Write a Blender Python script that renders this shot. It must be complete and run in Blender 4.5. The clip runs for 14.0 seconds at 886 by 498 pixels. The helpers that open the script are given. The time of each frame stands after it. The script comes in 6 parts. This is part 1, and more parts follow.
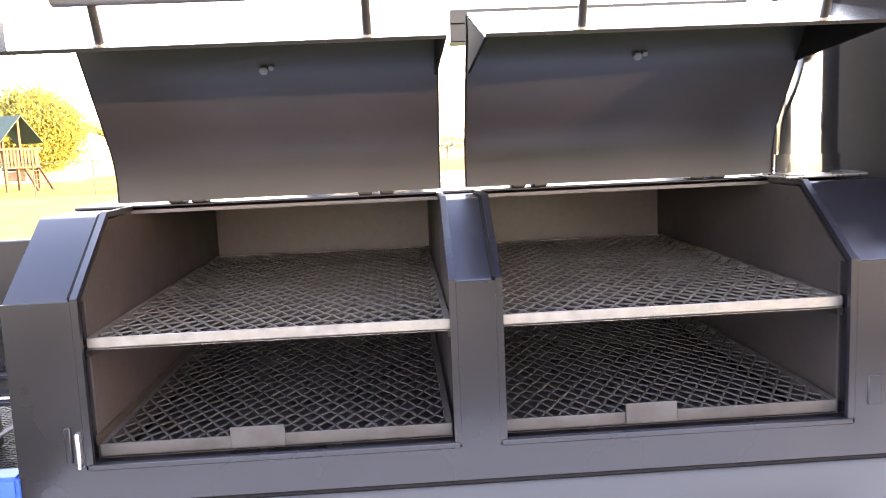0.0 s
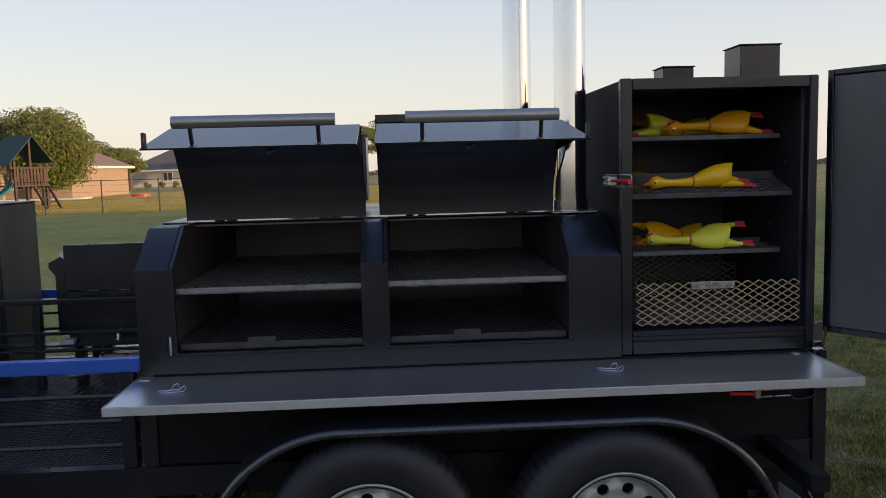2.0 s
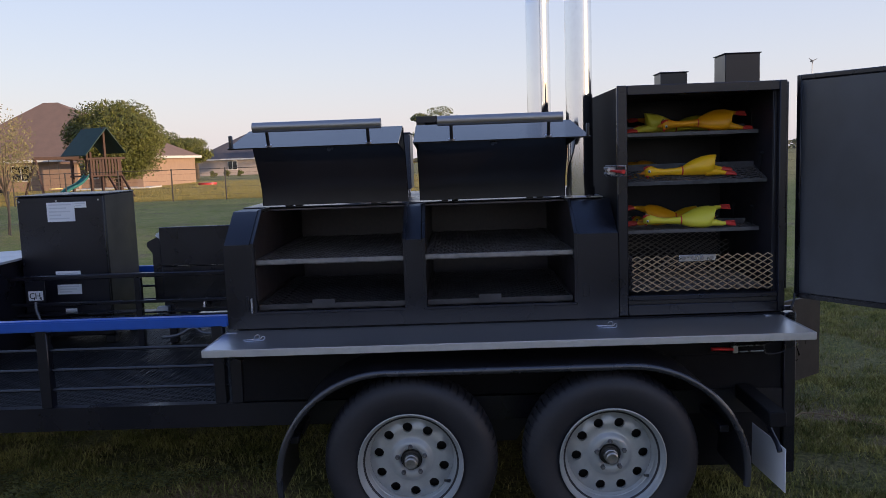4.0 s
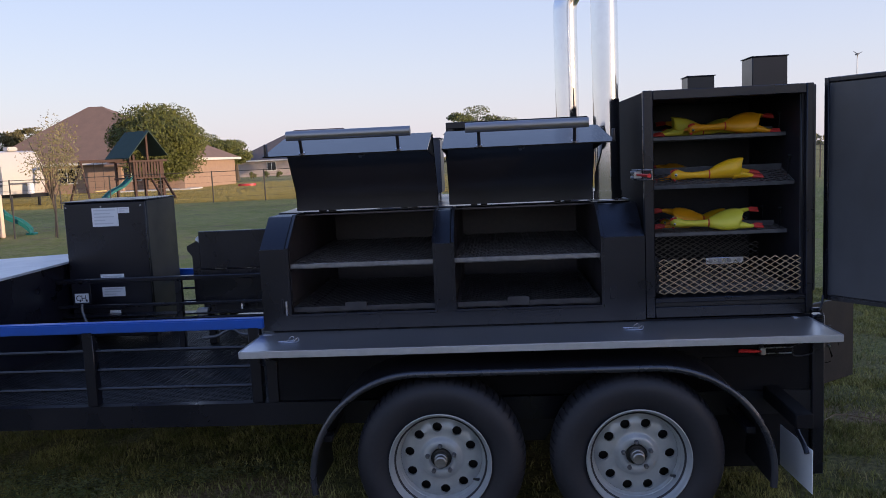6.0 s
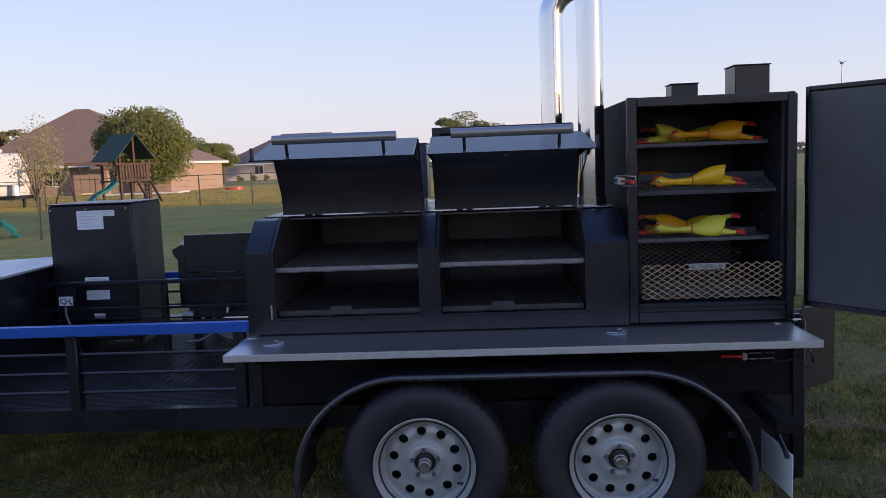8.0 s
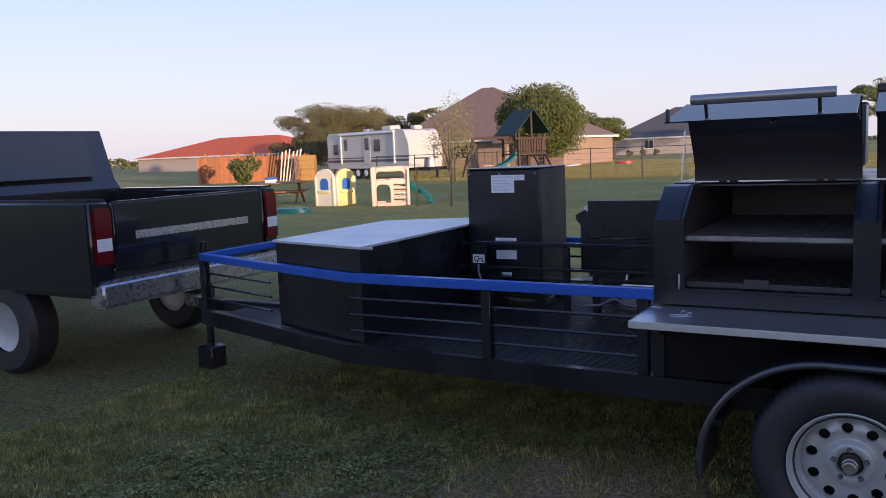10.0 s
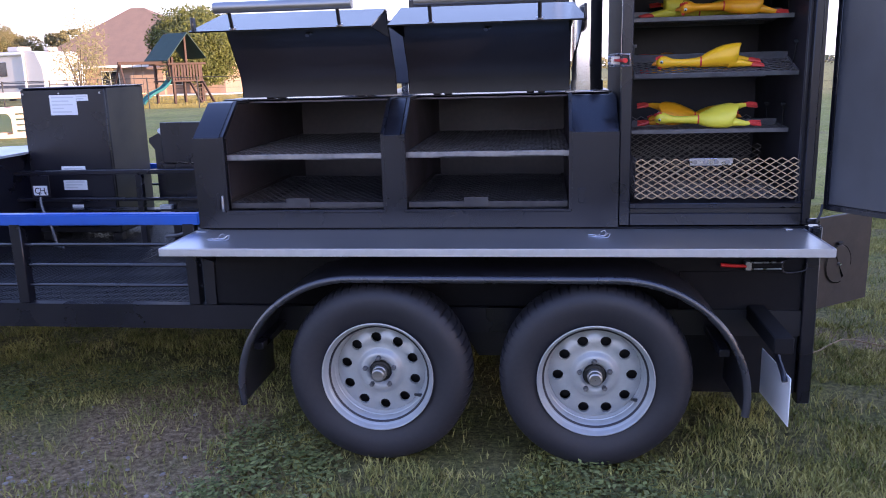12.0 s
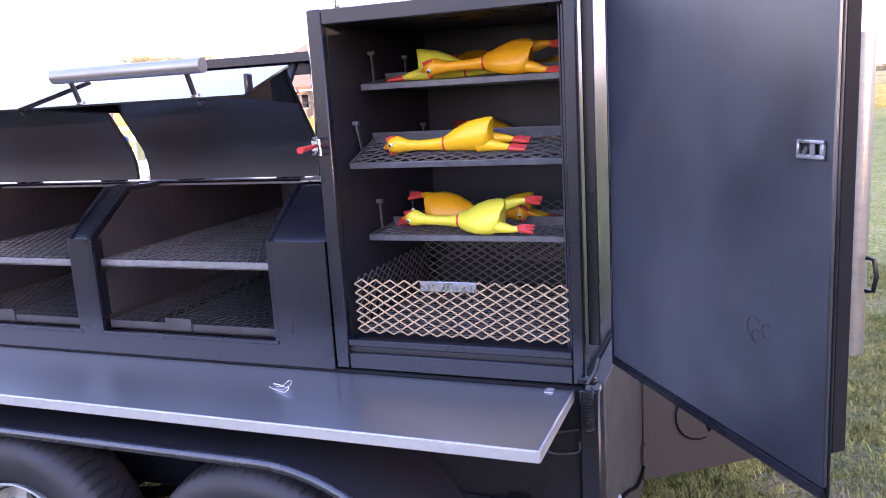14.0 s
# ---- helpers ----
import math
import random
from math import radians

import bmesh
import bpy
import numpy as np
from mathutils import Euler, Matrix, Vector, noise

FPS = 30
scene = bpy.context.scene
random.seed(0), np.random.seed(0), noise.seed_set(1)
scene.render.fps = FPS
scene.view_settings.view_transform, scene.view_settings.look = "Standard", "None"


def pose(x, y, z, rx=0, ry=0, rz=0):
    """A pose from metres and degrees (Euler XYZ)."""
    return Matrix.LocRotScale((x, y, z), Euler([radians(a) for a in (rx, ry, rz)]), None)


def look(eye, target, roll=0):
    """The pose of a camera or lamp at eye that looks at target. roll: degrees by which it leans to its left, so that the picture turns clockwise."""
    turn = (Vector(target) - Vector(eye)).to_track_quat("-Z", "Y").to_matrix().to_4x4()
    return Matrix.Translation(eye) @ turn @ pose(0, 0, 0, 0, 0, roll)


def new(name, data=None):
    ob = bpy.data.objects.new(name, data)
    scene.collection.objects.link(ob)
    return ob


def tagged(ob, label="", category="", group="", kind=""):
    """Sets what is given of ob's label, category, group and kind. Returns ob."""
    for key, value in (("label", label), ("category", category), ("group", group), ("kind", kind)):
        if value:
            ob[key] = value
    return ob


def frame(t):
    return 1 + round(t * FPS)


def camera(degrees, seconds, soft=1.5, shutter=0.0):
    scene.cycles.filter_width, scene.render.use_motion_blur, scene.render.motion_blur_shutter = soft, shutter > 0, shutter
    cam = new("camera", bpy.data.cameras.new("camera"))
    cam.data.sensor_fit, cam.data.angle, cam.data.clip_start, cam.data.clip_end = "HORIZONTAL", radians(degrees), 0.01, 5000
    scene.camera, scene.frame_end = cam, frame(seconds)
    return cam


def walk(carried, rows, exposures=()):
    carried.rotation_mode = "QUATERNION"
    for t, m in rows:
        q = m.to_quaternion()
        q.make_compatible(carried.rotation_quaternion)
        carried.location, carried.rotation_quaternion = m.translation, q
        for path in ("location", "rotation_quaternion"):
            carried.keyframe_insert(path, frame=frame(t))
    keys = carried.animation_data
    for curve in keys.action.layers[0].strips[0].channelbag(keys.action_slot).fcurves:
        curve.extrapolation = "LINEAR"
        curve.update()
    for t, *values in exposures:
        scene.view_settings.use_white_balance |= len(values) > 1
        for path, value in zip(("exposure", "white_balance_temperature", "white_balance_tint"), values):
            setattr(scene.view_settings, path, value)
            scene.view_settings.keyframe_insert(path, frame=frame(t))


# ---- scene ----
cam = camera(57.4, 14.0, soft=0.85, shutter=0.12)
PATH = [
    (0, (-0.103, -1.127, 1.493), (-0.005, 0.853, 1.229), -2.5),
    (0.5, (-0.037, -1.495, 1.479), (0.142, 0.48, 1.215), -0.9),
    (1, (-0.048, -1.882, 1.53), (0.162, 0.096, 1.319), -1.4),
    (1.5, (0.061, -2.246, 1.56), (0.225, -0.261, 1.371), -1.2),
    (2, (0.13, -2.61, 1.582), (0.233, -0.623, 1.377), -1.5),
    (2.5, (0.135, -2.932, 1.591), (0.181, -0.947, 1.348), -1.6),
    (2.7, (0.149, -2.997, 1.591), (0.192, -1.012, 1.358), -1.5),
    (5, (0.281, -3.359, 1.633), (0.157, -1.376, 1.4), -2.7),
    (5.5, (0.288, -3.357, 1.638), (0.151, -1.376, 1.405), -2.7),
    (6, (0.285, -3.359, 1.641), (0.148, -1.377, 1.409), -2.6),
    (6.5, (0.291, -3.365, 1.647), (0.161, -1.383, 1.42), -2.5),
    (7, (0.286, -3.372, 1.649), (0.168, -1.389, 1.42), -2.3),
    (7.5, (0.284, -3.373, 1.646), (0.175, -1.388, 1.421), -2.3),
    (8, (0.297, -3.374, 1.641), (0.191, -1.389, 1.42), -2.2),
    (8.5, (0.276, -3.375, 1.624), (0.143, -1.391, 1.408), -2.3),
    (9, (0.146, -3.345, 1.6), (-0.324, -1.413, 1.394), -3.3),
    (9.2, (0.12, -3.333, 1.596), (-0.508, -1.447, 1.384), -3.3),
    (10.25, (0.20, -3.31, 1.585), (-0.82, -1.60, 1.335), -2.2),
    (11.3, (0.422, -3.26, 1.537), (-0.084, -1.35, 1.232), -1.2),
    (11.5, (0.469, -3.232, 1.533), (0.095, -1.3, 1.175), -1.7),
    (12, (0.655, -2.954, 1.505), (0.405, -1.019, 1.064), -1.6),
    (12.5, (0.92, -2.666, 1.503), (0.709, -0.725, 1.066), -1.4),
    (13, (1.275, -2.358, 1.562), (0.938, -0.442, 1.097), -1.9),
    (13.5, (1.638, -2.038, 1.642), (1.274, -0.129, 1.169), -1.9),
    (14, (2.113, -1.674, 1.651), (1.401, 0.154, 1.261), -3.5),
]
# the picture is brighter while the lens is close to the dark steel, darker against the sky
EXPOSURES = [
    (0.0, 3.80, 9400, 20), (0.5, 3.32, 9500, 20), (1.0, 2.72, 9100, 19), (1.5, 1.08, 8000, 15), (2.0, 0.25, 7100, 11), (2.5, 0.15, 6600, 13), (5.0, 0.17, 6150, 18), (6.5, 0.17, 5920, 19), (8.5, 0.17, 5900, 19),
    (9.0, 0.2, 5850, 20), (11.5, 0.32, 5850, 23), (12.0, 1.52, 5850, 29), (12.5, 2.9, 5900, 34), (13.0, 3.02, 6050, 35), (13.5, 3.07, 6100, 34), (14.0, 2.62, 6350, 35),
]
walk(cam, [(t, look(eye, target, roll)) for t, eye, target, roll in PATH], EXPOSURES)

# ---- world and sun: a low evening sun behind the lens, the near yard shaded by added houses ----
SUN_EL, SUN_AZ = 3.6, 116.0
world = bpy.data.worlds.new("evening_sky")
scene.world = world
world.use_nodes = True
wn = world.node_tree
wn.nodes.clear()
sky = wn.nodes.new("ShaderNodeTexSky")
sky.sky_type = "NISHITA"
sky.sun_disc = False
sky.sun_elevation = radians(SUN_EL)
sky.sun_rotation = radians(SUN_AZ)
sky.air_density = 1.0
sky.dust_density = 1.0
sky.ozone_density = 1.5
# pale evening haze over the clear-sky model, by height over the horizon
tc = wn.nodes.new("ShaderNodeTexCoord")
sep = wn.nodes.new("ShaderNodeSeparateXYZ")
haze = wn.nodes.new("ShaderNodeValToRGB")
stops = [(0.0, (0.69, 0.66, 0.66)), (0.10, (0.60, 0.63, 0.69)), (0.32, (0.38, 0.49, 0.71)), (1.0, (0.15, 0.26, 0.60))]
ramp_e = haze.color_ramp.elements
ramp_e[0].position, ramp_e[0].color = stops[0][0], (*stops[0][1], 1)
ramp_e[1].position, ramp_e[1].color = stops[3][0], (*stops[3][1], 1)
for p_, c_ in stops[1:3]:
    ramp_e.new(p_).color = (*c_, 1)
wn.links.new(tc.outputs["Generated"], sep.inputs[0])
wn.links.new(sep.outputs["Z"], haze.inputs[0])
bg = wn.nodes.new("ShaderNodeBackground")
bg.inputs["Strength"].default_value = 0.07
bg2 = wn.nodes.new("ShaderNodeBackground")
bg2.inputs["Strength"].default_value = 0.90
both = wn.nodes.new("ShaderNodeAddShader")
wo = wn.nodes.new("ShaderNodeOutputWorld")
wn.links.new(sky.outputs[0], bg.inputs["Color"])
wn.links.new(haze.outputs[0], bg2.inputs["Color"])
wn.links.new(bg.outputs[0], both.inputs[0])
wn.links.new(bg2.outputs[0], both.inputs[1])
wn.links.new(both.outputs[0], wo.inputs["Surface"])

sun_data = bpy.data.lights.new("sun", "SUN")
sun_data.energy = 5.0
sun_data.angle = radians(0.6)
sun_data.color = (1.0, 0.74, 0.45)
sun = new("sun", sun_data)
_d = Vector((math.sin(radians(SUN_AZ)) * math.cos(radians(SUN_EL)), math.cos(radians(SUN_AZ)) * math.cos(radians(SUN_EL)), math.sin(radians(SUN_EL))))
sun.matrix_world = look(_d * 60, (0, 0, 0))


# ---- materials ----
def mat(name, color, rough=0.5, metal=0.0, vary=0.0, scale=6.0, bump=0.0, bump_scale=40.0, rough_vary=0.0, color2=None, stretch=None, spec=0.5, coat=0.0, rand=0.0, dist=0.002, island=0.0):
    """A surface: base colour with two scales of variation, gloss variation and fine relief."""
    m = bpy.data.materials.new(name)
    m.use_nodes = True
    n, l = m.node_tree.nodes, m.node_tree.links
    b = n["Principled BSDF"]
    b.inputs["Roughness"].default_value = rough
    b.inputs["Metallic"].default_value = metal
    b.inputs["Specular IOR Level"].default_value = spec
    b.inputs["Coat Weight"].default_value = coat
    tc = n.new("ShaderNodeTexCoord")
    mp = n.new("ShaderNodeMapping")
    l.new(tc.outputs["Object"], mp.inputs["Vector"])
    if stretch:
        mp.inputs["Scale"].default_value = stretch
    c2 = color2 or tuple(c * 0.55 for c in color)
    big = n.new("ShaderNodeTexNoise")
    big.inputs["Scale"].default_value = scale
    big.inputs["Detail"].default_value = 5
    fine = n.new("ShaderNodeTexNoise")
    fine.inputs["Scale"].default_value = bump_scale
    fine.inputs["Detail"].default_value = 4
    l.new(mp.outputs[0], big.inputs["Vector"])
    l.new(mp.outputs[0], fine.inputs["Vector"])
    mixf = n.new("ShaderNodeMath")
    mixf.operation = "MULTIPLY_ADD"
    mixf.inputs[1].default_value = 0.4
    l.new(fine.outputs["Fac"], mixf.inputs[0])
    half = n.new("ShaderNodeMath")
    half.operation = "MULTIPLY"
    half.inputs[1].default_value = 0.6
    l.new(big.outputs["Fac"], half.inputs[0])
    l.new(half.outputs[0], mixf.inputs[2])
    ramp = n.new("ShaderNodeMapRange")
    ramp.inputs["From Min"].default_value = 0.36
    ramp.inputs["From Max"].default_value = 0.64
    ramp.inputs["To Max"].default_value = vary
    l.new(mixf.outputs[0], ramp.inputs["Value"])
    mx = n.new("ShaderNodeMix")
    mx.data_type = "RGBA"
    mx.inputs[6].default_value = (*color, 1)
    mx.inputs[7].default_value = (*c2, 1)
    l.new(ramp.outputs[0], mx.inputs[0])
    out = mx.outputs[2]
    if rand or island:
        oi = n.new("ShaderNodeNewGeometry" if island else "ShaderNodeObjectInfo")
        rand = rand or island
        hs = n.new("ShaderNodeHueSaturation")
        mr = n.new("ShaderNodeMapRange")
        mr.inputs["To Min"].default_value = 1 - rand
        mr.inputs["To Max"].default_value = 1 + rand
        l.new(oi.outputs["Random Per Island" if island else "Random"], mr.inputs["Value"])
        l.new(mr.outputs[0], hs.inputs["Value"])
        l.new(out, hs.inputs["Color"])
        out = hs.outputs[0]
    l.new(out, b.inputs["Base Color"])
    if rough_vary:
        rr = n.new("ShaderNodeMapRange")
        rr.inputs["From Min"].default_value = 0.3
        rr.inputs["From Max"].default_value = 0.7
        rr.inputs["To Min"].default_value = max(0.02, rough - rough_vary)
        rr.inputs["To Max"].default_value = min(1.0, rough + rough_vary)
        l.new(big.outputs["Fac"], rr.inputs["Value"])
        l.new(rr.outputs[0], b.inputs["Roughness"])
    if bump:
        bp = n.new("ShaderNodeBump")
        bp.inputs["Strength"].default_value = bump
        bp.inputs["Distance"].default_value = dist
        l.new(fine.outputs["Fac"], bp.inputs["Height"])
        l.new(bp.outputs[0], b.inputs["Normal"])
    return m


M = {
    "black": mat("black_semigloss_paint", (0.0074, 0.0077, 0.0128), 0.30, vary=0.7, scale=3, bump=0.012, bump_scale=9, rough_vary=0.09, color2=(0.0130, 0.0132, 0.0202)),
    # satin black, lightened and blued in its colour for the reflected sky
    "fender": mat("sky_tinted_satin_black", (0.014, 0.0145, 0.021), 0.42, vary=0.6, scale=4, bump=0.01, bump_scale=10, rough_vary=0.08, color2=(0.022, 0.0225, 0.030), spec=0.6),
    "gloss": mat("gloss_black_enamel", (0.010, 0.0105, 0.014), 0.15, vary=0.5, scale=3, bump=0.02, bump_scale=10, rough_vary=0.05, color2=(0.020, 0.020, 0.025)),
    "door_in": mat("smudged_black_steel", (0.012, 0.0145, 0.024), 0.36, vary=0.9, scale=2.0, bump_scale=7, rough_vary=0.07, color2=(0.036, 0.042, 0.058), stretch=(1.2, 1.2, 0.9), spec=0.9),
    "black_flat": mat("black_high_heat_paint", (0.0050, 0.0050, 0.0068), 0.5, vary=0.6, scale=4, bump=0.06, bump_scale=50, rough_vary=0.1, color2=(0.0115, 0.0108, 0.0128)),
    "lid": mat("black_lid_inner", (0.0175, 0.0173, 0.0235), 0.38, vary=0.6, scale=1.6, bump=0.004, bump_scale=6, rough_vary=0.05, color2=(0.030, 0.030, 0.037)),
    # darker steel for the oven floors and the cabinet's inside
    "oven_dark": mat("dark_oven_steel", (0.0095, 0.0098, 0.0168), 0.5, vary=0.9, scale=4, bump=0.1, bump_scale=40, color2=(0.0190, 0.0178, 0.0235), rough_vary=0.1),
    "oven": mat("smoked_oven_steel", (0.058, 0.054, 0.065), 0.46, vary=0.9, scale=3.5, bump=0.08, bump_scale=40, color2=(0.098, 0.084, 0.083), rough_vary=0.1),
    # darker copy of the oven steel, the side walls' shade put into its colour
    "oven_side": mat("shaded_side_liner", (0.026, 0.024, 0.030), 0.46, vary=0.9, scale=3.5, bump=0.08, bump_scale=40, color2=(0.052, 0.043, 0.041), rough_vary=0.1),
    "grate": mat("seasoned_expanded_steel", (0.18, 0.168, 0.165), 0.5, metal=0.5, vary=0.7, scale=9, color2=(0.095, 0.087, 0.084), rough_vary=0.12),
    # lower grates and their lips use darker steel than the upper pair
    "grate_dark": mat("dark_expanded_steel", (0.085, 0.079, 0.080), 0.5, metal=0.4, vary=0.7, scale=9, color2=(0.048, 0.043, 0.042), rough_vary=0.12),
    "lip": mat("bare_steel_lip", (0.33, 0.33, 0.355), 0.42, metal=0.8, vary=0.6, scale=14, color2=(0.14, 0.136, 0.135), rough_vary=0.12, bump=0.05),
    "rack_lip": mat("smoked_rack_steel", (0.17, 0.17, 0.185), 0.45, metal=0.5, vary=0.7, scale=14, color2=(0.09, 0.088, 0.09), rough_vary=0.12),
    "lip_dark": mat("dark_steel_lip", (0.062, 0.060, 0.064), 0.5, metal=0.3, vary=0.8, scale=12, color2=(0.035, 0.033, 0.034), rough_vary=0.1),
    "basket": mat("tan_expanded_steel", (0.43, 0.33, 0.21), 0.5, metal=0.4, vary=0.7, scale=12, color2=(0.30, 0.20, 0.11)),
    "stainless": mat("brushed_stainless", (0.63, 0.64, 0.665), 0.33, metal=0.95, vary=0.6, scale=1.5, bump_scale=4, rough_vary=0.04, color2=(0.57, 0.58, 0.61), stretch=(0.5, 1.5, 1)),
    "edge": mat("bright_shelf_edge", (0.61, 0.62, 0.65), 0.38, metal=0.6, vary=0.3, scale=8, rough_vary=0.08),
    "pipe": mat("brushed_pipe", (0.35, 0.345, 0.34), 0.42, metal=0.9, vary=0.35, scale=10, rough_vary=0.08, stretch=(0.3, 4, 4)),
    "chrome": mat("chrome", (0.80, 0.80, 0.82), 0.12, metal=1.0, vary=0.15, scale=3, rough_vary=0.03),
    "zinc": mat("zinc_plated", (0.50, 0.50, 0.53), 0.3, metal=0.9, vary=0.3, scale=30, rough_vary=0.08),
    "fender_lip": mat("glossy_fender_lip", (0.024, 0.025, 0.034), 0.28, vary=0.6, scale=6, bump_scale=30, color2=(0.040, 0.041, 0.052), rough_vary=0.10, spec=0.9),
    "tyre": mat("tyre_rubber", (0.0143, 0.0146, 0.0205), 0.58, vary=0.6, scale=7, bump=0.12, bump_scale=70, color2=(0.026, 0.0252, 0.0305), rough_vary=0.10),
    "rim": mat("silver_wheel_paint", (0.435, 0.455, 0.46), 0.38, metal=0.35, vary=0.7, scale=14, bump_scale=30, color2=(0.35, 0.365, 0.37), rough_vary=0.08),
    "slope": mat("gloss_black_facet", (0.0085, 0.0083, 0.0120), 0.24, vary=0.6, scale=5, bump_scale=10, color2=(0.0120, 0.0117, 0.0155), rough_vary=0.06),
    # dull dark copy of the black paint, shade and missing sheen in its colour
    "soot": mat("dull_black_no_sheen", (0.0062, 0.0062, 0.0082), 0.75, vary=0.6, scale=8, color2=(0.0112, 0.0106, 0.0120), spec=0.2),
    "tank": mat("grey_box_paint", (0.085, 0.088, 0.11), 0.35, vary=0.6, scale=3, color2=(0.065, 0.068, 0.085), stretch=(3, 3, 0.4), rough_vary=0.08),
    "spring_steel": mat("oily_spring_steel", (0.05, 0.05, 0.055), 0.4, metal=0.7, vary=0.4, scale=40),
    "gasket": mat("black_rope_gasket", (0.0045, 0.0045, 0.0055), 0.8, spec=0.2, vary=0.4, scale=60),
    "bolt": mat("dull_bolt", (0.20, 0.20, 0.21), 0.5, metal=0.6, vary=0.6, scale=60),
    "hub": mat("hub_black", (0.02, 0.02, 0.02), 0.35),
    "blue": mat("blue_tape", (0.012, 0.088, 0.44), 0.42, vary=0.5, scale=8, bump=0.2, bump_scale=25, color2=(0.010, 0.066, 0.32), rough_vary=0.1),
    "red": mat("red_rubber_grip", (0.62, 0.02, 0.02), 0.45, vary=0.2),
    "white": mat("white_paint", (0.75, 0.76, 0.78), 0.45, vary=0.25, scale=6, color2=(0.62, 0.63, 0.65)),
    "paper": mat("paper_label", (0.78, 0.79, 0.80), 0.6, vary=0.2, scale=20, color2=(0.70, 0.71, 0.72)),
    "ink": mat("printed_ink", (0.62, 0.63, 0.65), 0.6),
    "rust": mat("brown_firebox_steel", (0.0330, 0.0260, 0.0225), 0.55, vary=0.8, scale=5, bump=0.15, color2=(0.0245, 0.0202, 0.0185), rough_vary=0.1),
    "boxtop": mat("pale_box_lid", (0.55, 0.57, 0.60), 0.38, metal=0.25, vary=0.4, scale=5, color2=(0.45, 0.46, 0.48), rough_vary=0.08),
    "y1": mat("yellow_rubber", (0.94, 0.53, 0.007), 0.38, vary=0.35, scale=14, color2=(0.92, 0.43, 0.006), bump=0.1, bump_scale=60),
    "y2": mat("lemon_rubber", (0.82, 0.74, 0.06), 0.38, vary=0.3, scale=14, color2=(0.74, 0.58, 0.05), bump=0.1, bump_scale=60),
    "y3": mat("orange_yellow_rubber", (0.90, 0.40, 0.005), 0.38, vary=0.3, scale=14, color2=(0.82, 0.30, 0.010), bump=0.1, bump_scale=60),
    "cred": mat("toy_red", (0.66, 0.05, 0.04), 0.45, vary=0.2, scale=30),
    "cwhite": mat("toy_white", (0.8, 0.8, 0.76), 0.45),
    "cblack": mat("toy_black", (0.02, 0.02, 0.02), 0.4),
    "void": mat("open_draught_gap", (0.0012, 0.0012, 0.0012), 0.95, spec=0.05),
    "corange": mat("toy_orange", (0.75, 0.25, 0.02), 0.45),
    "wood": mat("stained_playset_wood", (0.080, 0.039, 0.027), 0.75, vary=0.8, scale=5, color2=(0.050, 0.028, 0.020), bump=0.3, bump_scale=30, stretch=(1, 1, 0.2), rand=0.15),
    "fencewood": mat("cedar_picket", (0.40, 0.15, 0.055), 0.8, vary=0.8, scale=4, color2=(0.27, 0.10, 0.045), bump=0.3, rand=0.2),
    "fencewood_pale": mat("yellowed_pine_board", (0.46, 0.25, 0.07), 0.75, vary=0.6, scale=4, color2=(0.36, 0.19, 0.06), bump=0.2),
    "pool_red": mat("red_pool_plastic", (0.55, 0.05, 0.05), 0.45, vary=0.3, scale=3),
    "cord": mat("orange_cord", (0.27, 0.165, 0.075), 0.6, vary=0.3, scale=8),
    "canopy": mat("dark_green_canvas", (0.025, 0.055, 0.045), 0.8, vary=0.4, scale=4),
    "teal": mat("teal_slide_plastic", (0.01, 0.14, 0.13), 0.4, vary=0.3, scale=4),
    "plastic_tan": mat("tan_play_plastic", (0.78, 0.58, 0.44), 0.5, vary=0.4, scale=4, color2=(0.68, 0.50, 0.38)),
    "plastic_cream": mat("cream_play_plastic", (0.78, 0.68, 0.52), 0.5, vary=0.4, scale=4, color2=(0.66, 0.57, 0.43)),
    "plastic_yellow": mat("yellow_play_plastic", (0.80, 0.64, 0.24), 0.45, vary=0.3, scale=4, color2=(0.70, 0.54, 0.18)),
    "plastic_blue": mat("blue_play_plastic", (0.03, 0.14, 0.46), 0.5, vary=0.3, scale=4),
    "rv": mat("cream_rv_siding", (0.56, 0.53, 0.49), 0.42, vary=0.3, scale=2, color2=(0.50, 0.47, 0.44), bump=0.1, bump_scale=8),
    "rv_trim": mat("rv_stripe", (0.10, 0.10, 0.12), 0.5, vary=0.3),
    "glass": mat("dark_window_glass", (0.02, 0.022, 0.025), 0.08, spec=0.8),
    "roof1": mat("brown_shingle", (0.255, 0.160, 0.108), 0.9, vary=0.7, scale=1.2, color2=(0.195, 0.125, 0.088), bump=0.4, bump_scale=9, dist=0.02),
    "roof2": mat("grey_shingle", (0.085, 0.078, 0.085), 0.9, vary=0.7, scale=1.2, color2=(0.13, 0.11, 0.10), bump=0.4, bump_scale=9, dist=0.02),
    "roof_red": mat("red_shingle", (0.78, 0.13, 0.035), 0.9, vary=0.6, scale=1.2, color2=(0.62, 0.10, 0.03), bump=0.4, bump_scale=9, dist=0.02),
    "brick": mat("tan_brick", (0.37, 0.25, 0.175), 0.85, vary=0.8, scale=2.5, color2=(0.29, 0.19, 0.14), bump=0.3, bump_scale=14, dist=0.01),
    "brick2": mat("pale_brick", (0.42, 0.35, 0.31), 0.85, vary=0.7, scale=2.5, color2=(0.34, 0.28, 0.25), bump=0.3, bump_scale=14, dist=0.01),
    "trimwhite": mat("white_trim", (0.70, 0.68, 0.64), 0.6, vary=0.3, scale=4),
    "galv": mat("weathered_dark_post", (0.060, 0.055, 0.052), 0.6, metal=0.3, vary=0.4, scale=10),
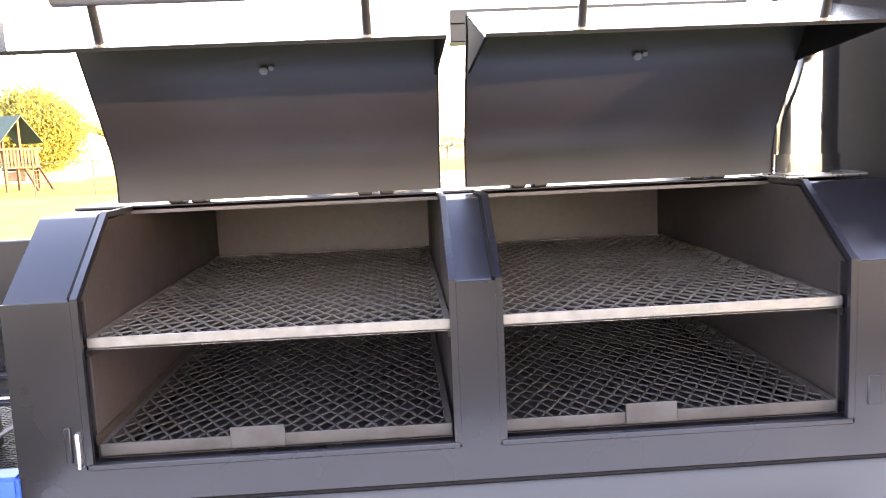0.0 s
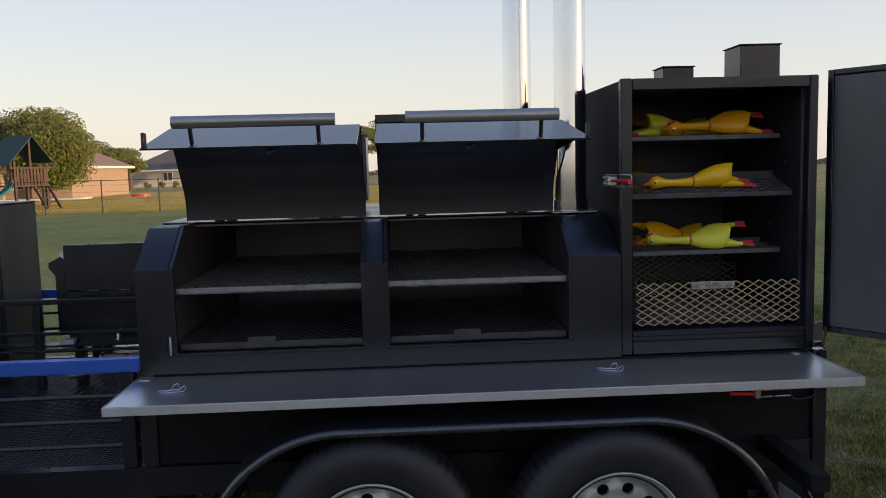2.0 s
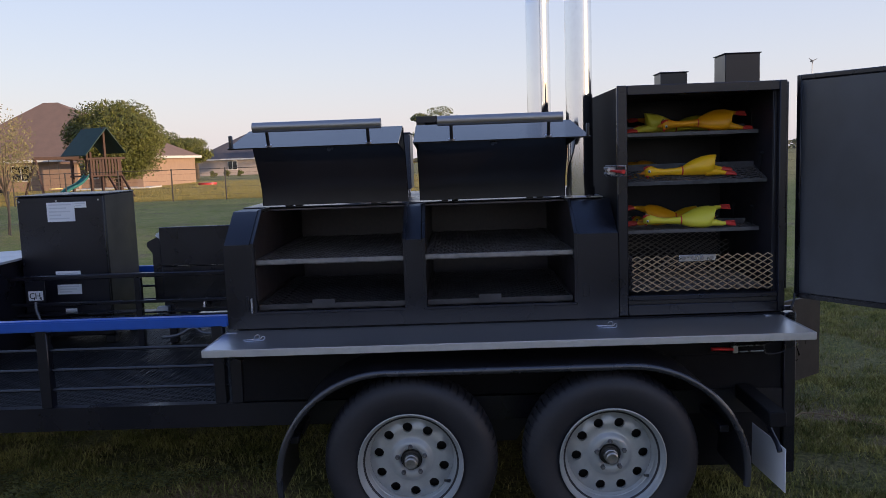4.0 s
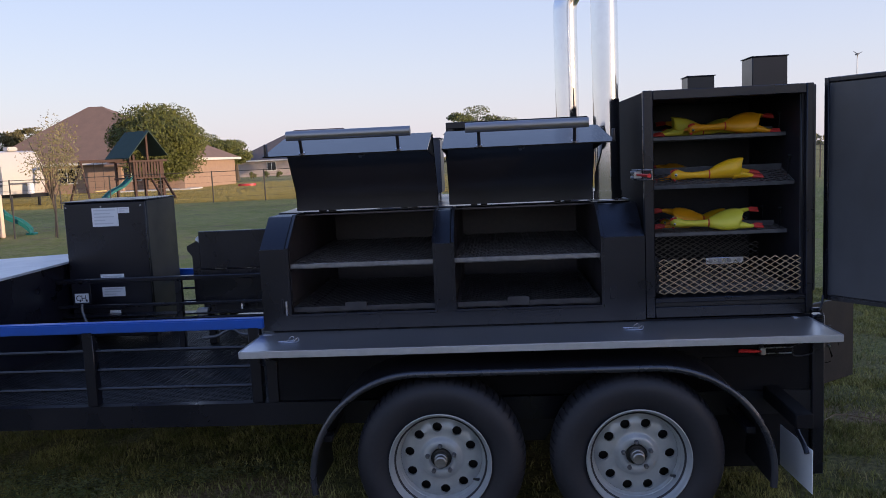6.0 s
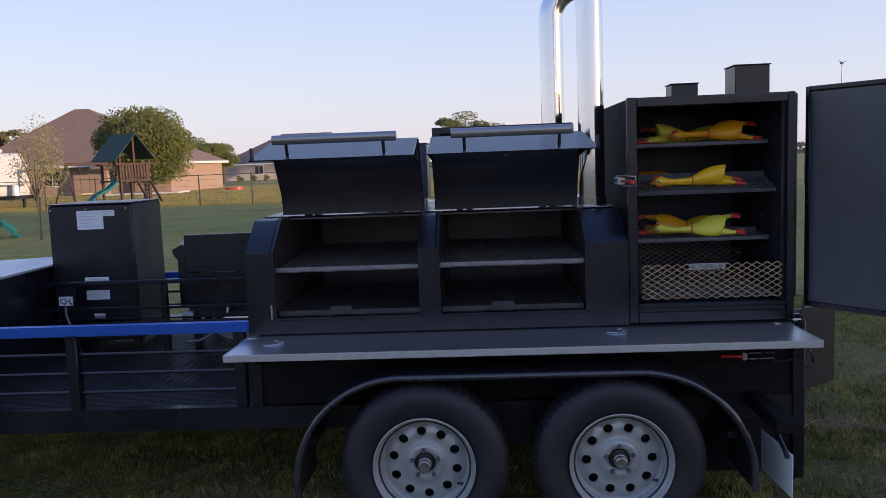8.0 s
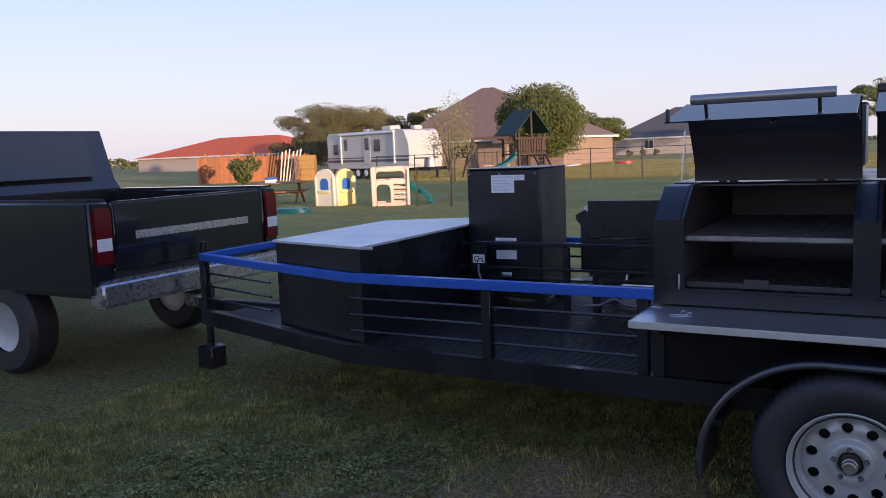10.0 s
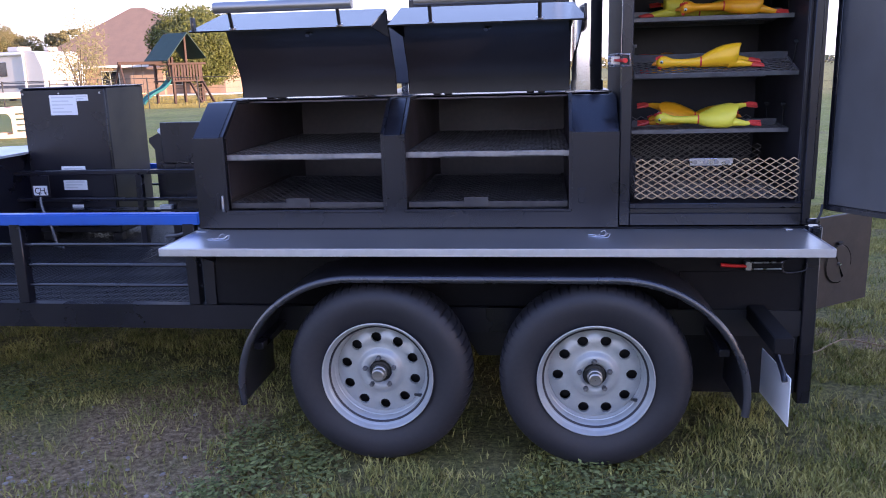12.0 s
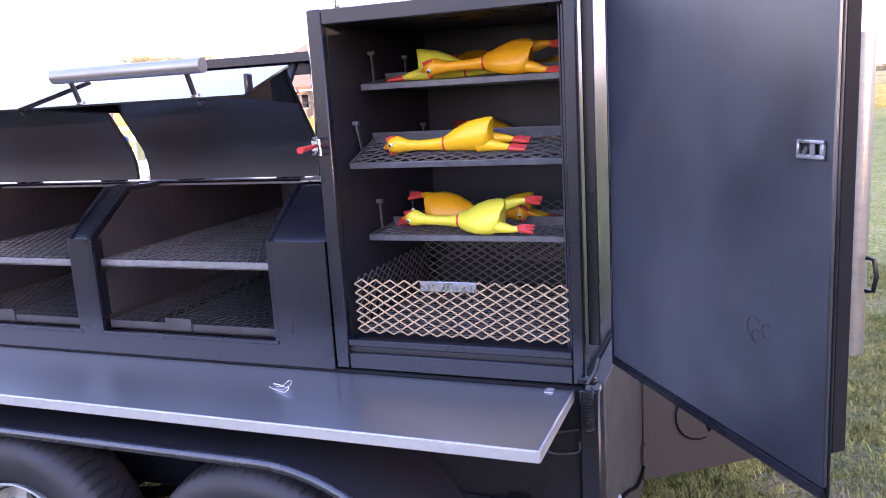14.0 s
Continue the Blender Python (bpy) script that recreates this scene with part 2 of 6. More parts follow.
    "bark": mat("bark", (0.11, 0.085, 0.065), 0.9, vary=0.8, scale=6, bump=0.6, bump_scale=20, dist=0.01),
    "leaf_a": mat("leaf_olive", (0.120, 0.122, 0.018), 0.6, vary=0.9, scale=1.1, color2=(0.050, 0.066, 0.012), island=0.45),
    "leaf_b": mat("leaf_grey_green", (0.125, 0.118, 0.040), 0.65, vary=0.7, scale=0.8, color2=(0.13, 0.092, 0.034), island=0.3),
    "leaf_c": mat("leaf_pale", (0.23, 0.195, 0.085), 0.65, vary=0.6, scale=0.8, color2=(0.16, 0.145, 0.06), island=0.3),
    "truck": mat("dark_truck_paint", (0.012, 0.014, 0.02), 0.16, vary=0.3, scale=2, coat=0.6),
    "truck_red": mat("deep_red_lamp", (0.12, 0.004, 0.007), 0.2, vary=0.3, scale=6),
    "clear": mat("clear_lamp", (0.7, 0.7, 0.72), 0.15, vary=0.2, scale=20),
}


# ---- building helpers ----
def thing(name, label, category, group="", at=(0, 0, 0)):
    ob = new(name)
    ob.empty_display_size = 0.05
    ob.location = at
    return tagged(ob, label, category, group)


def finish(bm, name, material, smooth=True):
    me = bpy.data.meshes.new(name)
    bmesh.ops.recalc_face_normals(bm, faces=bm.faces)
    bm.to_mesh(me)
    bm.free()
    for mm in (material if isinstance(material, (list, tuple)) else [material]):
        me.materials.append(M[mm])
    if smooth:
        me.polygons.foreach_set("use_smooth", [True] * len(me.polygons))
        me.set_sharp_from_angle(angle=radians(38))
    return me


def part(name, bm, material, parent=None, label="", smooth=True):
    ob = new(name, finish(bm, name, material, smooth))
    if parent is not None:
        ob.parent = parent
        ob.location = -_world_loc(parent)
    if label:
        tagged(ob, label)
    return ob


def _world_loc(ob):
    v = Vector((0, 0, 0))
    while ob is not None:
        v += ob.location
        ob = ob.parent
    return v


def box(bm, x0, x1, y0, y1, z0, z1, bev=0.0, seg=1, m=None):
    r = bmesh.ops.create_cube(bm, size=1.0)
    vs = r["verts"]
    for v in vs:
        v.co = Vector((x0 + (v.co.x + 0.5) * (x1 - x0), y0 + (v.co.y + 0.5) * (y1 - y0), z0 + (v.co.z + 0.5) * (z1 - z0)))
    if bev:
        es = list({e for v in vs for e in v.link_edges})
        g = bmesh.ops.bevel(bm, geom=es, offset=bev, segments=seg, affect="EDGES", clamp_overlap=True)
        vs = list({v for f in g["faces"] for v in f.verts} | {v for v in vs if v.is_valid})
        vs = list({w for v in vs for f in v.link_faces for w in f.verts})
    if m is not None:
        for v in vs:
            v.co = m @ v.co
    return vs


def B(x0, x1, y0, y1, z0, z1, bev=0.0, seg=1):
    bm = bmesh.new()
    box(bm, x0, x1, y0, y1, z0, z1, bev, seg)
    return bm


def frame_of(d):
    d = d.normalized()
    u = d.cross(Vector((0, 0, 1)))
    if u.length < 1e-4:
        u = Vector((1, 0, 0))
    u.normalize()
    return u, d.cross(u).normalized()


def tube(bm, pts, r, seg=12, caps=True):
    """A round bar or pipe along points; r may be one radius or one for each point."""
    pts = [Vector(p) for p in pts]
    rs = r if isinstance(r, (list, tuple)) else [r] * len(pts)
    rings, u = [], None
    for i, p in enumerate(pts):
        d = (pts[min(i + 1, len(pts) - 1)] - pts[max(i - 1, 0)]).normalized()
        if u is None:
            u, w = frame_of(d)
        else:
            u = (u - d * u.dot(d)).normalized()
            w = d.cross(u)
        rings.append([bm.verts.new(p + rs[i] * (u * math.cos(a) + w * math.sin(a))) for a in (2 * math.pi * k / seg for k in range(seg))])
    for a, b in zip(rings, rings[1:]):
        for k in range(seg):
            bm.faces.new((a[k], a[(k + 1) % seg], b[(k + 1) % seg], b[k]))
    if caps:
        bm.faces.new(rings[0][::-1])
        bm.faces.new(rings[-1])
    return bm


def bend_pts(pts, n=5):
    """A smooth bend through points."""
    p = [Vector(q) for q in pts]
    out = []
    for i in range(len(p) - 1):
        a, b, c, d = p[max(i - 1, 0)], p[i], p[i + 1], p[min(i + 2, len(p) - 1)]
        for k in range(n):
            t = k / n
            out.append(0.5 * (2 * b + (c - a) * t + (2 * a - 5 * b + 4 * c - d) * t * t + (3 * b - a - 3 * c + d) * t ** 3))
    return out + [p[-1]]


def T(pts, r, seg=12):
    return tube(bmesh.new(), pts, r, seg)


def prism(bm, prof, x0, x1, axis="x"):
    """A closed outline of (a, b) pairs pushed from x0 to x1 along an axis."""
    def at(s, p):
        return {"x": (s, p[0], p[1]), "y": (p[0], s, p[1]), "z": (p[0], p[1], s)}[axis]
    a = [bm.verts.new(at(x0, p)) for p in prof]
    b = [bm.verts.new(at(x1, p)) for p in prof]
    n = len(prof)
    for i in range(n):
        bm.faces.new((a[i], a[(i + 1) % n], b[(i + 1) % n], b[i]))
    bm.faces.new(a[::-1])
    bm.faces.new(b)
    return bm


def P(prof, x0, x1, axis="x"):
    return prism(bmesh.new(), prof, x0, x1, axis)


def revolve(bm, prof, centre, seg=48):
    """A turned shape round the y axis: prof of (radius, y)."""
    cx, cy, cz = centre
    rings = []
    for r, y in prof:
        rings.append([bm.verts.new((cx + r * math.cos(2 * math.pi * k / seg), cy + y, cz + r * math.sin(2 * math.pi * k / seg))) for k in range(seg)])
    for a, b in zip(rings, rings[1:]):
        for k in range(seg):
            bm.faces.new((a[k], a[(k + 1) % seg], b[(k + 1) % seg], b[k]))
    return bm


def expanded(w, h, dx, dy, strand, thick):
    """Expanded-metal sheet in the x-y plane, w by h, diamonds dx by dy, as real strands."""
    verts, faces = [], []
    nx, ny = max(1, round(w / dx)), max(1, round(h / dy))
    dx, dy = w / nx, h / ny
    def bar(p, q, z0, z1):
        d = Vector((q[0] - p[0], q[1] - p[1], 0)).normalized()
        s = Vector((-d.y, d.x, 0)) * strand / 2
        i = len(verts)
        for (px, py), z in ((p, z0), (q, z1)):
            for sg in (1, -1):
                for zz in (0, thick):
                    verts.append((px + sg * s.x, py + sg * s.y, z + zz))
        faces.extend([(i, i + 4, i + 5, i + 1), (i + 2, i + 3, i + 7, i + 6), (i + 1, i + 5, i + 7, i + 3), (i, i + 2, i + 6, i + 4)])
    for j in range(ny):
        for i in range(nx):
            cx, cy = (i + 0.5) * dx, (j + 0.5) * dy
            top, bot, lf, rt = (cx, cy + dy / 2), (cx, cy - dy / 2), (cx - dx / 2, cy), (cx + dx / 2, cy)
            k = thick * 0.9
            bar(bot, rt, 0, k)
            bar(rt, top, k, 0)
            bar(top, lf, 0, k)
            bar(lf, bot, k, 0)
    me = bpy.data.meshes.new("expanded")
    me.from_pydata(verts, [], faces)
    return me


def mesh_part(name, me, material, parent, m=None, label=""):
    ob = new(name, me)
    if not me.materials:
        me.materials.append(M[material])
    ob.parent = parent
    ob.matrix_basis = Matrix.Translation(-_world_loc(parent)) @ (m or Matrix.Identity(4))
    if label:
        tagged(ob, label)
    return ob

# ---- the trailer: frame, deck, railing, wheels, fenders ----
DECK = 0.495        # top of the deck
SIDE = 0.35         # near side rail
FAR = 2.32          # far side rail
trailer = thing("utility_trailer", "black steel tandem-axle utility trailer standing on grass", "trailer")
rail_prof = lambda y, s: [(y, 0.385), (y + s * 0.05, 0.385), (y + s * 0.05, 0.393), (y + s * 0.008, 0.393), (y + s * 0.008, DECK - 0.008), (y + s * 0.05, DECK - 0.008), (y + s * 0.05, DECK), (y, DECK)]
part("side_rail", P(rail_prof(SIDE, 1), -2.62, 1.72), "black", trailer)
part("side_rail", P(rail_prof(FAR, -1), -2.62, 1.72), "black", trailer)
NOSE = (-4.35, 1.335)


def beam(p, q, w, z0, z1):
    p, q = Vector((*p, 0)), Vector((*q, 0))
    d = q - p
    bm = bmesh.new()
    box(bm, 0, d.length, -w / 2, w / 2, z0, z1, 0.004)
    bm.transform(Matrix.Translation(p) @ Matrix.Rotation(math.atan2(d.y, d.x), 4, "Z"))
    return bm


for y in (SIDE + 0.025, FAR - 0.025):
    part("nose_rail", beam((-2.60, y), (-4.30, NOSE[1] + (0.46 if y > 1 else -0.46)), 0.05, 0.385, DECK), "black", trailer)
part("tongue", B(-4.80, -3.4, NOSE[1] - 0.05, NOSE[1] + 0.05, 0.385, 0.475, 0.006), "black", trailer)
part("coupler", B(-4.96, -4.79, NOSE[1] - 0.06, NOSE[1] + 0.06, 0.40, 0.50, 0.02, 2), "zinc", trailer)
part("jack_post", T([(-4.6, NOSE[1] - 0.13, 0.12), (-4.6, NOSE[1] - 0.13, 0.95)], 0.03), "black", trailer)
part("jack_foot", B(-4.68, -4.52, NOSE[1] - 0.21, NOSE[1] - 0.05, -0.054, 0.12, 0.01), "black", trailer)
for x in (-2.4, -1.8, -1.2, -0.6, 0.4, 1.25, 1.69):
    part("cross_member", B(x - 0.025, x + 0.025, SIDE + 0.05, FAR - 0.05, 0.40, 0.47, 0.004), "black", trailer)
# expanded-metal deck
deck_me = expanded(1.80, FAR - SIDE - 0.1, 0.045, 0.022, 0.006, 0.004)
mesh_part("deck_mesh", deck_me, "black_flat", trailer, Matrix.Translation((-2.62, SIDE + 0.05, DECK - 0.012)), "black expanded-metal deck")
part("deck_plate", B(-2.62, -0.82, SIDE + 0.05, FAR - 0.05, 0.470, 0.476), "fender", trailer)
part("deck_plate", P([(-2.62, SIDE + 0.06), (-2.62, FAR - 0.06), (-4.2, NOSE[1] + 0.42), (-4.2, NOSE[1] - 0.42)], 0.440, 0.450, "z"), "black_flat", trailer)
# near railing
RAIL_T = 0.908
for x in (-1.715, -0.895):
    part("post", B(x - 0.027, x + 0.027, SIDE + 0.002, SIDE + 0.052, DECK, RAIL_T - 0.045, 0.004), "black", trailer)
for z in (0.765, 0.671, 0.577):
    part("bar", T([(-2.6, SIDE + 0.027, z), (-0.86, SIDE + 0.027, z)], 0.008, 8), "black", trailer)
    part("bar", T([(-2.6, FAR - 0.027, z), (-0.86, FAR - 0.027, z)], 0.008, 8), "black", trailer)
    part("bar", T([(-3.45, 0.662, z), (-4.28, NOSE[1] - 0.45, z)], 0.008, 8), "black", trailer)
    part("bar", T([(-3.45, 2.008, z), (-4.28, NOSE[1] + 0.45, z)], 0.008, 8), "black", trailer)
for x in (-2.58, -1.715, -0.895):
    part("post", B(x - 0.027, x + 0.027, FAR - 0.052, FAR - 0.002, DECK, RAIL_T - 0.045, 0.004), "black", trailer)
for s in (-0.45, 0.45):
    part("post", B(-4.305, -4.25, NOSE[1] + s - 0.025, NOSE[1] + s + 0.025, 0.48, RAIL_T - 0.045, 0.004), "black", trailer)
blue = "bright blue tape-wrapped top rail"
part("top_rail", B(-2.60, -0.84, SIDE - 0.002, SIDE + 0.054, RAIL_T - 0.05, RAIL_T, 0.006, 2), "blue", trailer, blue)
part("top_rail", B(-2.60, -0.84, FAR - 0.054, FAR + 0.002, RAIL_T - 0.05, RAIL_T, 0.006, 2), "blue", trailer, blue)
part("top_rail", beam((-2.58, SIDE + 0.026), (-4.28, NOSE[1] - 0.45), 0.056, RAIL_T - 0.052, RAIL_T - 0.002), "blue", trailer, blue)
part("top_rail", beam((-2.58, FAR - 0.026), (-4.28, NOSE[1] + 0.45), 0.056, RAIL_T - 0.052, RAIL_T - 0.002), "blue", trailer, blue)
part("top_rail", beam((-4.28, NOSE[1] - 0.47), (-4.28, NOSE[1] + 0.47), 0.056, RAIL_T - 0.05, RAIL_T), "blue", trailer, blue)

# fenders
def fender_line(n=12):
    pts = []
    R = 0.46
    for k in range(n + 1):
        a = radians(188 - 98 * k / n)
        pts.append((-0.085 + R * math.cos(a) * 1.02, 0.268 + R * math.sin(a)))
    for k in range(n + 1):
        a = radians(90 - 98 * k / n)
        pts.append((0.915 + R * math.cos(a) * 1.06, 0.268 + R * math.sin(a)))
    return pts


def fender_mesh(y0, y1, t=0.006):
    line = fender_line()
    bm = bmesh.new()
    n = len(line)
    off = []
    for i in range(n):
        d = Vector(line[min(i + 1, n - 1)]) - Vector(line[max(i - 1, 0)])
        d.normalize()
        off.append((line[i][0] + d.y * t, line[i][1] - d.x * t))
    prism(bm, list(line) + off[::-1], y0, y1, "y")
    return bm


def fender_lip(y0):
    return T([(p[0], y0, p[1] - 0.009) for p in fender_line(20)], 0.0145, 14)


part("fender", fender_mesh(-0.025, SIDE - 0.004), "fender", trailer, "black rolled-edge teardrop fender")
part("fender_lip", fender_lip(-0.025), "fender_lip", trailer, "glossy rolled fender edge")
part("fender", fender_mesh(FAR + 0.004, FAR + 0.37), "black", trailer)
part("fender_lip", fender_lip(FAR + 0.37), "fender_lip", trailer)
for x in (-0.50, 1.33):
    part("fender_brace", B(x - 0.02, x + 0.02, 0.05, SIDE, 0.40, 0.43, 0.003), "black", trailer)
part("axle", T([(0.0, 0.1, 0.317), (0.0, FAR + 0.25, 0.317)], 0.038), "black_flat", trailer)
part("axle", T([(0.847, 0.1, 0.317), (0.847, FAR + 0.25, 0.317)], 0.038), "black_flat", trailer)
for y in (SIDE + 0.03, FAR - 0.09):
    part("spring_hanger", P([(0.30, 0.385), (0.54, 0.385), (0.47, 0.27), (0.37, 0.27)], y, y + 0.06, "y"), "black_flat", trailer)
    for x in (0.0, 0.847):
        part("leaf_spring", T([(x - 0.36, y + 0.03, 0.37), (x - 0.15, y + 0.03, 0.31), (x, y + 0.03, 0.295), (x + 0.15, y + 0.03, 0.31), (x + 0.36, y + 0.03, 0.37)], 0.022, 8), "black_flat", trailer)

# wheels
TYRE = [(0.195, 0.062), (0.222, 0.045), (0.236, 0.036), (0.262, 0.026), (0.292, 0.022), (0.315, 0.030), (0.332, 0.046), (0.341, 0.070), (0.345, 0.105), (0.346, 0.13),
        (0.345, 0.155), (0.341, 0.19), (0.332, 0.214), (0.315, 0.228), (0.29, 0.236), (0.25, 0.232), (0.195, 0.20)]
TYRE = [(r if r < 0.213 else 0.213 + (r - 0.213) * 1.195, y) for r, y in TYRE]
TYRE = [(r, y - 0.045) for r, y in TYRE]
RIM = [(0.207, -0.006), (0.213, -0.014), (0.2125, -0.019), (0.209, -0.020), (0.204, -0.014), (0.201, 0.002), (0.199, 0.004), (0.194, 0.010), (0.191, 0.026), (0.189, 0.028), (0.185, 0.034), (0.181, 0.056), (0.178, 0.058), (0.175, 0.068), (0.170, 0.073)]


def wheel_disc(cx, cz, n=10):
    """Wheel disc with ten round hand holes cut through it."""
    bm = bmesh.new()
    r_in, r_out, rh, hole = 0.094, 0.170, 0.1355, 0.0205
    y = lambda r: 0.060 if r < 0.095 else 0.060 + (r - 0.094) / 0.076 * 0.014 - 0.012 * math.sin(math.pi * (r - 0.094) / 0.076)
    for k in range(n):
        a0, a1, am = 2 * math.pi * k / n, 2 * math.pi * (k + 1) / n, 2 * math.pi * (k + 0.5) / n
        outer = []
        m = 4
        outer += [(r_out, a0 + (a1 - a0) * i / m) for i in range(m)]
        outer += [(r_out + (r_in - r_out) * i / 3, a1) for i in range(3)]
        outer += [(r_in, a1 - (a1 - a0) * i / m) for i in range(m)]
        outer += [(r_in + (r_out - r_in) * i / 3, a0) for i in range(3)]
        ov = [bm.verts.new((cx + r * math.cos(a), y(r), cz + r * math.sin(a))) for r, a in outer]
        cxh, czh = cx + rh * math.cos(am), cz + rh * math.sin(am)
        hv, hb = [], []
        for v in ov:
            b = math.atan2(v.co.z - czh, v.co.x - cxh)
            px, pz = cxh + hole * math.cos(b), czh + hole * math.sin(b)
            hv.append(bm.verts.new((px, y(rh) + 0.001, pz)))
            hb.append(bm.verts.new((px, y(rh) + 0.016, pz)))
        q = len(ov)
        for i in range(q):
            j = (i + 1) % q
            bm.faces.new((ov[i], ov[j], hv[j], hv[i]))
            bm.faces.new((hv[i], hv[j], hb[j], hb[i]))
    revolve(bm, [(0.094, 0.060), (0.087, 0.056), (0.079, 0.046), (0.072, 0.042), (0.058, 0.042), (0.049, 0.046), (0.043, 0.056)], (cx, 0, cz), 40)
    bmesh.ops.remove_doubles(bm, verts=bm.verts, dist=0.0004)
    return bm


def wheel(cx, cz, spin):
    tyre_bm = bmesh.new()
    pitch, seg = 64, 64 * 4
    rings = []
    for r, y in TYRE:
        ring = []
        for k in range(seg):
            # one narrow slot a pitch, cut across the shoulders and the crown
            f, cut = ((0.0, 0), (0.70, 0), (0.76, 1), (0.94, 1))[k % 4]
            a = 2 * math.pi * (k // 4 + f + (0.5 if y > 0.085 else 0)) / pitch
            g = -cut * (0.007 if r > 0.369 else 0.0035 if r > 0.362 else 0.0)
            ring.append(tyre_bm.verts.new((cx + (r + g) * math.cos(a), y, cz + (r + g) * math.sin(a))))
        rings.append(ring)
    for a, b in zip(rings, rings[1:]):
        for k in range(seg):
            tyre_bm.faces.new((a[k], a[(k + 1) % seg], b[(k + 1) % seg], b[k]))
    ty = part("tyre", tyre_bm, "tyre", trailer, "black trailer tyre")
    rim_bm = bmesh.new()
    revolve(rim_bm, [(q * 1.05, y) for q, y in RIM], (cx, 0, cz), 64)
    revolve(rim_bm, [(0.215, 0.0), (0.20, 0.08), (0.195, 0.16)], (cx, 0, cz), 40)
    part("rim", rim_bm, "rim", ty, "silver painted steel rim")
    db = wheel_disc(cx, cz)
    bmesh.ops.rotate(db, verts=db.verts, cent=(cx, 0, cz), matrix=Matrix.Rotation(radians(-spin), 3, "Y"))
    for v in db.verts:
        v.co.x, v.co.z = cx + (v.co.x - cx) * 1.05, cz + (v.co.z - cz) * 1.05
    part("wheel_disc", db, "rim", ty)
    bk = bmesh.new()
    revolve(bk, [(0.196, 0.120), (0.001, 0.120)], (cx, 0, cz), 32)
    part("brake_drum", bk, "black_flat", ty)
    hub_bm = bmesh.new()
    revolve(hub_bm, [(0.044, 0.085), (0.0425, 0.052), (0.040, 0.048), (0.033, 0.047), (0.0325, 0.044), (0.001, 0.044)], (cx, 0, cz), 24)
    part("hub_cap", hub_bm, "hub", ty, "black hub cap")
    ax = bmesh.new()
    revolve(ax, [(0.030, 0.046), (0.0295, 0.026), (0.0255, 0.024), (0.0255, 0.016), (0.0275, 0.014), (0.0265, -0.002), (0.021, -0.005), (0.020, -0.002), (0.001, -0.001)], (cx, 0, cz), 24)
    part("hub_nose", ax, "pipe", ty, "bright metal grease cap")
    for k in range(5):
        a = 2 * math.pi * k / 5 + 0.35
        lb = bmesh.new()
        revolve(lb, [(0.0105, 0.046), (0.0105, 0.030), (0.007, 0.025), (0.001, 0.025)], (cx + 0.061 * math.cos(a), 0, cz + 0.061 * math.sin(a)), 6)
        part("lug_nut", lb, "bolt", ty)
    vc, vs_ = math.cos(-0.56), math.sin(-0.56)
    part("valve", T([(cx + q * vc, y, cz + q * vs_) for q, y in ((0.196, 0.064), (0.188, 0.052), (0.172, 0.036), (0.166, 0.030))], [0.008, 0.0075, 0.0055, 0.0055], 8), "hub", ty)
    return ty


wheel(0.0, 0.317, 5)
wheel(0.847, 0.317, -17)
# far-side tyres
for cx in (0.0, 0.847):
    tb = bmesh.new()
    revolve(tb, [(r, FAR + 0.30 - y) for r, y in TYRE], (cx, 0, 0.317), 40)
    revolve(tb, [(0.2, FAR + 0.2), (0.001, FAR + 0.2)], (cx, 0, 0.317), 40)
    part("tyre", tb, "tyre", trailer)

# lower side box, rear post, rear storage box
part("lower_body", B(-0.80, 1.70, SIDE + 0.012, 2.2, DECK + 0.002, 0.842, 0.006), "soot", trailer, "black lower body panel under the smoker")
part("rear_post", B(1.690, 1.745, SIDE - 0.012, SIDE + 0.05, 0.095, 0.845, 0.005), "black", trailer)
part("storage_box", B(1.20, 1.688, SIDE + 0.008, 1.0, 0.13, 0.66, 0.006), "soot", trailer)
part("rear_bracket", B(1.475, 1.545, -0.065, SIDE, 0.455, 0.520, 0.005), "soot", trailer)
part("front_post", B(-0.845, -0.79, SIDE + 0.002, SIDE + 0.05, DECK, 0.81, 0.004), "black", trailer)
plate = thing("licence_plate_holder", "white metal plate hung from a black bracket", "plate", at=(1.53, 0.09, 0.18))
pm = bmesh.new()
box(pm, -0.165, 0.165, -0.002, 0.002, 0.178, 0.366, 0.001)
pm.transform(Matrix.Translation((1.531, 0.095, 0)) @ Matrix.Rotation(radians(-87), 4, "Z"))
part("plate", pm, "white", plate)
part("plate_bracket", T([(1.520, 0.10, 0.452), (1.522, 0.04, 0.40), (1.524, -0.02, 0.372), (1.526, -0.045, 0.345)], 0.011, 8), "black", plate)

# ---- the offset smoker: body, two open lids, grates, serving shelf, stacks ----
smoker = thing("offset_smoker", "black steel offset barbecue smoker with two open lids", "smoker", at=(0.05, 0.8, 0.85))
F0, BK, TOPZ, BOT = 0.367, 1.55, 1.372, 0.842
OUT = [(F0, BOT), (F0, 1.226), (F0 + 0.005, 1.234), (0.556, TOPZ - 0.004), (0.566, TOPZ), (BK + 0.06, TOPZ), (BK + 0.06, BOT)]
part("end_wall", P(OUT, -0.840, -0.713), "slope", smoker)
part("end_wall", P(OUT, 0.762, 0.950), "slope", smoker)
part("centre_post", P(OUT, -0.012, 0.069), "slope", smoker)
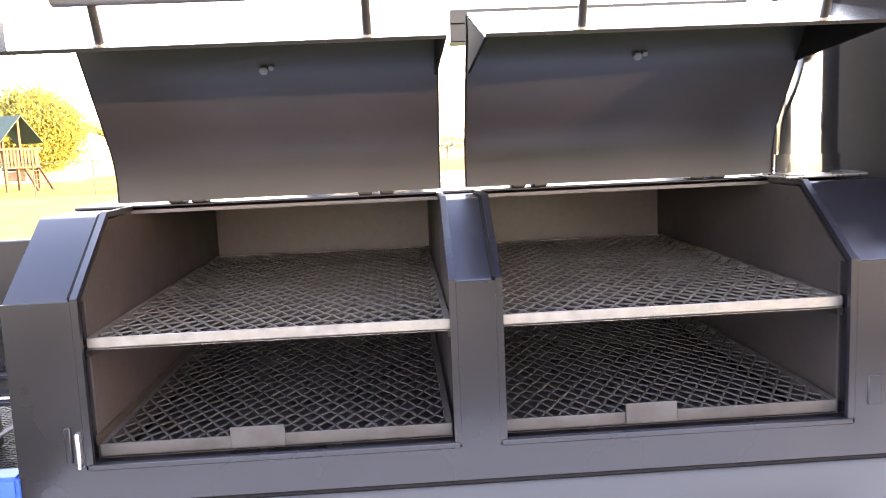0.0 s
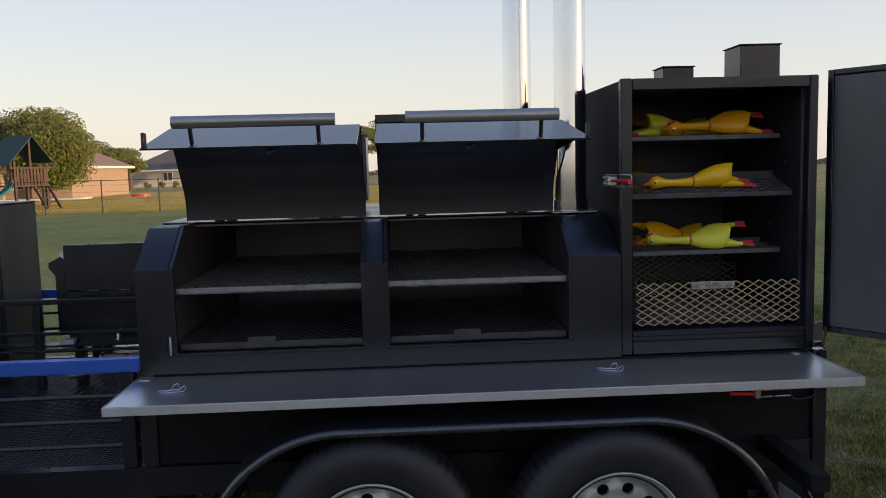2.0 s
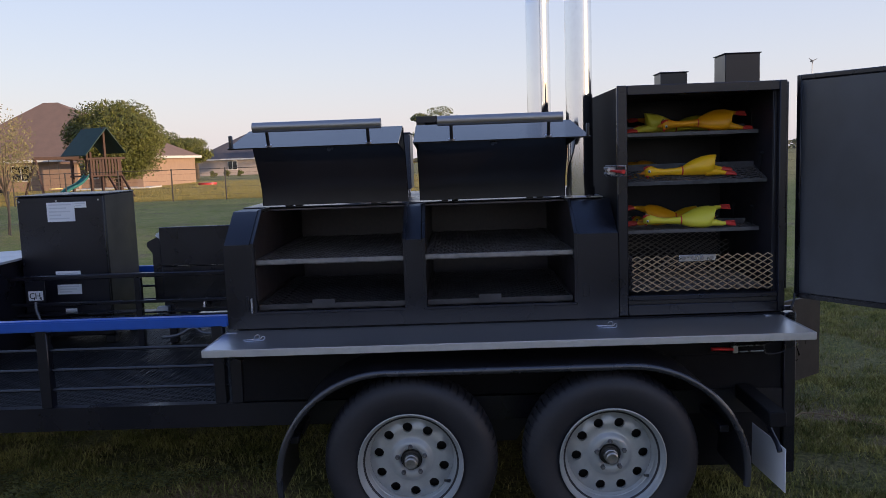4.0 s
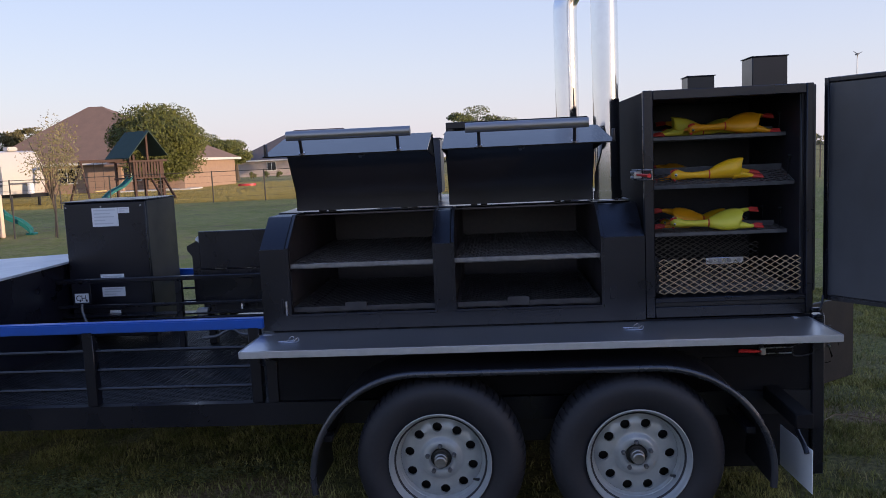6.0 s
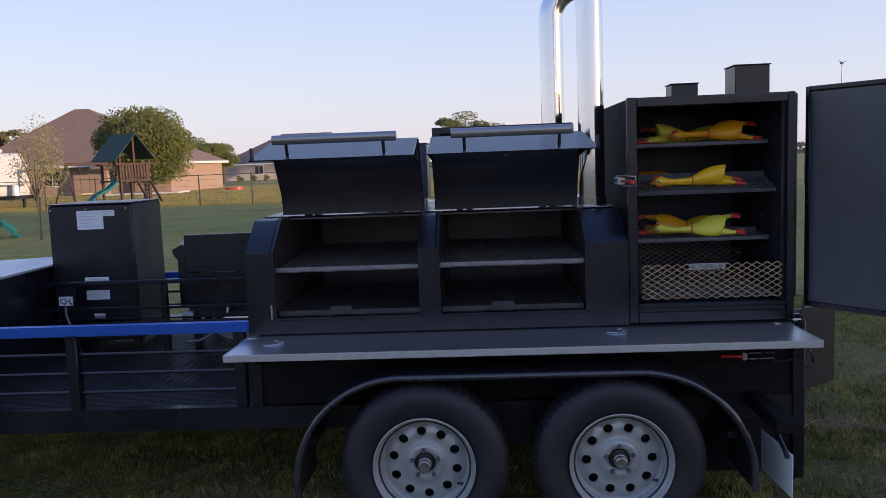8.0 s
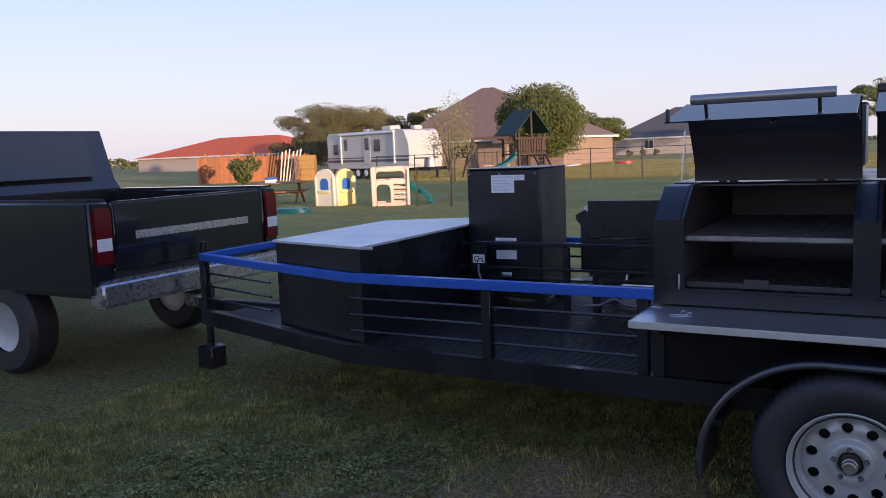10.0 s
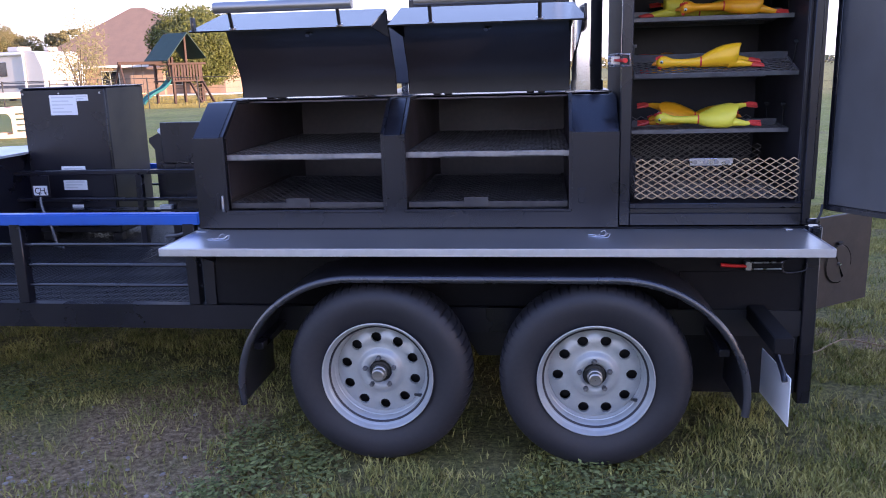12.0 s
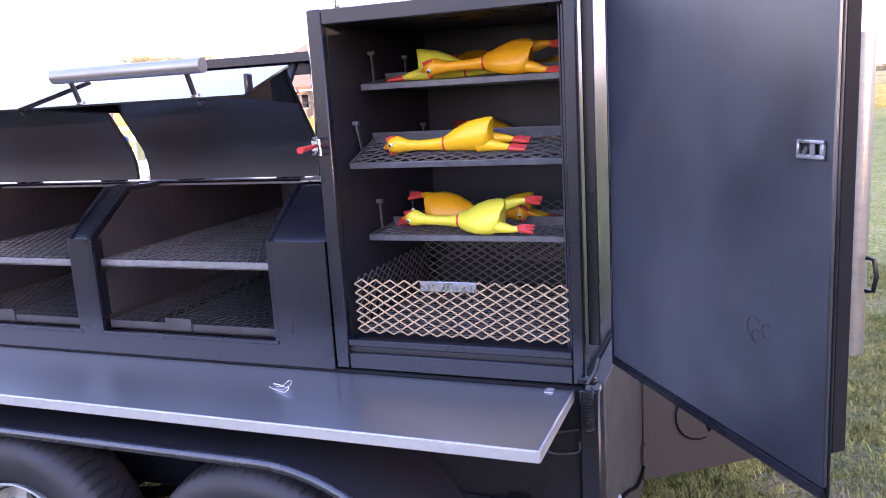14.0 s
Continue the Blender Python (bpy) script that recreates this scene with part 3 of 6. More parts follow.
FRONT = [(-0.841, BOT + 0.001), (0.951, BOT + 0.001), (0.951, 1.231), (0.7655, 1.231), (0.7655, 0.910), (0.0655, 0.910), (0.0655, 1.231), (-0.0085, 1.231), (-0.0085, 0.910), (-0.7165, 0.910), (-0.7165, 1.231), (-0.841, 1.231)]
part("front_panel", P(FRONT, F0 - 0.007, F0 - 0.0003, "y"), "black", smoker, "flat black front sheet round both openings")
part("front_sill", B(-0.713, -0.012, F0, F0 + 0.05, BOT, 0.912), "black", smoker)
part("front_sill", B(0.069, 0.762, F0, F0 + 0.05, BOT, 0.912), "black", smoker)
part("top_plate", B(-0.838, 0.948, 0.735, 2.0, TOPZ + 0.001, TOPZ + 0.007, 0.002), "black", smoker)
for a, b in ((-0.713, -0.012), (0.069, 0.762)):
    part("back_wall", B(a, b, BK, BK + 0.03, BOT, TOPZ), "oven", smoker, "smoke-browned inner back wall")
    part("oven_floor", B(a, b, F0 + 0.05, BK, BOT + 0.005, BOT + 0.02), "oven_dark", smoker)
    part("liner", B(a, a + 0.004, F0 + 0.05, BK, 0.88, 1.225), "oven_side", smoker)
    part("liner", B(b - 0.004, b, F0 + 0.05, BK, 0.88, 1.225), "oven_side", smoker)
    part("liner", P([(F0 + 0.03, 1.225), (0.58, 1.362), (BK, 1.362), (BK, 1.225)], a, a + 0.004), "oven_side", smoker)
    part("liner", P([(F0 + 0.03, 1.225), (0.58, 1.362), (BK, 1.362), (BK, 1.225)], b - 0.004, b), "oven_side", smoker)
    part("top_liner", B(a, b, 0.735, BK, TOPZ - 0.012, TOPZ - 0.004), "oven", smoker)
    # a raised rim round the opening
    rim_bm = bmesh.new()
    for x0, x1 in ((a - 0.003, a + 0.010), (b - 0.010, b + 0.003)):
        prism(rim_bm, [(F0 - 0.007, 0.918), (F0 + 0.004, 0.918), (F0 + 0.004, 1.226), (0.562, TOPZ - 0.004), (0.72, TOPZ - 0.004), (0.72, TOPZ + 0.007), (0.556, TOPZ + 0.007), (F0 - 0.007, 1.236)], x0, x1)
    box(rim_bm, a, b, F0 - 0.010, F0 + 0.004, 0.908, 0.920, 0.002)
    part("opening_rim", rim_bm, "black", smoker)
    part("door_gasket", P([(F0 - 0.0045, 1.238), (F0 + 0.004, 1.226), (0.558, TOPZ - 0.006), (0.70, TOPZ - 0.006), (0.70, TOPZ + 0.004), (0.556, TOPZ + 0.004)], a - 0.0085, a - 0.0035), "gasket", smoker, "black door gasket")


def rack_mesh(parent, x0, x1, y0, y1, z, dx, dy, lipz, name="cooking_grate", lipm="lip", mesh="grate", strand=0.0044):
    bmf = bmesh.new()
    box(bmf, x0, x1, y0, y0 + 0.004, z - lipz, z + 0.006, 0.001)
    box(bmf, x0, x1, y0, y0 + 0.02, z - lipz, z - lipz + 0.004)
    g = part(name, bmf, lipm, parent)
    s = bmesh.new()
    box(s, x0, x0 + 0.012, y0 + 0.004, y1, z - 0.012, z + 0.006)
    box(s, x1 - 0.012, x1, y0 + 0.004, y1, z - 0.012, z + 0.006)
    box(s, x0 + 0.012, x1 - 0.012, y1 - 0.012, y1, z - 0.012, z + 0.006)
    fr = part("grate_frame", s, mesh, g)
    me = expanded(x1 - x0 - 0.024, y1 - y0 - 0.016, dx, dy, strand, 0.003)
    mesh_part("expanded_mesh", me, mesh, g, Matrix.Translation((x0 + 0.012, y0 + 0.004, z)))
    return g


rack_mesh(smoker, -0.705, -0.020, 0.392, BK - 0.05, 1.150, 0.037, 0.062, 0.018)
rack_mesh(smoker, 0.077, 0.754, 0.392, BK - 0.05, 1.152, 0.037, 0.062, 0.018)
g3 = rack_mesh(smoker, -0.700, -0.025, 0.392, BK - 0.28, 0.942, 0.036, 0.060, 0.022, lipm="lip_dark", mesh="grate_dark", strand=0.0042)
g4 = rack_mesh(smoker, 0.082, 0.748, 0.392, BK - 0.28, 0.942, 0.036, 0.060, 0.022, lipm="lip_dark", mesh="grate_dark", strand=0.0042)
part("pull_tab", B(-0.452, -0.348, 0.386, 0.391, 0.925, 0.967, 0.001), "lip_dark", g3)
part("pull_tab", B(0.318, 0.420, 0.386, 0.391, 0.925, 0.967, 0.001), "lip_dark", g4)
for x0, x1 in ((-0.712, -0.700), (-0.025, -0.013), (0.070, 0.082), (0.748, 0.760)):
    part("slide_rail", B(x0, x1, 0.40, BK - 0.02, 1.118, 1.132), "black_flat", smoker)
for x0, x1 in ((-0.709, -0.703), (0.073, 0.079)):
    part("slide_rail", B(x0, x1, 0.40, BK - 0.30, 0.944, 0.962), "rust", smoker)
# small hasps by the openings
part("hasp", B(-0.750, -0.738, F0 - 0.012, F0, 0.925, 0.995, 0.002), "black", smoker)
part("hasp", B(-0.728, -0.720, F0 - 0.020, F0, 0.915, 0.985, 0.002), "zinc", smoker)
part("hasp", B(0.790, 0.818, F0 - 0.010, F0, 0.945, 1.005, 0.002), "black", smoker)

INNER = [(0.720, 1.386), (0.719, 1.436), (0.711, 1.470), (0.697, 1.500), (0.676, 1.530), (0.606, 1.630), (0.552, 1.708)]
OUTER = [(0.552, 1.742), (0.563, 1.716), (0.616, 1.637), (0.686, 1.537), (0.707, 1.505), (0.721, 1.473), (0.729, 1.437), (0.730, 1.386)]


def lid(x0, x1, ear_l, ear_r, hx0, hx1, wing_l, wing_r, notch):
    """An open barrel lid: hollow shell with inner skin, sloped top panel, end plates, pipe handle and ears."""
    body = part("lid", P(INNER + OUTER, x0, x1), "lid", smoker, "open black barrel lid")
    pan = bmesh.new()
    a = [(x0 - wing_l, 0.240, 1.660), (x1 + wing_r, 0.240, 1.660), (x1 + wing_r * 0.2, 0.556, 1.743), (x0 - wing_l * 0.2, 0.556, 1.743)]
    lo = [pan.verts.new(v) for v in a]
    hi = [pan.verts.new((v[0], v[1] - 0.002, v[2] + 0.006)) for v in a]
    pan.faces.new(lo[::-1])
    pan.faces.new(hi)
    for i in range(4):
        pan.faces.new((lo[i], lo[(i + 1) % 4], hi[(i + 1) % 4], hi[i]))
    part("lid_flange", pan, "gloss", body, "smooth black sloped lid flange")
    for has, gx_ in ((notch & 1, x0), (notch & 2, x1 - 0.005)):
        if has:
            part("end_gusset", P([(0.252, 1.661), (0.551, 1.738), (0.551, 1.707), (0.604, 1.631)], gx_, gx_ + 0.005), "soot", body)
    for ex0, ex1 in ((x0 - 0.004, x0 - 0.0003), (x1 + 0.0003, x1 + 0.004)):
        part("end_plate", P(INNER + OUTER, ex0, ex1), "soot", body)
    part("lid_handle", T([(hx0, 0.232, 1.752), (hx1, 0.232, 1.752)], 0.0215, 20), "pipe", body, "brushed steel pipe handle")
    for hx in (hx0 + 0.058, hx1 - 0.060):
        part("handle_post", T([(hx, 0.262, 1.668), (hx, 0.236, 1.735)], 0.0075, 10), "black", body)
        part("post_washer", T([(hx, 0.264, 1.672), (hx, 0.262, 1.677)], 0.014, 12), "zinc", body)
    for has, ex in ((ear_l, x0 - wing_l + 0.006), (ear_r, x1 + wing_r - 0.006)):
        if has:
            part("ear", B(ex - 0.006, ex + 0.006, 0.26, 0.29, 1.668, 1.722, 0.003), "black", body)
    cx = (x0 + x1) / 2 + 0.008
    part("bolt", T([(cx - 0.006, 0.590, 1.658), (cx - 0.006, 0.578, 1.650)], 0.0095, 6), "bolt", body)
    part("bolt", T([(cx + 0.010, 0.587, 1.661), (cx + 0.010, 0.578, 1.655)], 0.006, 6), "bolt", body)
    for hx in (x0 + 0.12, x0 + 0.17, x1 - 0.17, x1 - 0.12):
        part("hinge", B(hx - 0.016, hx + 0.016, 0.728, 0.79, TOPZ + 0.006, 1.405, 0.004), "black_flat", body)
    return body


lid(-0.730, -0.014, True, False, -0.640, -0.085, 0.027, 0.0, 2)
lid2 = lid(0.050, 0.760, False, True, 0.158, 0.695, 0.0, 0.053, 3)
# counterweight channel on the back of one lid
beam_b = bmesh.new()
box(beam_b, 0.036, 0.762, 0.858, 0.864, 1.770, 1.803, 0.002)
box(beam_b, 0.036, 0.762, 0.8645, 0.944, 1.797, 1.803, 0.002)
box(beam_b, 0.036, 0.762, 0.9445, 0.950, 1.728, 1.803, 0.002)
for x in (0.036, 0.722):
    box(beam_b, x, x + 0.040, 0.866, 0.943, 1.728, 1.796, 0.002)
part("counterweight", beam_b, "black", lid2, "black steel counterweight channel")
for x in (0.20, 0.60):
    part("counterweight_arm", T([(x, 0.745, 1.48), (x, 0.83, 1.70), (x, 0.90, 1.785)], 0.012, 8), "black_flat", lid2)

# grey box standing behind one lid
gbox = thing("steel_box", "plain dark grey steel box standing behind the open lids", "box", at=(-0.19, 1.34, TOPZ + 0.007))
part("shell", B(-0.390, -0.020, 1.20, 1.48, 1.424, 1.728, 0.006, 2), "tank", gbox)
part("lid", B(-0.394, -0.016, 1.196, 1.484, 1.7283, 1.736, 0.003), "tank", gbox)
for x in (-0.370, -0.075):
    for y in (1.22, 1.42):
        part("foot", B(x, x + 0.035, y, y + 0.035, TOPZ + 0.0072, 1.4238, 0.002), "zinc", gbox)

# serving shelf
shelf = part("serving_shelf", B(-0.842, 1.672, -0.024, 0.356, 0.826, 0.8365, 0.003), "stainless", smoker, "brushed stainless serving shelf")
part("shelf_edge", B(-0.844, 1.674, -0.031, -0.0245, 0.808, 0.839, 0.003, 2), "edge", shelf, "bright rolled front edge")
part("shelf_edge", B(-0.846, -0.8425, -0.028, 0.352, 0.808, 0.839, 0.002), "edge", shelf)
part("shelf_edge", B(1.6725, 1.676, -0.028, 0.352, 0.808, 0.839, 0.002), "edge", shelf)
for x in (-0.78, 0.42, 1.58):
    part("shelf_bracket", P([(-0.02, 0.824), (0.35, 0.824), (0.35, 0.70), (0.33, 0.70)], x - 0.004, x + 0.004), "black", shelf)
part("shelf_plate", B(-0.835, -0.790, 0.300, 0.352, 0.8368, 0.8395, 0.001), "stainless", shelf)
part("shelf_plate", B(1.600, 1.625, 0.320, 0.352, 0.8368, 0.8395, 0.001), "edge", shelf)
part("support_rod", T([(-0.80, 0.05, 0.800), (-0.80, 0.33, 0.800)], 0.012, 8), "black", shelf)
part("support_rod", T([(1.655, 0.06, 0.800), (1.655, 0.33, 0.800)], 0.014, 8), "black", shelf)
# toggle clamp with a red grip under the shelf
part("clamp_grip", T([(1.36, 0.332, 0.690), (1.46, 0.330, 0.686)], [0.0085, 0.007], 10), "red", shelf, "red rubber clamp grip")
part("clamp_bail", T([(1.46, 0.330, 0.700), (1.60, 0.330, 0.703), (1.60, 0.330, 0.676), (1.46, 0.330, 0.674), (1.46, 0.330, 0.700)], 0.0035, 8), "zinc", shelf)
part("corner_bail", T(bend_pts([(1.690, 0.330, 0.735), (1.607, 0.328, 0.712), (1.606, 0.328, 0.663), (1.684, 0.328, 0.670), (1.690, 0.330, 0.70)]), 0.0032, 8), "spring_steel", shelf, "bent wire bail")
part("clamp_base", B(1.455, 1.480, 0.325, 0.36, 0.668, 0.706, 0.003), "zinc", shelf)


def pin(name, at, turn):
    """A bent wire lock pin lying on the shelf."""
    t = thing(name, "bent zinc wire lock pin lying on the steel shelf", "lock pin", "pins on the shelf", at)
    bm = bmesh.new()
    tube(bm, bend_pts([(-0.05, 0.0, 0.004), (-0.01, 0.004, 0.004), (0.03, 0.0, 0.005)]), 0.0026, 6)
    tube(bm, bend_pts([(0.03, 0.0, 0.005), (0.036, 0.012, 0.016), (0.028, 0.02, 0.026), (0.012, 0.014, 0.020), (0.006, -0.004, 0.008), (-0.02, -0.012, 0.0045)]), 0.0018, 6)
    tube(bm, bend_pts([(-0.035, -0.03, 0.004), (0.02, -0.034, 0.004), (0.058, -0.03, 0.005), (0.066, -0.018, 0.020), (0.055, -0.012, 0.022), (0.036, -0.022, 0.006), (0.0, -0.026, 0.0045)]), 0.0019, 6)
    bm.transform(Matrix.Rotation(radians(turn), 4, "Z") @ Matrix.Scale(0.8, 4))
    ob = new("pin", finish(bm, "pin", "zinc"))
    ob.parent = t
    return t


pin("lock_pin", (-0.675, 0.145, 0.8372), 8)
pin("lock_pin", (0.862, 0.205, 0.8372), -22)

# chrome stacks
def stack(pts, r, label):
    s = thing("exhaust_stack", label, "chimney", "chrome stacks", pts[0])
    part("pipe", T(pts, r, 32), "chrome", s)
    x, y, z = pts[0]
    part("collar", T([(x, y, z), (x, y, z + 0.05)], r + 0.006, 32), "chrome", s)
    part("base_flange", B(x - r - 0.03, x + r + 0.03, y - r - 0.03, y + r + 0.03, z - 0.001, z + 0.008, 0.003), "zinc", s)
    return s


stack([(0.835, 0.70, 1.379), (0.835, 0.70, 2.2), (0.835, 0.70, 3.0)], 0.064, "tall straight polished chrome exhaust stack")
arc = [(0.690 + 0.16 * (1 - math.cos(radians(a))), 1.18, 2.38 + 0.16 * math.sin(radians(a))) for a in range(0, 91, 10)]
stack([(0.690, 1.18, 1.379), (0.690, 1.18, 2.0)] + arc + [(0.98, 1.18, 2.54)], 0.064, "polished chrome exhaust stack with a bent elbow")

# ---- the rotisserie cabinet ----
cabinet = thing("rotisserie_smoker", "tall black rotisserie smoker cabinet with its door open", "smoker cabinet", at=(1.33, 0.7, 0.86))
CX0, CX1, CY0, CY1, CZ0, CZ1 = 0.959, 1.690, 0.367, 1.16, 0.846, 1.879
OX0, OX1, OZ0, OZ1 = 0.998, 1.669, 0.938, 1.840
# left wall duller and darker than the right; missing sky sheen is coloured in
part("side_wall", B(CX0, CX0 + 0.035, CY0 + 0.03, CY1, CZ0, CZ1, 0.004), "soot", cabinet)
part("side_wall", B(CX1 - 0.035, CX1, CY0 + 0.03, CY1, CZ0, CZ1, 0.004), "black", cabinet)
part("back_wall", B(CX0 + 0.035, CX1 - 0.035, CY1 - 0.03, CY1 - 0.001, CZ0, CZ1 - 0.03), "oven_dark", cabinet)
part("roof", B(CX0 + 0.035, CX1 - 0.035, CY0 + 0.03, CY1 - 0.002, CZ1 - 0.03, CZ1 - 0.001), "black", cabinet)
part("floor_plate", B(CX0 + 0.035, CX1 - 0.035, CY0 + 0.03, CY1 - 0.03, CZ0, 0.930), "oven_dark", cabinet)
fr = bmesh.new()
box(fr, CX0 - 0.006, OX0, CY0, CY0 + 0.0295, CZ0, CZ1 + 0.004, 0.004)
box(fr, OX1, CX1 + 0.012, CY0, CY0 + 0.0295, CZ0, CZ1 + 0.004, 0.004)
box(fr, OX0, OX1, CY0 + 0.001, CY0 + 0.029, OZ1, CZ1 + 0.003, 0.003)
box(fr, OX0, OX1, CY0 + 0.001, CY0 + 0.029, 0.916, OZ0, 0.003)
box(fr, OX0, OX1, CY0 + 0.002, CY0 + 0.028, CZ0, 0.896, 0.003)
part("front_frame", fr, "black", cabinet, "black steel door frame")
part("slot_shadow", B(OX0 - 0.001, OX1, CY0 + 0.015, CY0 + 0.028, 0.896, 0.916), "black_flat", cabinet)
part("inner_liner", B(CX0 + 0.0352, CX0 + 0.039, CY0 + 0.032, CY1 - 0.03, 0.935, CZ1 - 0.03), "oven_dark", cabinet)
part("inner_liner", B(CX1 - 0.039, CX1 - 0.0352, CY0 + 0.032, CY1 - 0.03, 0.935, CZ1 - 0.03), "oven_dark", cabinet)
for x0, x1, y0, y1, z1 in ((1.512, 1.675, 0.625, 0.79, 2.030), (1.245, 1.375, 0.77, 0.90, 1.965)):
    v = part("roof_vent", B(x0, x1, y0, y1, CZ1 - 0.002, z1, 0.003), "black", cabinet, "square black roof vent")
    part("vent_cap", B(x0 - 0.006, x1 + 0.006, y0 - 0.006, y1 + 0.006, z1, z1 + 0.005, 0.002), "black", v)
# toggle latch with a red grip
part("latch_plate", B(0.912, 0.9515, 0.403, 0.458, 1.490, 1.526, 0.003), "zinc", cabinet)
part("latch_bail", T([(0.914, 0.443, 1.530), (0.940, 0.363, 1.531), (0.982, 0.330, 1.530), (0.984, 0.330, 1.488), (0.940, 0.363, 1.487), (0.914, 0.443, 1.488)], 0.0038, 8), "zinc", cabinet)
part("latch_grip", T([(0.930, 0.403, 1.509), (0.940, 0.353, 1.508), (0.952, 0.293, 1.507), (0.958, 0.263, 1.507)], [0.005, 0.0065, 0.008, 0.0095], 10), "red", cabinet, "red rubber latch grip")
for zz in (1.496, 1.520):
    part("bolt", T([(0.914, 0.448, zz), (0.906, 0.448, zz)], 0.006, 8), "zinc", cabinet)

# open door, swung out past the corner
DOOR = Matrix.Translation((1.776, 0.400, 0)) @ Matrix.Rotation(radians(-53.8), 4, "Z")
DW, DZ0, DZ1 = 0.784, 0.901, 1.903


def dpart(name, bm, material, parent, label=""):
    bm.transform(DOOR)
    return part(name, bm, material, parent, label)


door = dpart("door", B(-0.026, DW, 0.006, 0.012, DZ0, DZ1, 0.002), "black", cabinet, "open black steel cabinet door")
dpart("door_body", B(0.020, DW - 0.004, 0.0125, 0.046, 0.985, DZ1 - 0.02, 0.004), "soot", door)
inner = bmesh.new()
box(inner, 0.004, DW - 0.001, -0.004, 0.0055, DZ0 + 0.024, DZ1 - 0.024, 0.002)
dpart("inner_panel", inner, "door_in", door)
rim_b = bmesh.new()
box(rim_b, -0.004, 0.0035, -0.006, 0.0055, DZ0, DZ1, 0.002)
box(rim_b, 0.0037, DW, -0.008, 0.0055, DZ0, DZ0 + 0.022, 0.005, 2)
box(rim_b, 0.0037, DW, -0.008, 0.0055, DZ1 - 0.022, DZ1, 0.004)
dpart("door_rim", rim_b, "black", door)
dpart("door_handle", T([(0.724, 0.092, 1.145), (0.724, 0.092, 1.70)], 0.0245, 24), "pipe", door, "brushed steel pipe handle")
for zz in (1.205, 1.645):
    dpart("handle_post", T([(0.724, 0.046, zz), (0.724, 0.085, zz)], 0.009, 8), "zinc", door)
keeper = bmesh.new()
for x0, x1, z0, z1 in ((0.702, 0.766, 1.524, 1.530), (0.702, 0.766, 1.498, 1.506), (0.702, 0.708, 1.506, 1.524), (0.758, 0.766, 1.506, 1.524)):
    box(keeper, x0, x1, -0.012, -0.0045, z0, z1, 0.0015)
kp = dpart("keeper_frame", keeper, "zinc", door, "small zinc latch keeper")
dpart("keeper_pocket", B(0.7085, 0.7575, -0.006, -0.0042, 1.5065, 1.5235, 0.0005), "soot", kp)
dpart("keeper_pin", T([(0.742, -0.011, 1.506), (0.742, -0.011, 1.524)], 0.005, 8), "bolt", kp)
dpart("keeper_pin", T([(0.720, -0.009, 1.508), (0.728, -0.009, 1.518)], 0.004, 8), "bolt", kp)
# faint hand-drawn curls on the inner face
for cxm, czm, rm in ((0.588, 1.165, 0.020), (0.594, 1.150, 0.012), (0.625, 1.168, 0.013)):
    dpart("marker_curl", T([(cxm + rm * math.cos(q * 0.5 + 0.6), -0.0043, czm + rm * 1.1 * math.sin(q * 0.5 + 0.6)) for q in range(11)], 0.0008, 5), "black", door)
wire = bmesh.new()
tube(wire, [(0.756, 0.094, 1.322), (0.770, 0.096, 1.321), (0.776, 0.097, 1.293), (0.771, 0.096, 1.266), (0.756, 0.094, 1.264)], 0.004, 8)
dpart("pull_loop", wire, "black", door)
for zz in (1.02, 1.80):
    dpart("hinge", T([(-0.008, 0.028, zz - 0.05), (-0.008, 0.028, zz + 0.05)], 0.008, 12), "black_flat", door)
part("hinge_strip", B(1.7025, 1.734, 0.430, 0.450, 0.94, CZ1, 0.003), "black", cabinet)
part("spring", T([(1.718 + 0.013 * math.cos(k * 0.9), 0.325 + 0.013 * math.sin(k * 0.9), 0.735 + k * 0.0012) for k in range(100)], 0.0028, 5), "spring_steel", cabinet, "dark coil spring")
part("stay_rod", T([(1.715, 0.33, 0.865), (1.735, 0.345, 0.90), (1.742, 0.36, 0.93)], 0.005, 8), "spring_steel", cabinet)
part("corner_cap", B(1.69, 1.735, 0.345, 0.366, 0.856, 0.876, 0.004), "black", cabinet)

# charcoal basket
basket = thing("charcoal_basket", "tan expanded-metal charcoal basket standing in the cabinet", "basket", at=(1.34, 0.6, 0.95))
bx0, bx1, by0, by1, bz0, bz1 = 1.020, 1.658, 0.402, 0.98, 0.950, 1.120
e = expanded(bx1 - bx0, bz1 - bz0 - 0.006, 0.0455, 0.0255, 0.0042, 0.003)
rotx = Matrix.Rotation(radians(90), 4, "X")
mesh_part("front_mesh", e, "basket", basket, Matrix.Translation((bx0, by0, bz0)) @ rotx)
mesh_part("back_mesh", expanded(bx1 - bx0, bz1 - bz0 - 0.006, 0.0455, 0.0255, 0.0040, 0.003), "grate", basket, Matrix.Translation((bx0, by1, bz0)) @ rotx)
e2 = expanded(by1 - by0, bz1 - bz0 - 0.006, 0.0455, 0.0255, 0.0040, 0.003)
for x in (bx0, bx1):
    mesh_part("side_mesh", e2, "grate", basket, Matrix.Translation((x, by0, bz0)) @ Matrix.Rotation(radians(90), 4, "Z") @ rotx)
e3 = expanded(bx1 - bx0, by1 - by0, 0.0455, 0.0255, 0.0040, 0.003)
mesh_part("bottom_mesh", e3, "grate", basket, Matrix.Translation((bx0, by0, bz0)))
hb = B(1.232, 1.400, by0 - 0.012, by0 - 0.006, 1.086, 1.116, 0.002)
hp = part("basket_handle", hb, "zinc", basket, "riveted zinc basket handle")
for k in range(4):
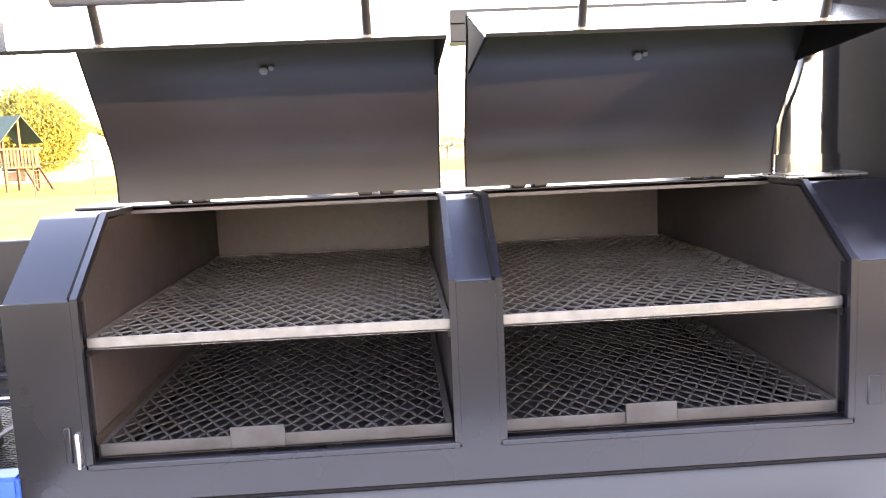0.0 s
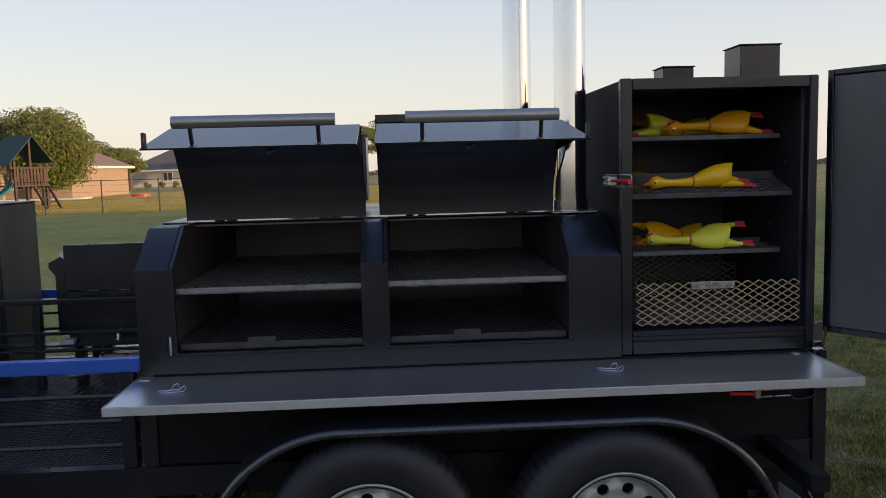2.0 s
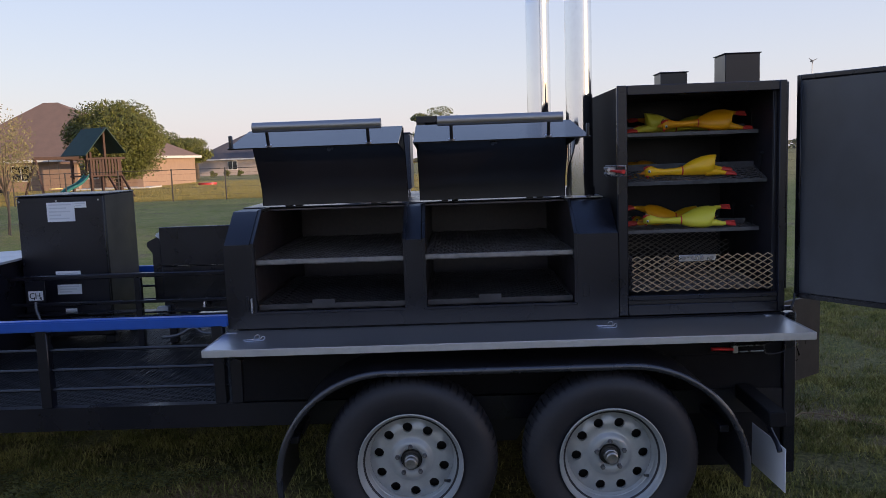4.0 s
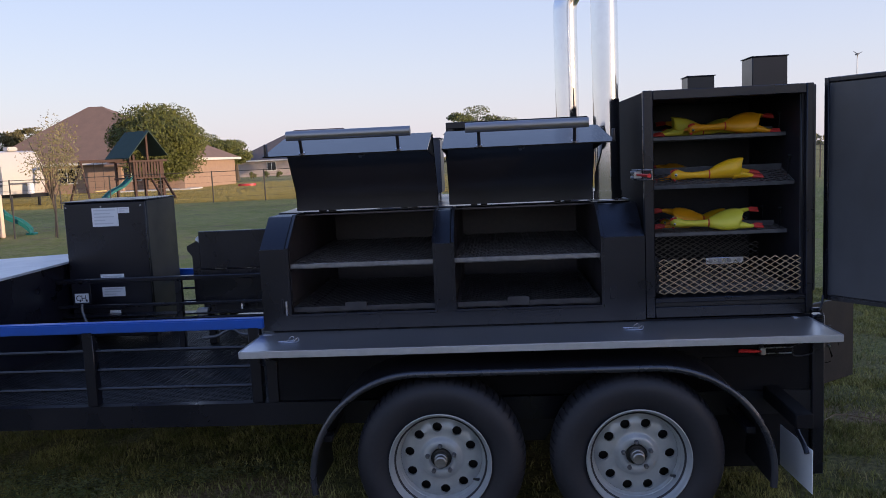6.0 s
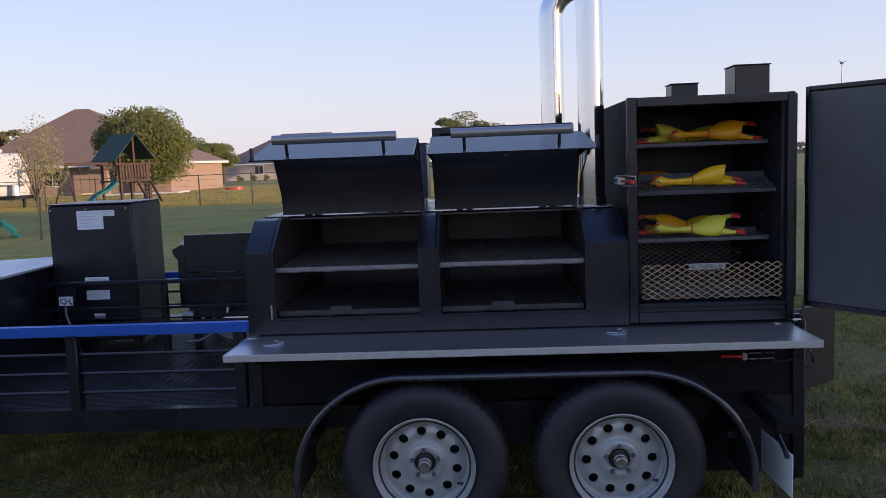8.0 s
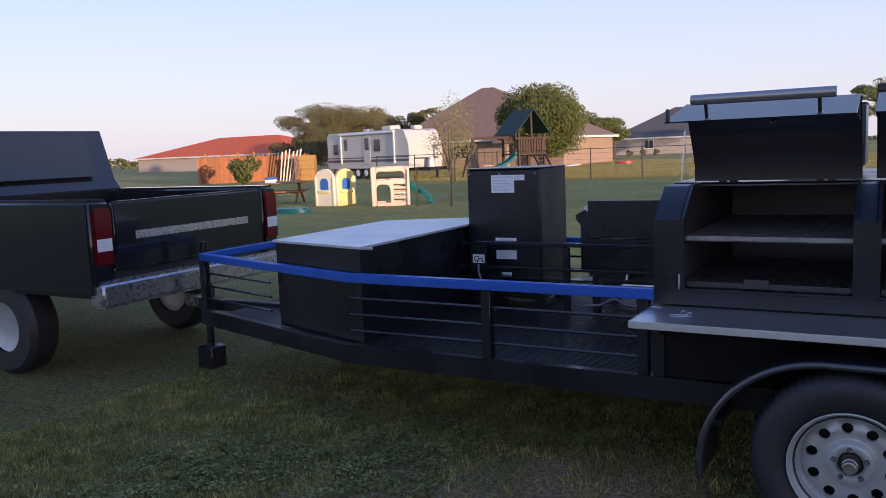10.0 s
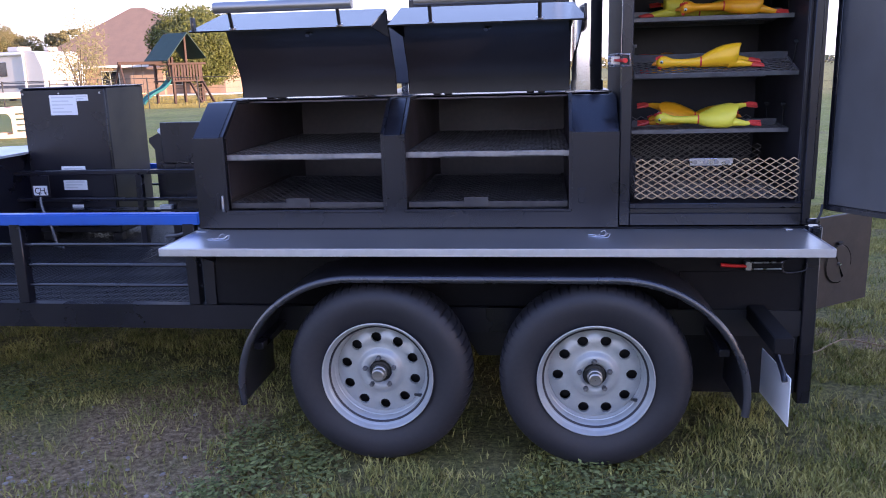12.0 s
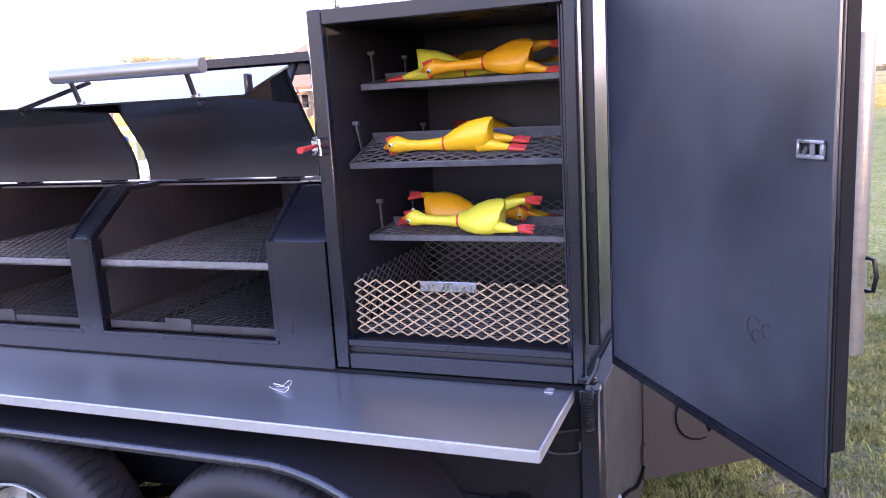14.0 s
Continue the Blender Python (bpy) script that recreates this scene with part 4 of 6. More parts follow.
    part("rivet", T([(1.252 + k * 0.042, by0 - 0.012, 1.101), (1.252 + k * 0.042, by0 - 0.017, 1.101)], 0.009, 10), "lip", hp)
part("back_grille_frame", B(OX0 + 0.05, OX1 - 0.03, CY1 - 0.036, CY1 - 0.031, 0.96, 0.966), "oven_dark", cabinet)
e4 = expanded(0.58, 0.22, 0.0455, 0.0255, 0.0040, 0.003)
mesh_part("back_grille", e4, "grate", cabinet, Matrix.Translation((1.05, CY1 - 0.06, 1.02)) @ rotx, "expanded-metal back grille")

# turning racks
WY, WZ, WR = 0.765, 1.466, 0.264
part("rotor_axle", T([(CX0 + 0.04, WY, WZ), (CX0 + 0.07, WY, WZ)], 0.03, 16), "black_flat", cabinet)
RACKS = []
RX0, RX1, RD = 1.012, 1.645, 0.19
rk_me = expanded(RX1 - RX0 - 0.01, RD - 0.01, 0.050, 0.030, 0.0050, 0.003)
for k in range(6):
    ang = radians(60 * k + 178)
    cy, cz = WY + WR * math.cos(ang), WZ + WR * math.sin(ang) - (0.012 if k == 0 else 0.03)
    swing = Matrix.Translation((0, cy, cz + 0.10)) @ Matrix.Rotation(radians((19, 3, -4, 2, -3, 5)[k]), 4, "X") @ Matrix.Translation((0, -cy, -cz - 0.10))
    t = bmesh.new()
    box(t, RX0, RX1, cy - RD / 2, cy - RD / 2 + 0.004, cz - 0.004, cz + 0.014, 0.001)
    box(t, RX0, RX1, cy + RD / 2 - 0.004, cy + RD / 2, cz - 0.004, cz + 0.03, 0.001)
    for x in (RX0, RX1 - 0.004):
        box(t, x, x + 0.004, cy - RD / 2 + 0.004, cy + RD / 2 - 0.004, cz - 0.004, cz + 0.014)
    t.transform(swing)
    rack = part("rotisserie_rack", t, "rack_lip", cabinet, "hanging steel rotisserie rack")
    mesh_part("rack_mesh", rk_me, "grate", rack, swing @ Matrix.Translation((RX0 + 0.005, cy - RD / 2 + 0.005, cz)))
    for x in (RX0 + 0.002, RX1 - 0.002):
        hg = bmesh.new()
        box(hg, x - 0.002, x + 0.002, cy - 0.006, cy + 0.006, cz - 0.002, cz + 0.105, 0.001)
        tube(hg, [(x - 0.010, cy, cz + 0.10), (x + 0.010, cy, cz + 0.10)], 0.007, 8)
        hg.transform(swing)
        part("hanger", hg, "rack_lip" if x < 1.3 else "black_flat", rack)
    RACKS.append((cy, cz + 0.006, swing))


# ---- rubber chickens ----
def chicken(at, turn, skin, label, lie="side", roll=0, bend=0.0, swing=Matrix.Identity(4)):
    """One rubber toy hen lying down: head at local x 0, feet towards x 0.45; one mesh with painted parts."""
    bm = bmesh.new()
    spread = lie == "back"
    # x, half width, bottom, top
    prof = [(0.000, 0.010, 0.014, 0.034), (0.006, 0.020, 0.006, 0.046), (0.020, 0.026, 0.001, 0.055), (0.038, 0.026, 0.001, 0.055), (0.054, 0.021, 0.004, 0.048), (0.072, 0.017, 0.006, 0.041),
            (0.105, 0.0155, 0.006, 0.038), (0.145, 0.016, 0.004, 0.039), (0.178, 0.018, 0.002, 0.043), (0.186, 0.0195, 0.001, 0.046), (0.193, 0.0195, 0.001, 0.047), (0.200, 0.022, 0.0, 0.052), (0.225, 0.033, 0.0, 0.068),
            (0.255, 0.043, 0.0, 0.082), (0.285, 0.049, 0.0, 0.093), (0.312, 0.050, 0.0, 0.098), (0.330, 0.047, 0.002, 0.101), (0.341, 0.038, 0.008, 0.102), (0.346, 0.020, 0.026, 0.100)]
    if spread:
        prof = [(x, w * (1.0 + 0.35 * (x > 0.195)), b, b + (t - b) * (0.86 if x > 0.2 else 1.0)) for x, w, b, t in prof]
    seg = 16
    rings = []
    for x, w, b0, t0 in prof:
        mid, h = (b0 + t0) / 2, (t0 - b0) / 2
        ring = []
        for k in range(seg):
            a = 2 * math.pi * k / seg
            up = math.sin(a)
            narrow = 1.0 - (0.22 * max(0.0, up) * max(0.0, (x - 0.24) / 0.11) if not spread else 0.0)
            ring.append(bm.verts.new((x + 0.010 * max(0.0, up) ** 3 * (x > 0.34), w * math.cos(a) * narrow + bend * (x - 0.19) ** 2, mid + h * up)))
        rings.append(ring)
    for i, (a, b) in enumerate(zip(rings, rings[1:])):
        for k in range(seg):
            f = bm.faces.new((a[k], a[(k + 1) % seg], b[(k + 1) % seg], b[k]))
            f.material_index = 1 if i == 9 else 0
    bm.faces.new(rings[0][::-1])
    bm.faces.new(rings[-1])

    def mark(idx, start):
        bm.faces.ensure_lookup_table()
        for f in bm.faces[start:]:
            f.material_index = idx
        return len(bm.faces)
    n0 = len(bm.faces)
    bd = lambda x: bend * (x - 0.19) ** 2
    for s_ in (-1, 1):
        y0, y1 = (0.034, 0.060) if spread else (0.020, 0.030)
        zl = [0.026, 0.022, 0.017, 0.014] if not spread else [0.040, 0.041, 0.041, 0.041]
        tube(bm, [(0.305, s_ * y0 + bd(0.305), zl[0]), (0.345, s_ * (y0 + y1) / 2 + bd(0.345), zl[1]), (0.385, s_ * y1 + bd(0.385), zl[2]), (0.402, s_ * y1 + bd(0.40), zl[3])], [0.026, 0.0185, 0.0115, 0.009], 10)
    n0 = mark(0, n0)
    for s_ in (-1, 1):
        y1 = s_ * (0.060 if spread else 0.030) + bd(0.42)
        for tdy in (-0.010, 0.0, 0.010):
            zf = 0.013 if not spread else 0.041
            tube(bm, [(0.398, y1, zf), (0.418, y1 + tdy * 0.8, zf), (0.452, y1 + tdy * 1.4, zf - 0.004)], [0.0095, 0.0085, 0.004], 7)
    # comb along the crown of the head, and wattles
    for k in range(4):
        tube(bm, [(0.002 + 0.008 * k, bd(0), 0.041 + 0.004 * min(k, 2)), (0.000 + 0.008 * k, bd(0), 0.052 + 0.003 * min(k, 2))], [0.0065, 0.0035], 7)
    for s_ in (-1, 1):
        tube(bm, [(0.010, s_ * 0.012 + bd(0), 0.010), (0.020, s_ * 0.020 + bd(0), 0.006)], [0.006, 0.007], 7)
    n0 = mark(1, n0)
    tube(bm, [(0.006, bd(0), 0.024), (-0.010, bd(0), 0.020), (-0.020, bd(0), 0.015)], [0.011, 0.008, 0.001], 8)
    n0 = mark(2, n0)
    for s_ in (-1, 1):
        bmesh.ops.create_uvsphere(bm, u_segments=8, v_segments=6, radius=0.0075, matrix=Matrix.Translation((0.020, s_ * 0.0225 + bd(0), 0.036)))
    n0 = mark(3, n0)
    for s_ in (-1, 1):
        bmesh.ops.create_uvsphere(bm, u_segments=6, v_segments=5, radius=0.0042, matrix=Matrix.Translation((0.018, s_ * 0.0285 + bd(0), 0.037)))
    n0 = mark(4, n0)
    ob = new("rubber_chicken", finish(bm, "rubber_chicken", [skin, "cred", "corange", "cwhite", "cblack"]))
    ob.matrix_basis = swing @ Matrix.Translation(at) @ Matrix.Rotation(radians(turn), 4, "Z") @ Matrix.Translation((0, 0, 0.058 if roll else 0.0)) @ Matrix.Rotation(radians(roll), 4, "X") @ Matrix.Translation((0, 0, -0.040 if roll else 0.0)) @ Matrix.Scale(0.93, 4)
    return tagged(ob, label, "toy", "rubber chickens on the racks")


LBL = {"y1": "yellow rubber toy chicken lying on a steel rack", "y2": "lemon-yellow rubber toy chicken lying on a steel rack", "y3": "orange-yellow rubber toy chicken lying on a steel rack"}
# rack, x of the head, turn (0: feet towards +x), across the rack, skin, how it lies, bend
for r, hx, turn, dy, skin, lie, bend in [
    (0, 1.105, 2, -0.005, "y1", "side", 0.0),
    (1, 1.115, -2, -0.050, "y2", "back", 0.3), (1, 1.475, 176, 0.055, "y3", "back", 0.0),
    (5, 1.205, 4, -0.045, "y3", "back", -0.3), (5, 1.475, 182, 0.060, "y2", "side", 0.0),
    (2, 1.12, 2, -0.03, "y1", "side", 0.0),
    (3, 1.52, 178, 0.02, "y3", "back", 0.0),
    (4, 1.14, 2, -0.045, "y2", "side", 0.3), (4, 1.55, 182, 0.045, "y3", "back", 0.0),
]:
    cy, cz, swing = RACKS[r]
    chicken((hx, cy + dy, cz - 0.002), turn, skin, LBL[skin], lie, 36 * math.cos(radians(turn)) if lie == "back" else 0, bend, swing)

# firebox body at the trailer's end
firebox = thing("firebox", "brown-black steel firebox closing the trailer's end", "firebox", at=(1.72, 1.2, 0.4))
part("end_wall", B(1.701, 1.7485, 0.405, 1.95, 0.150, 0.844, 0.004), "rust", firebox)
for zz in (0.30, 0.62):
    part("hinge_knuckle", T([(1.7570, 1.12, zz - 0.04), (1.7570, 1.12, zz + 0.04)], 0.010, 10), "rust", firebox)
part("draught_chain", T(bend_pts([(1.757, 1.235, 0.335), (1.759, 1.20, 0.300), (1.758, 1.13, 0.262), (1.757, 1.03, 0.250), (1.758, 0.90, 0.285), (1.757, 0.76, 0.345), (1.757, 0.60, 0.405)]), 0.006, 7), "void", firebox, "black hanging chain")
part("hook_bolt", T([(1.748, 1.24, 0.335), (1.758, 1.24, 0.335)], 0.008, 8), "zinc", firebox)
part("hook_bolt", T([(1.748, 0.598, 0.408), (1.758, 0.598, 0.408)], 0.008, 8), "zinc", firebox)
# rear firebox door, swung open, with two round draught dampers
FB = Matrix.Translation((1.752, 1.15, 0)) @ Matrix.Rotation(0.636, 4, "Z")
firedoor = thing("firebox_door", "open brown-black steel firebox door with two round dampers", "firebox door", at=(1.752, 1.15, 0.18))
fb = B(0, 0.848, 0, 0.02, 0.180, 0.680, 0.004)
fb.transform(FB)
part("door_plate", fb, "rust", firedoor)
for cxd in (0.234, 0.570):
    dr = bmesh.new()
    revolve(dr, [(0.104, -0.002), (0.101, -0.006), (0.030, -0.008), (0.001, -0.008)], (cxd, 0, 0.413), 32)
    dr.transform(FB)
    dm = part("damper", dr, "rust", firedoor, "round sliding draught damper")
    # a slit through the middle and two arc-shaped draught gaps at the rim
    for a0, b0, b1 in ((112, 100, 285), (292, 350, 430)):
        sl = bmesh.new()
        vs = [sl.verts.new((cxd, -0.0095, 0.413))]
        arcv = [sl.verts.new((cxd + 0.088 * math.cos(radians(a0 + k * 6)), -0.0095, 0.413 + 0.088 * math.sin(radians(a0 + k * 6)))) for k in range(3)]
        sl.faces.new([vs[0]] + arcv)
        ring = []
        for rr in (0.101, 0.106):
            ring += [sl.verts.new((cxd + rr * math.cos(radians(b0 + (b1 - b0) * k / 10)), -0.0098, 0.413 + rr * math.sin(radians(b0 + (b1 - b0) * k / 10)))) for k in range(11)]
        for k in range(10):
            sl.faces.new((ring[k], ring[k + 1], ring[11 + k + 1], ring[11 + k]))
        sl.transform(FB)
        part("damper_gap", sl, "void", dm)
    kb = T([(cxd, -0.006, 0.413), (cxd, -0.022, 0.413)], 0.009, 10)
    kb.transform(FB)
    part("damper_bolt", kb, "zinc", dm)
    tb = B(cxd - 0.024, cxd + 0.014, -0.02, -0.006, 0.520, 0.536, 0.002)
    tb.transform(FB)
    part("damper_tab", tb, "black", dm)

# ---- things on the front deck ----
warm = thing("warming_cabinet", "tall black steel holding cabinet with paper labels on the deck", "cabinet", at=(-2.33, 2.1, DECK))
WX0, WX1, WY0, WY1, WT = -2.516, -1.968, 1.70, 2.18, 1.436
part("body", B(WX0, WX1, WY0 + 0.02, WY1, DECK + 0.05, WT, 0.006), "black_flat", warm)
part("front_door", B(WX0 + 0.004, WX1 - 0.004, WY0, WY0 + 0.019, DECK + 0.09, WT - 0.006, 0.004), "black", warm)
part("top_edge", B(WX0 - 0.003, WX1 + 0.003, WY0 - 0.002, WY1 + 0.003, WT, WT + 0.008, 0.003), "black", warm)
for x in (WX0 + 0.04, WX1 - 0.04):
    for y in (WY0 + 0.06, WY1 - 0.06):
        part("foot", B(x - 0.03, x + 0.03, y - 0.03, y + 0.03, DECK - 0.004, DECK + 0.05, 0.005), "black_flat", warm)
for x in (WX0 + 0.02, (WX0 + WX1) / 2 - 0.02, WX1 - 0.03):
    part("screw", T([(x, WY0, WT - 0.03), (x, WY0 - 0.003, WT - 0.03)], 0.006, 8), "zinc", warm)


def label_sheet(parent, x0, x1, y, z0, z1, rows, label):
    s = part("paper_label", B(x0, x1, y - 0.003, y - 0.001, z0, z1), "paper", parent, label)
    n = len(rows)
    for i, (a, b) in enumerate(rows):
        z = z1 - (z1 - z0) * (i + 0.7) / (n + 0.6)
        part("print_bar", B(x0 + (x1 - x0) * a, x0 + (x1 - x0) * b, y - 0.0042, y - 0.0031, z - 0.004, z + 0.004), "ink", s)
    return s


label_sheet(warm, -2.324, -2.151, WY0, 1.277, 1.397, [(0.08, 0.9), (0.08, 0.7), (0.08, 0.85), (0.08, 0.5), (0.08, 0.8)], "white printed paper notice")
label_sheet(warm, -2.149, -2.075, WY0, 1.360, 1.397, [(0.1, 0.9), (0.1, 0.6)], "small white printed label")
label_sheet(warm, -2.304, -2.147, WY0, 0.934, 0.966, [(0.1, 0.9)], "white paper label")
label_sheet(warm, -2.301, -2.148, WY0, 0.819, 0.880, [(0.1, 0.9), (0.1, 0.8), (0.1, 0.6)], "white paper label")
label_sheet(warm, -2.262, -2.189, WY0, 0.693, 0.727, [(0.1, 0.9)], "small white label")

rackf = thing("burner_table", "low black steel burner table on the deck", "table", at=(-1.8, 1.6, DECK))
part("table_rail", B(-2.58, -0.87, 1.56, 1.60, 0.929, 0.956, 0.004), "black", rackf)
part("table_rail", B(-2.58, -0.87, 1.56, 1.59, 0.770, 0.788, 0.003), "black", rackf)
part("table_rail", B(-2.58, -0.87, 1.56, 1.59, 0.68, 0.694, 0.003), "black", rackf)
part("shelf_plate", B(-2.57, -0.87, 1.60, 1.69, 0.70, 0.71, 0.002), "black", rackf)
for x in (-2.56, -1.74, -0.9):
    part("leg", B(x - 0.02, x + 0.02, 1.562, 1.598, DECK - 0.004, 0.928, 0.003), "black", rackf)
part("sticker_plate", B(-2.43, -2.31, 1.560, 1.566, 0.789, 0.928, 0.001), "black", rackf)
st = part("sticker", B(-2.414, -2.324, 1.557, 1.5595, 0.808, 0.866), "paper", rackf, "small white sticker with black letters")
for txt, tx_ in (("C", -2.408), ("H", -2.374)):
    fc = bpy.data.curves.new("letter", "FONT")
    fc.body, fc.size, fc.extrude = txt, 0.052, 0.0004
    fo = bpy.data.objects.new("letter", fc)
    lm = bpy.data.meshes.new_from_object(fo)
    bpy.data.objects.remove(fo)
    mesh_part("letter", lm, "cblack", st, Matrix.Translation((tx_, 1.5562, 0.819)) @ Matrix.Rotation(radians(90), 4, "X"))
for bx_ in (-2.381, -2.340):
    part("print_bar", B(bx_, bx_ + 0.007, 1.5550, 1.5565, 0.812, 0.828), "cblack", st)
hose = thing("gas_hose", "pale gas hose hanging below the burner table", "hose", at=(-2.3, 1.5, 0.6))
part("hose", T(bend_pts([(-2.365, 1.545, 0.80), (-2.362, 1.535, 0.76), (-2.345, 1.525, 0.715), (-2.325, 1.52, 0.67), (-2.30, 1.52, 0.60), (-2.28, 1.52, DECK + 0.010), (-2.22, 1.48, DECK + 0.010)]), 0.009, 8), "bolt", hose)

fry = thing("deep_fryer", "black steel deep fryer with an open drain lip on the deck", "fryer", at=(-1.22, 1.95, DECK))
part("tank", B(-1.62, -0.87, 1.665, 2.15, 0.70, 0.98, 0.006), "black", fry)
part("raised_lid", B(-1.62, -0.87, 1.655, 1.685, 0.982, 1.224, 0.005), "black", fry)
part("drain_spout", P([(-1.621, 1.175), (-1.716, 1.128), (-1.716, 1.10), (-1.685, 1.06), (-1.685, 0.75), (-1.621, 0.75)], 1.70, 1.80, "y"), "black", fry)
part("drain_lip", P([(-1.605, 1.128), (-1.655, 1.168), (-1.648, 1.182), (-1.634, 1.191), (-1.618, 1.188), (-1.606, 1.172)], 1.688, 1.699, "y"), "white", fry, "white rounded drain lip")
for x in (-1.58, -0.94):
    for y in (1.70, 2.11):
        part("leg", B(x - 0.025, x + 0.025, y - 0.025, y + 0.025, DECK - 0.004, 0.70, 0.004), "black", fry)
part("control_box", B(-1.653, -1.582, 1.62, 1.664, 0.671, 0.733, 0.004), "boxtop", fry, "small pale control box")
vl = part("drain_valve", T([(-1.352, 1.664, 0.765), (-1.352, 1.62, 0.765), (-1.352, 1.615, 0.725)], 0.013, 10), "zinc", fry)
part("valve_lever", B(-1.372, -1.332, 1.606, 1.616, 0.764, 0.775, 0.002), "zinc", vl)
part("burner_bar", B(-1.50, -0.95, 1.72, 2.08, 0.60, 0.63, 0.004), "zinc", fry)
part("gas_line", T(bend_pts([(-1.62, 1.60, 0.545), (-1.52, 1.59, 0.56), (-1.43, 1.60, 0.60), (-1.36, 1.60, 0.565), (-1.24, 1.61, 0.56)]), 0.010, 8), "bolt", fry, "grey gas pipe")
# nose toolbox with a pale flat lid
tool = thing("toolbox", "black steel nose toolbox with a pale flat lid", "toolbox", at=(-3.0, 1.335, DECK))
TBH = lambda x: 1.032 + (x + 3.41) * 0.012
plan = [(-2.53, 0.405), (-2.53, 2.265), (-3.40, 1.985), (-3.40, 0.685)]
tbm = bmesh.new()
lo = [tbm.verts.new((x, y, DECK - 0.012)) for x, y in plan]
hi = [tbm.verts.new((x, y, TBH(x))) for x, y in plan]
tbm.faces.new(lo)
tbm.faces.new(hi)
for i in range(4):
    tbm.faces.new((lo[i], lo[(i + 1) % 4], hi[(i + 1) % 4], hi[i]))
part("box_body", tbm, "black", tool)
top = bmesh.new()
grow = [(-2.515, 0.385), (-2.515, 2.285), (-3.415, 2.00), (-3.415, 0.670)]
lo = [top.verts.new((x, y, TBH(x) + 0.002)) for x, y in grow]
hi = [top.verts.new((x, y, TBH(x) + 0.016)) for x, y in grow]
top.faces.new(lo)
top.faces.new(hi)
for i in range(4):
    top.faces.new((lo[i], lo[(i + 1) % 4], hi[(i + 1) % 4], hi[i]))
part("box_lid", top, "boxtop", tool, "pale metal lid")
part("lid_catch", B(-2.50, -2.42, 0.372, 0.383, 1.045, 1.062, 0.003), "zinc", tool)

# ---- the ground: one gently falling lawn ----
def gz(x, y):
    return -0.052 - 0.003 * max(0.0, y - 3.0)


def ground_material():
    m = bpy.data.materials.new("evening_lawn")
    m.use_nodes = True
    n, l = m.node_tree.nodes, m.node_tree.links
    b = n["Principled BSDF"]
    b.inputs["Roughness"].default_value = 0.95
    b.inputs["Specular IOR Level"].default_value = 0.15
    tc = n.new("ShaderNodeTexCoord")

    def noise_at(scale, detail=6, rough=0.6):
        t = n.new("ShaderNodeTexNoise")
        t.inputs["Scale"].default_value = scale
        t.inputs["Detail"].default_value = detail
        t.inputs["Roughness"].default_value = rough
        l.new(tc.outputs["Object"], t.inputs["Vector"])
        return t

    def ramp(src, stops):
        r = n.new("ShaderNodeValToRGB")
        e = r.color_ramp.elements
        e[0].position, e[0].color = stops[0][0], (*stops[0][1], 1)
        e[1].position, e[1].color = stops[-1][0], (*stops[-1][1], 1)
        for p, c in stops[1:-1]:
            q = e.new(p)
            q.color = (*c, 1)
        l.new(src, r.inputs[0])
        return r
    fine = noise_at(38, 6, 0.7)
    mid = noise_at(3.2, 5)
    big = noise_at(0.28, 4)
    grass = ramp(fine.outputs["Fac"], [(0.36, (0.032, 0.036, 0.009)), (0.5, (0.155, 0.160, 0.034)), (0.64, (0.31, 0.285, 0.075))])
    dry = ramp(fine.outputs["Fac"], [(0.34, (0.075, 0.064, 0.022)), (0.52, (0.235, 0.195, 0.072)), (0.66, (0.40, 0.325, 0.14))])
    soil = ramp(fine.outputs["Fac"], [(0.34, (0.070, 0.046, 0.025)), (0.5, (0.165, 0.112, 0.064)), (0.66, (0.30, 0.215, 0.13))])
    f1 = ramp(mid.outputs["Fac"], [(0.38, (0, 0, 0)), (0.62, (0.85, 0.85, 0.85))])
    mx1 = n.new("ShaderNodeMix")
    mx1.data_type = "RGBA"
    l.new(f1.outputs[0], mx1.inputs[0])
    l.new(grass.outputs[0], mx1.inputs[6])
    l.new(dry.outputs[0], mx1.inputs[7])
    f2 = ramp(noise_at(0.9, 5, 0.65).outputs["Fac"], [(0.57, (0, 0, 0)), (0.68, (0.85, 0.85, 0.85))])
    mx2 = n.new("ShaderNodeMix")
    mx2.data_type = "RGBA"
    l.new(f2.outputs[0], mx2.inputs[0])
    l.new(mx1.outputs[2], mx2.inputs[6])
    l.new(soil.outputs[0], mx2.inputs[7])
    # a worn, bare patch in front of the trailer
    spx = n.new("ShaderNodeSeparateXYZ")
    l.new(tc.outputs["Object"], spx.inputs[0])
    vx = n.new("ShaderNodeVectorMath")
    vx.operation = "DISTANCE"
    vx.inputs[1].default_value = (-1.12, -0.80, 0)
    sq = n.new("ShaderNodeVectorMath")
    sq.operation = "MULTIPLY"
    sq.inputs[1].default_value = (0.8, 1, 1)
    l.new(tc.outputs["Object"], sq.inputs[0])
    l.new(sq.outputs[0], vx.inputs[0])
    wob = n.new("ShaderNodeMath")
    wob.operation = "MULTIPLY_ADD"
    wob.inputs[1].default_value = 1.1
    l.new(mid.outputs["Fac"], wob.inputs[0])
    l.new(vx.outputs["Value"], wob.inputs[2])
    pat = n.new("ShaderNodeMapRange")
    pat.inputs["From Min"].default_value, pat.inputs["From Max"].default_value = 1.22, 1.75
    pat.inputs["To Min"].default_value, pat.inputs["To Max"].default_value = 0.85, 0.0
    l.new(wob.outputs[0], pat.inputs["Value"])
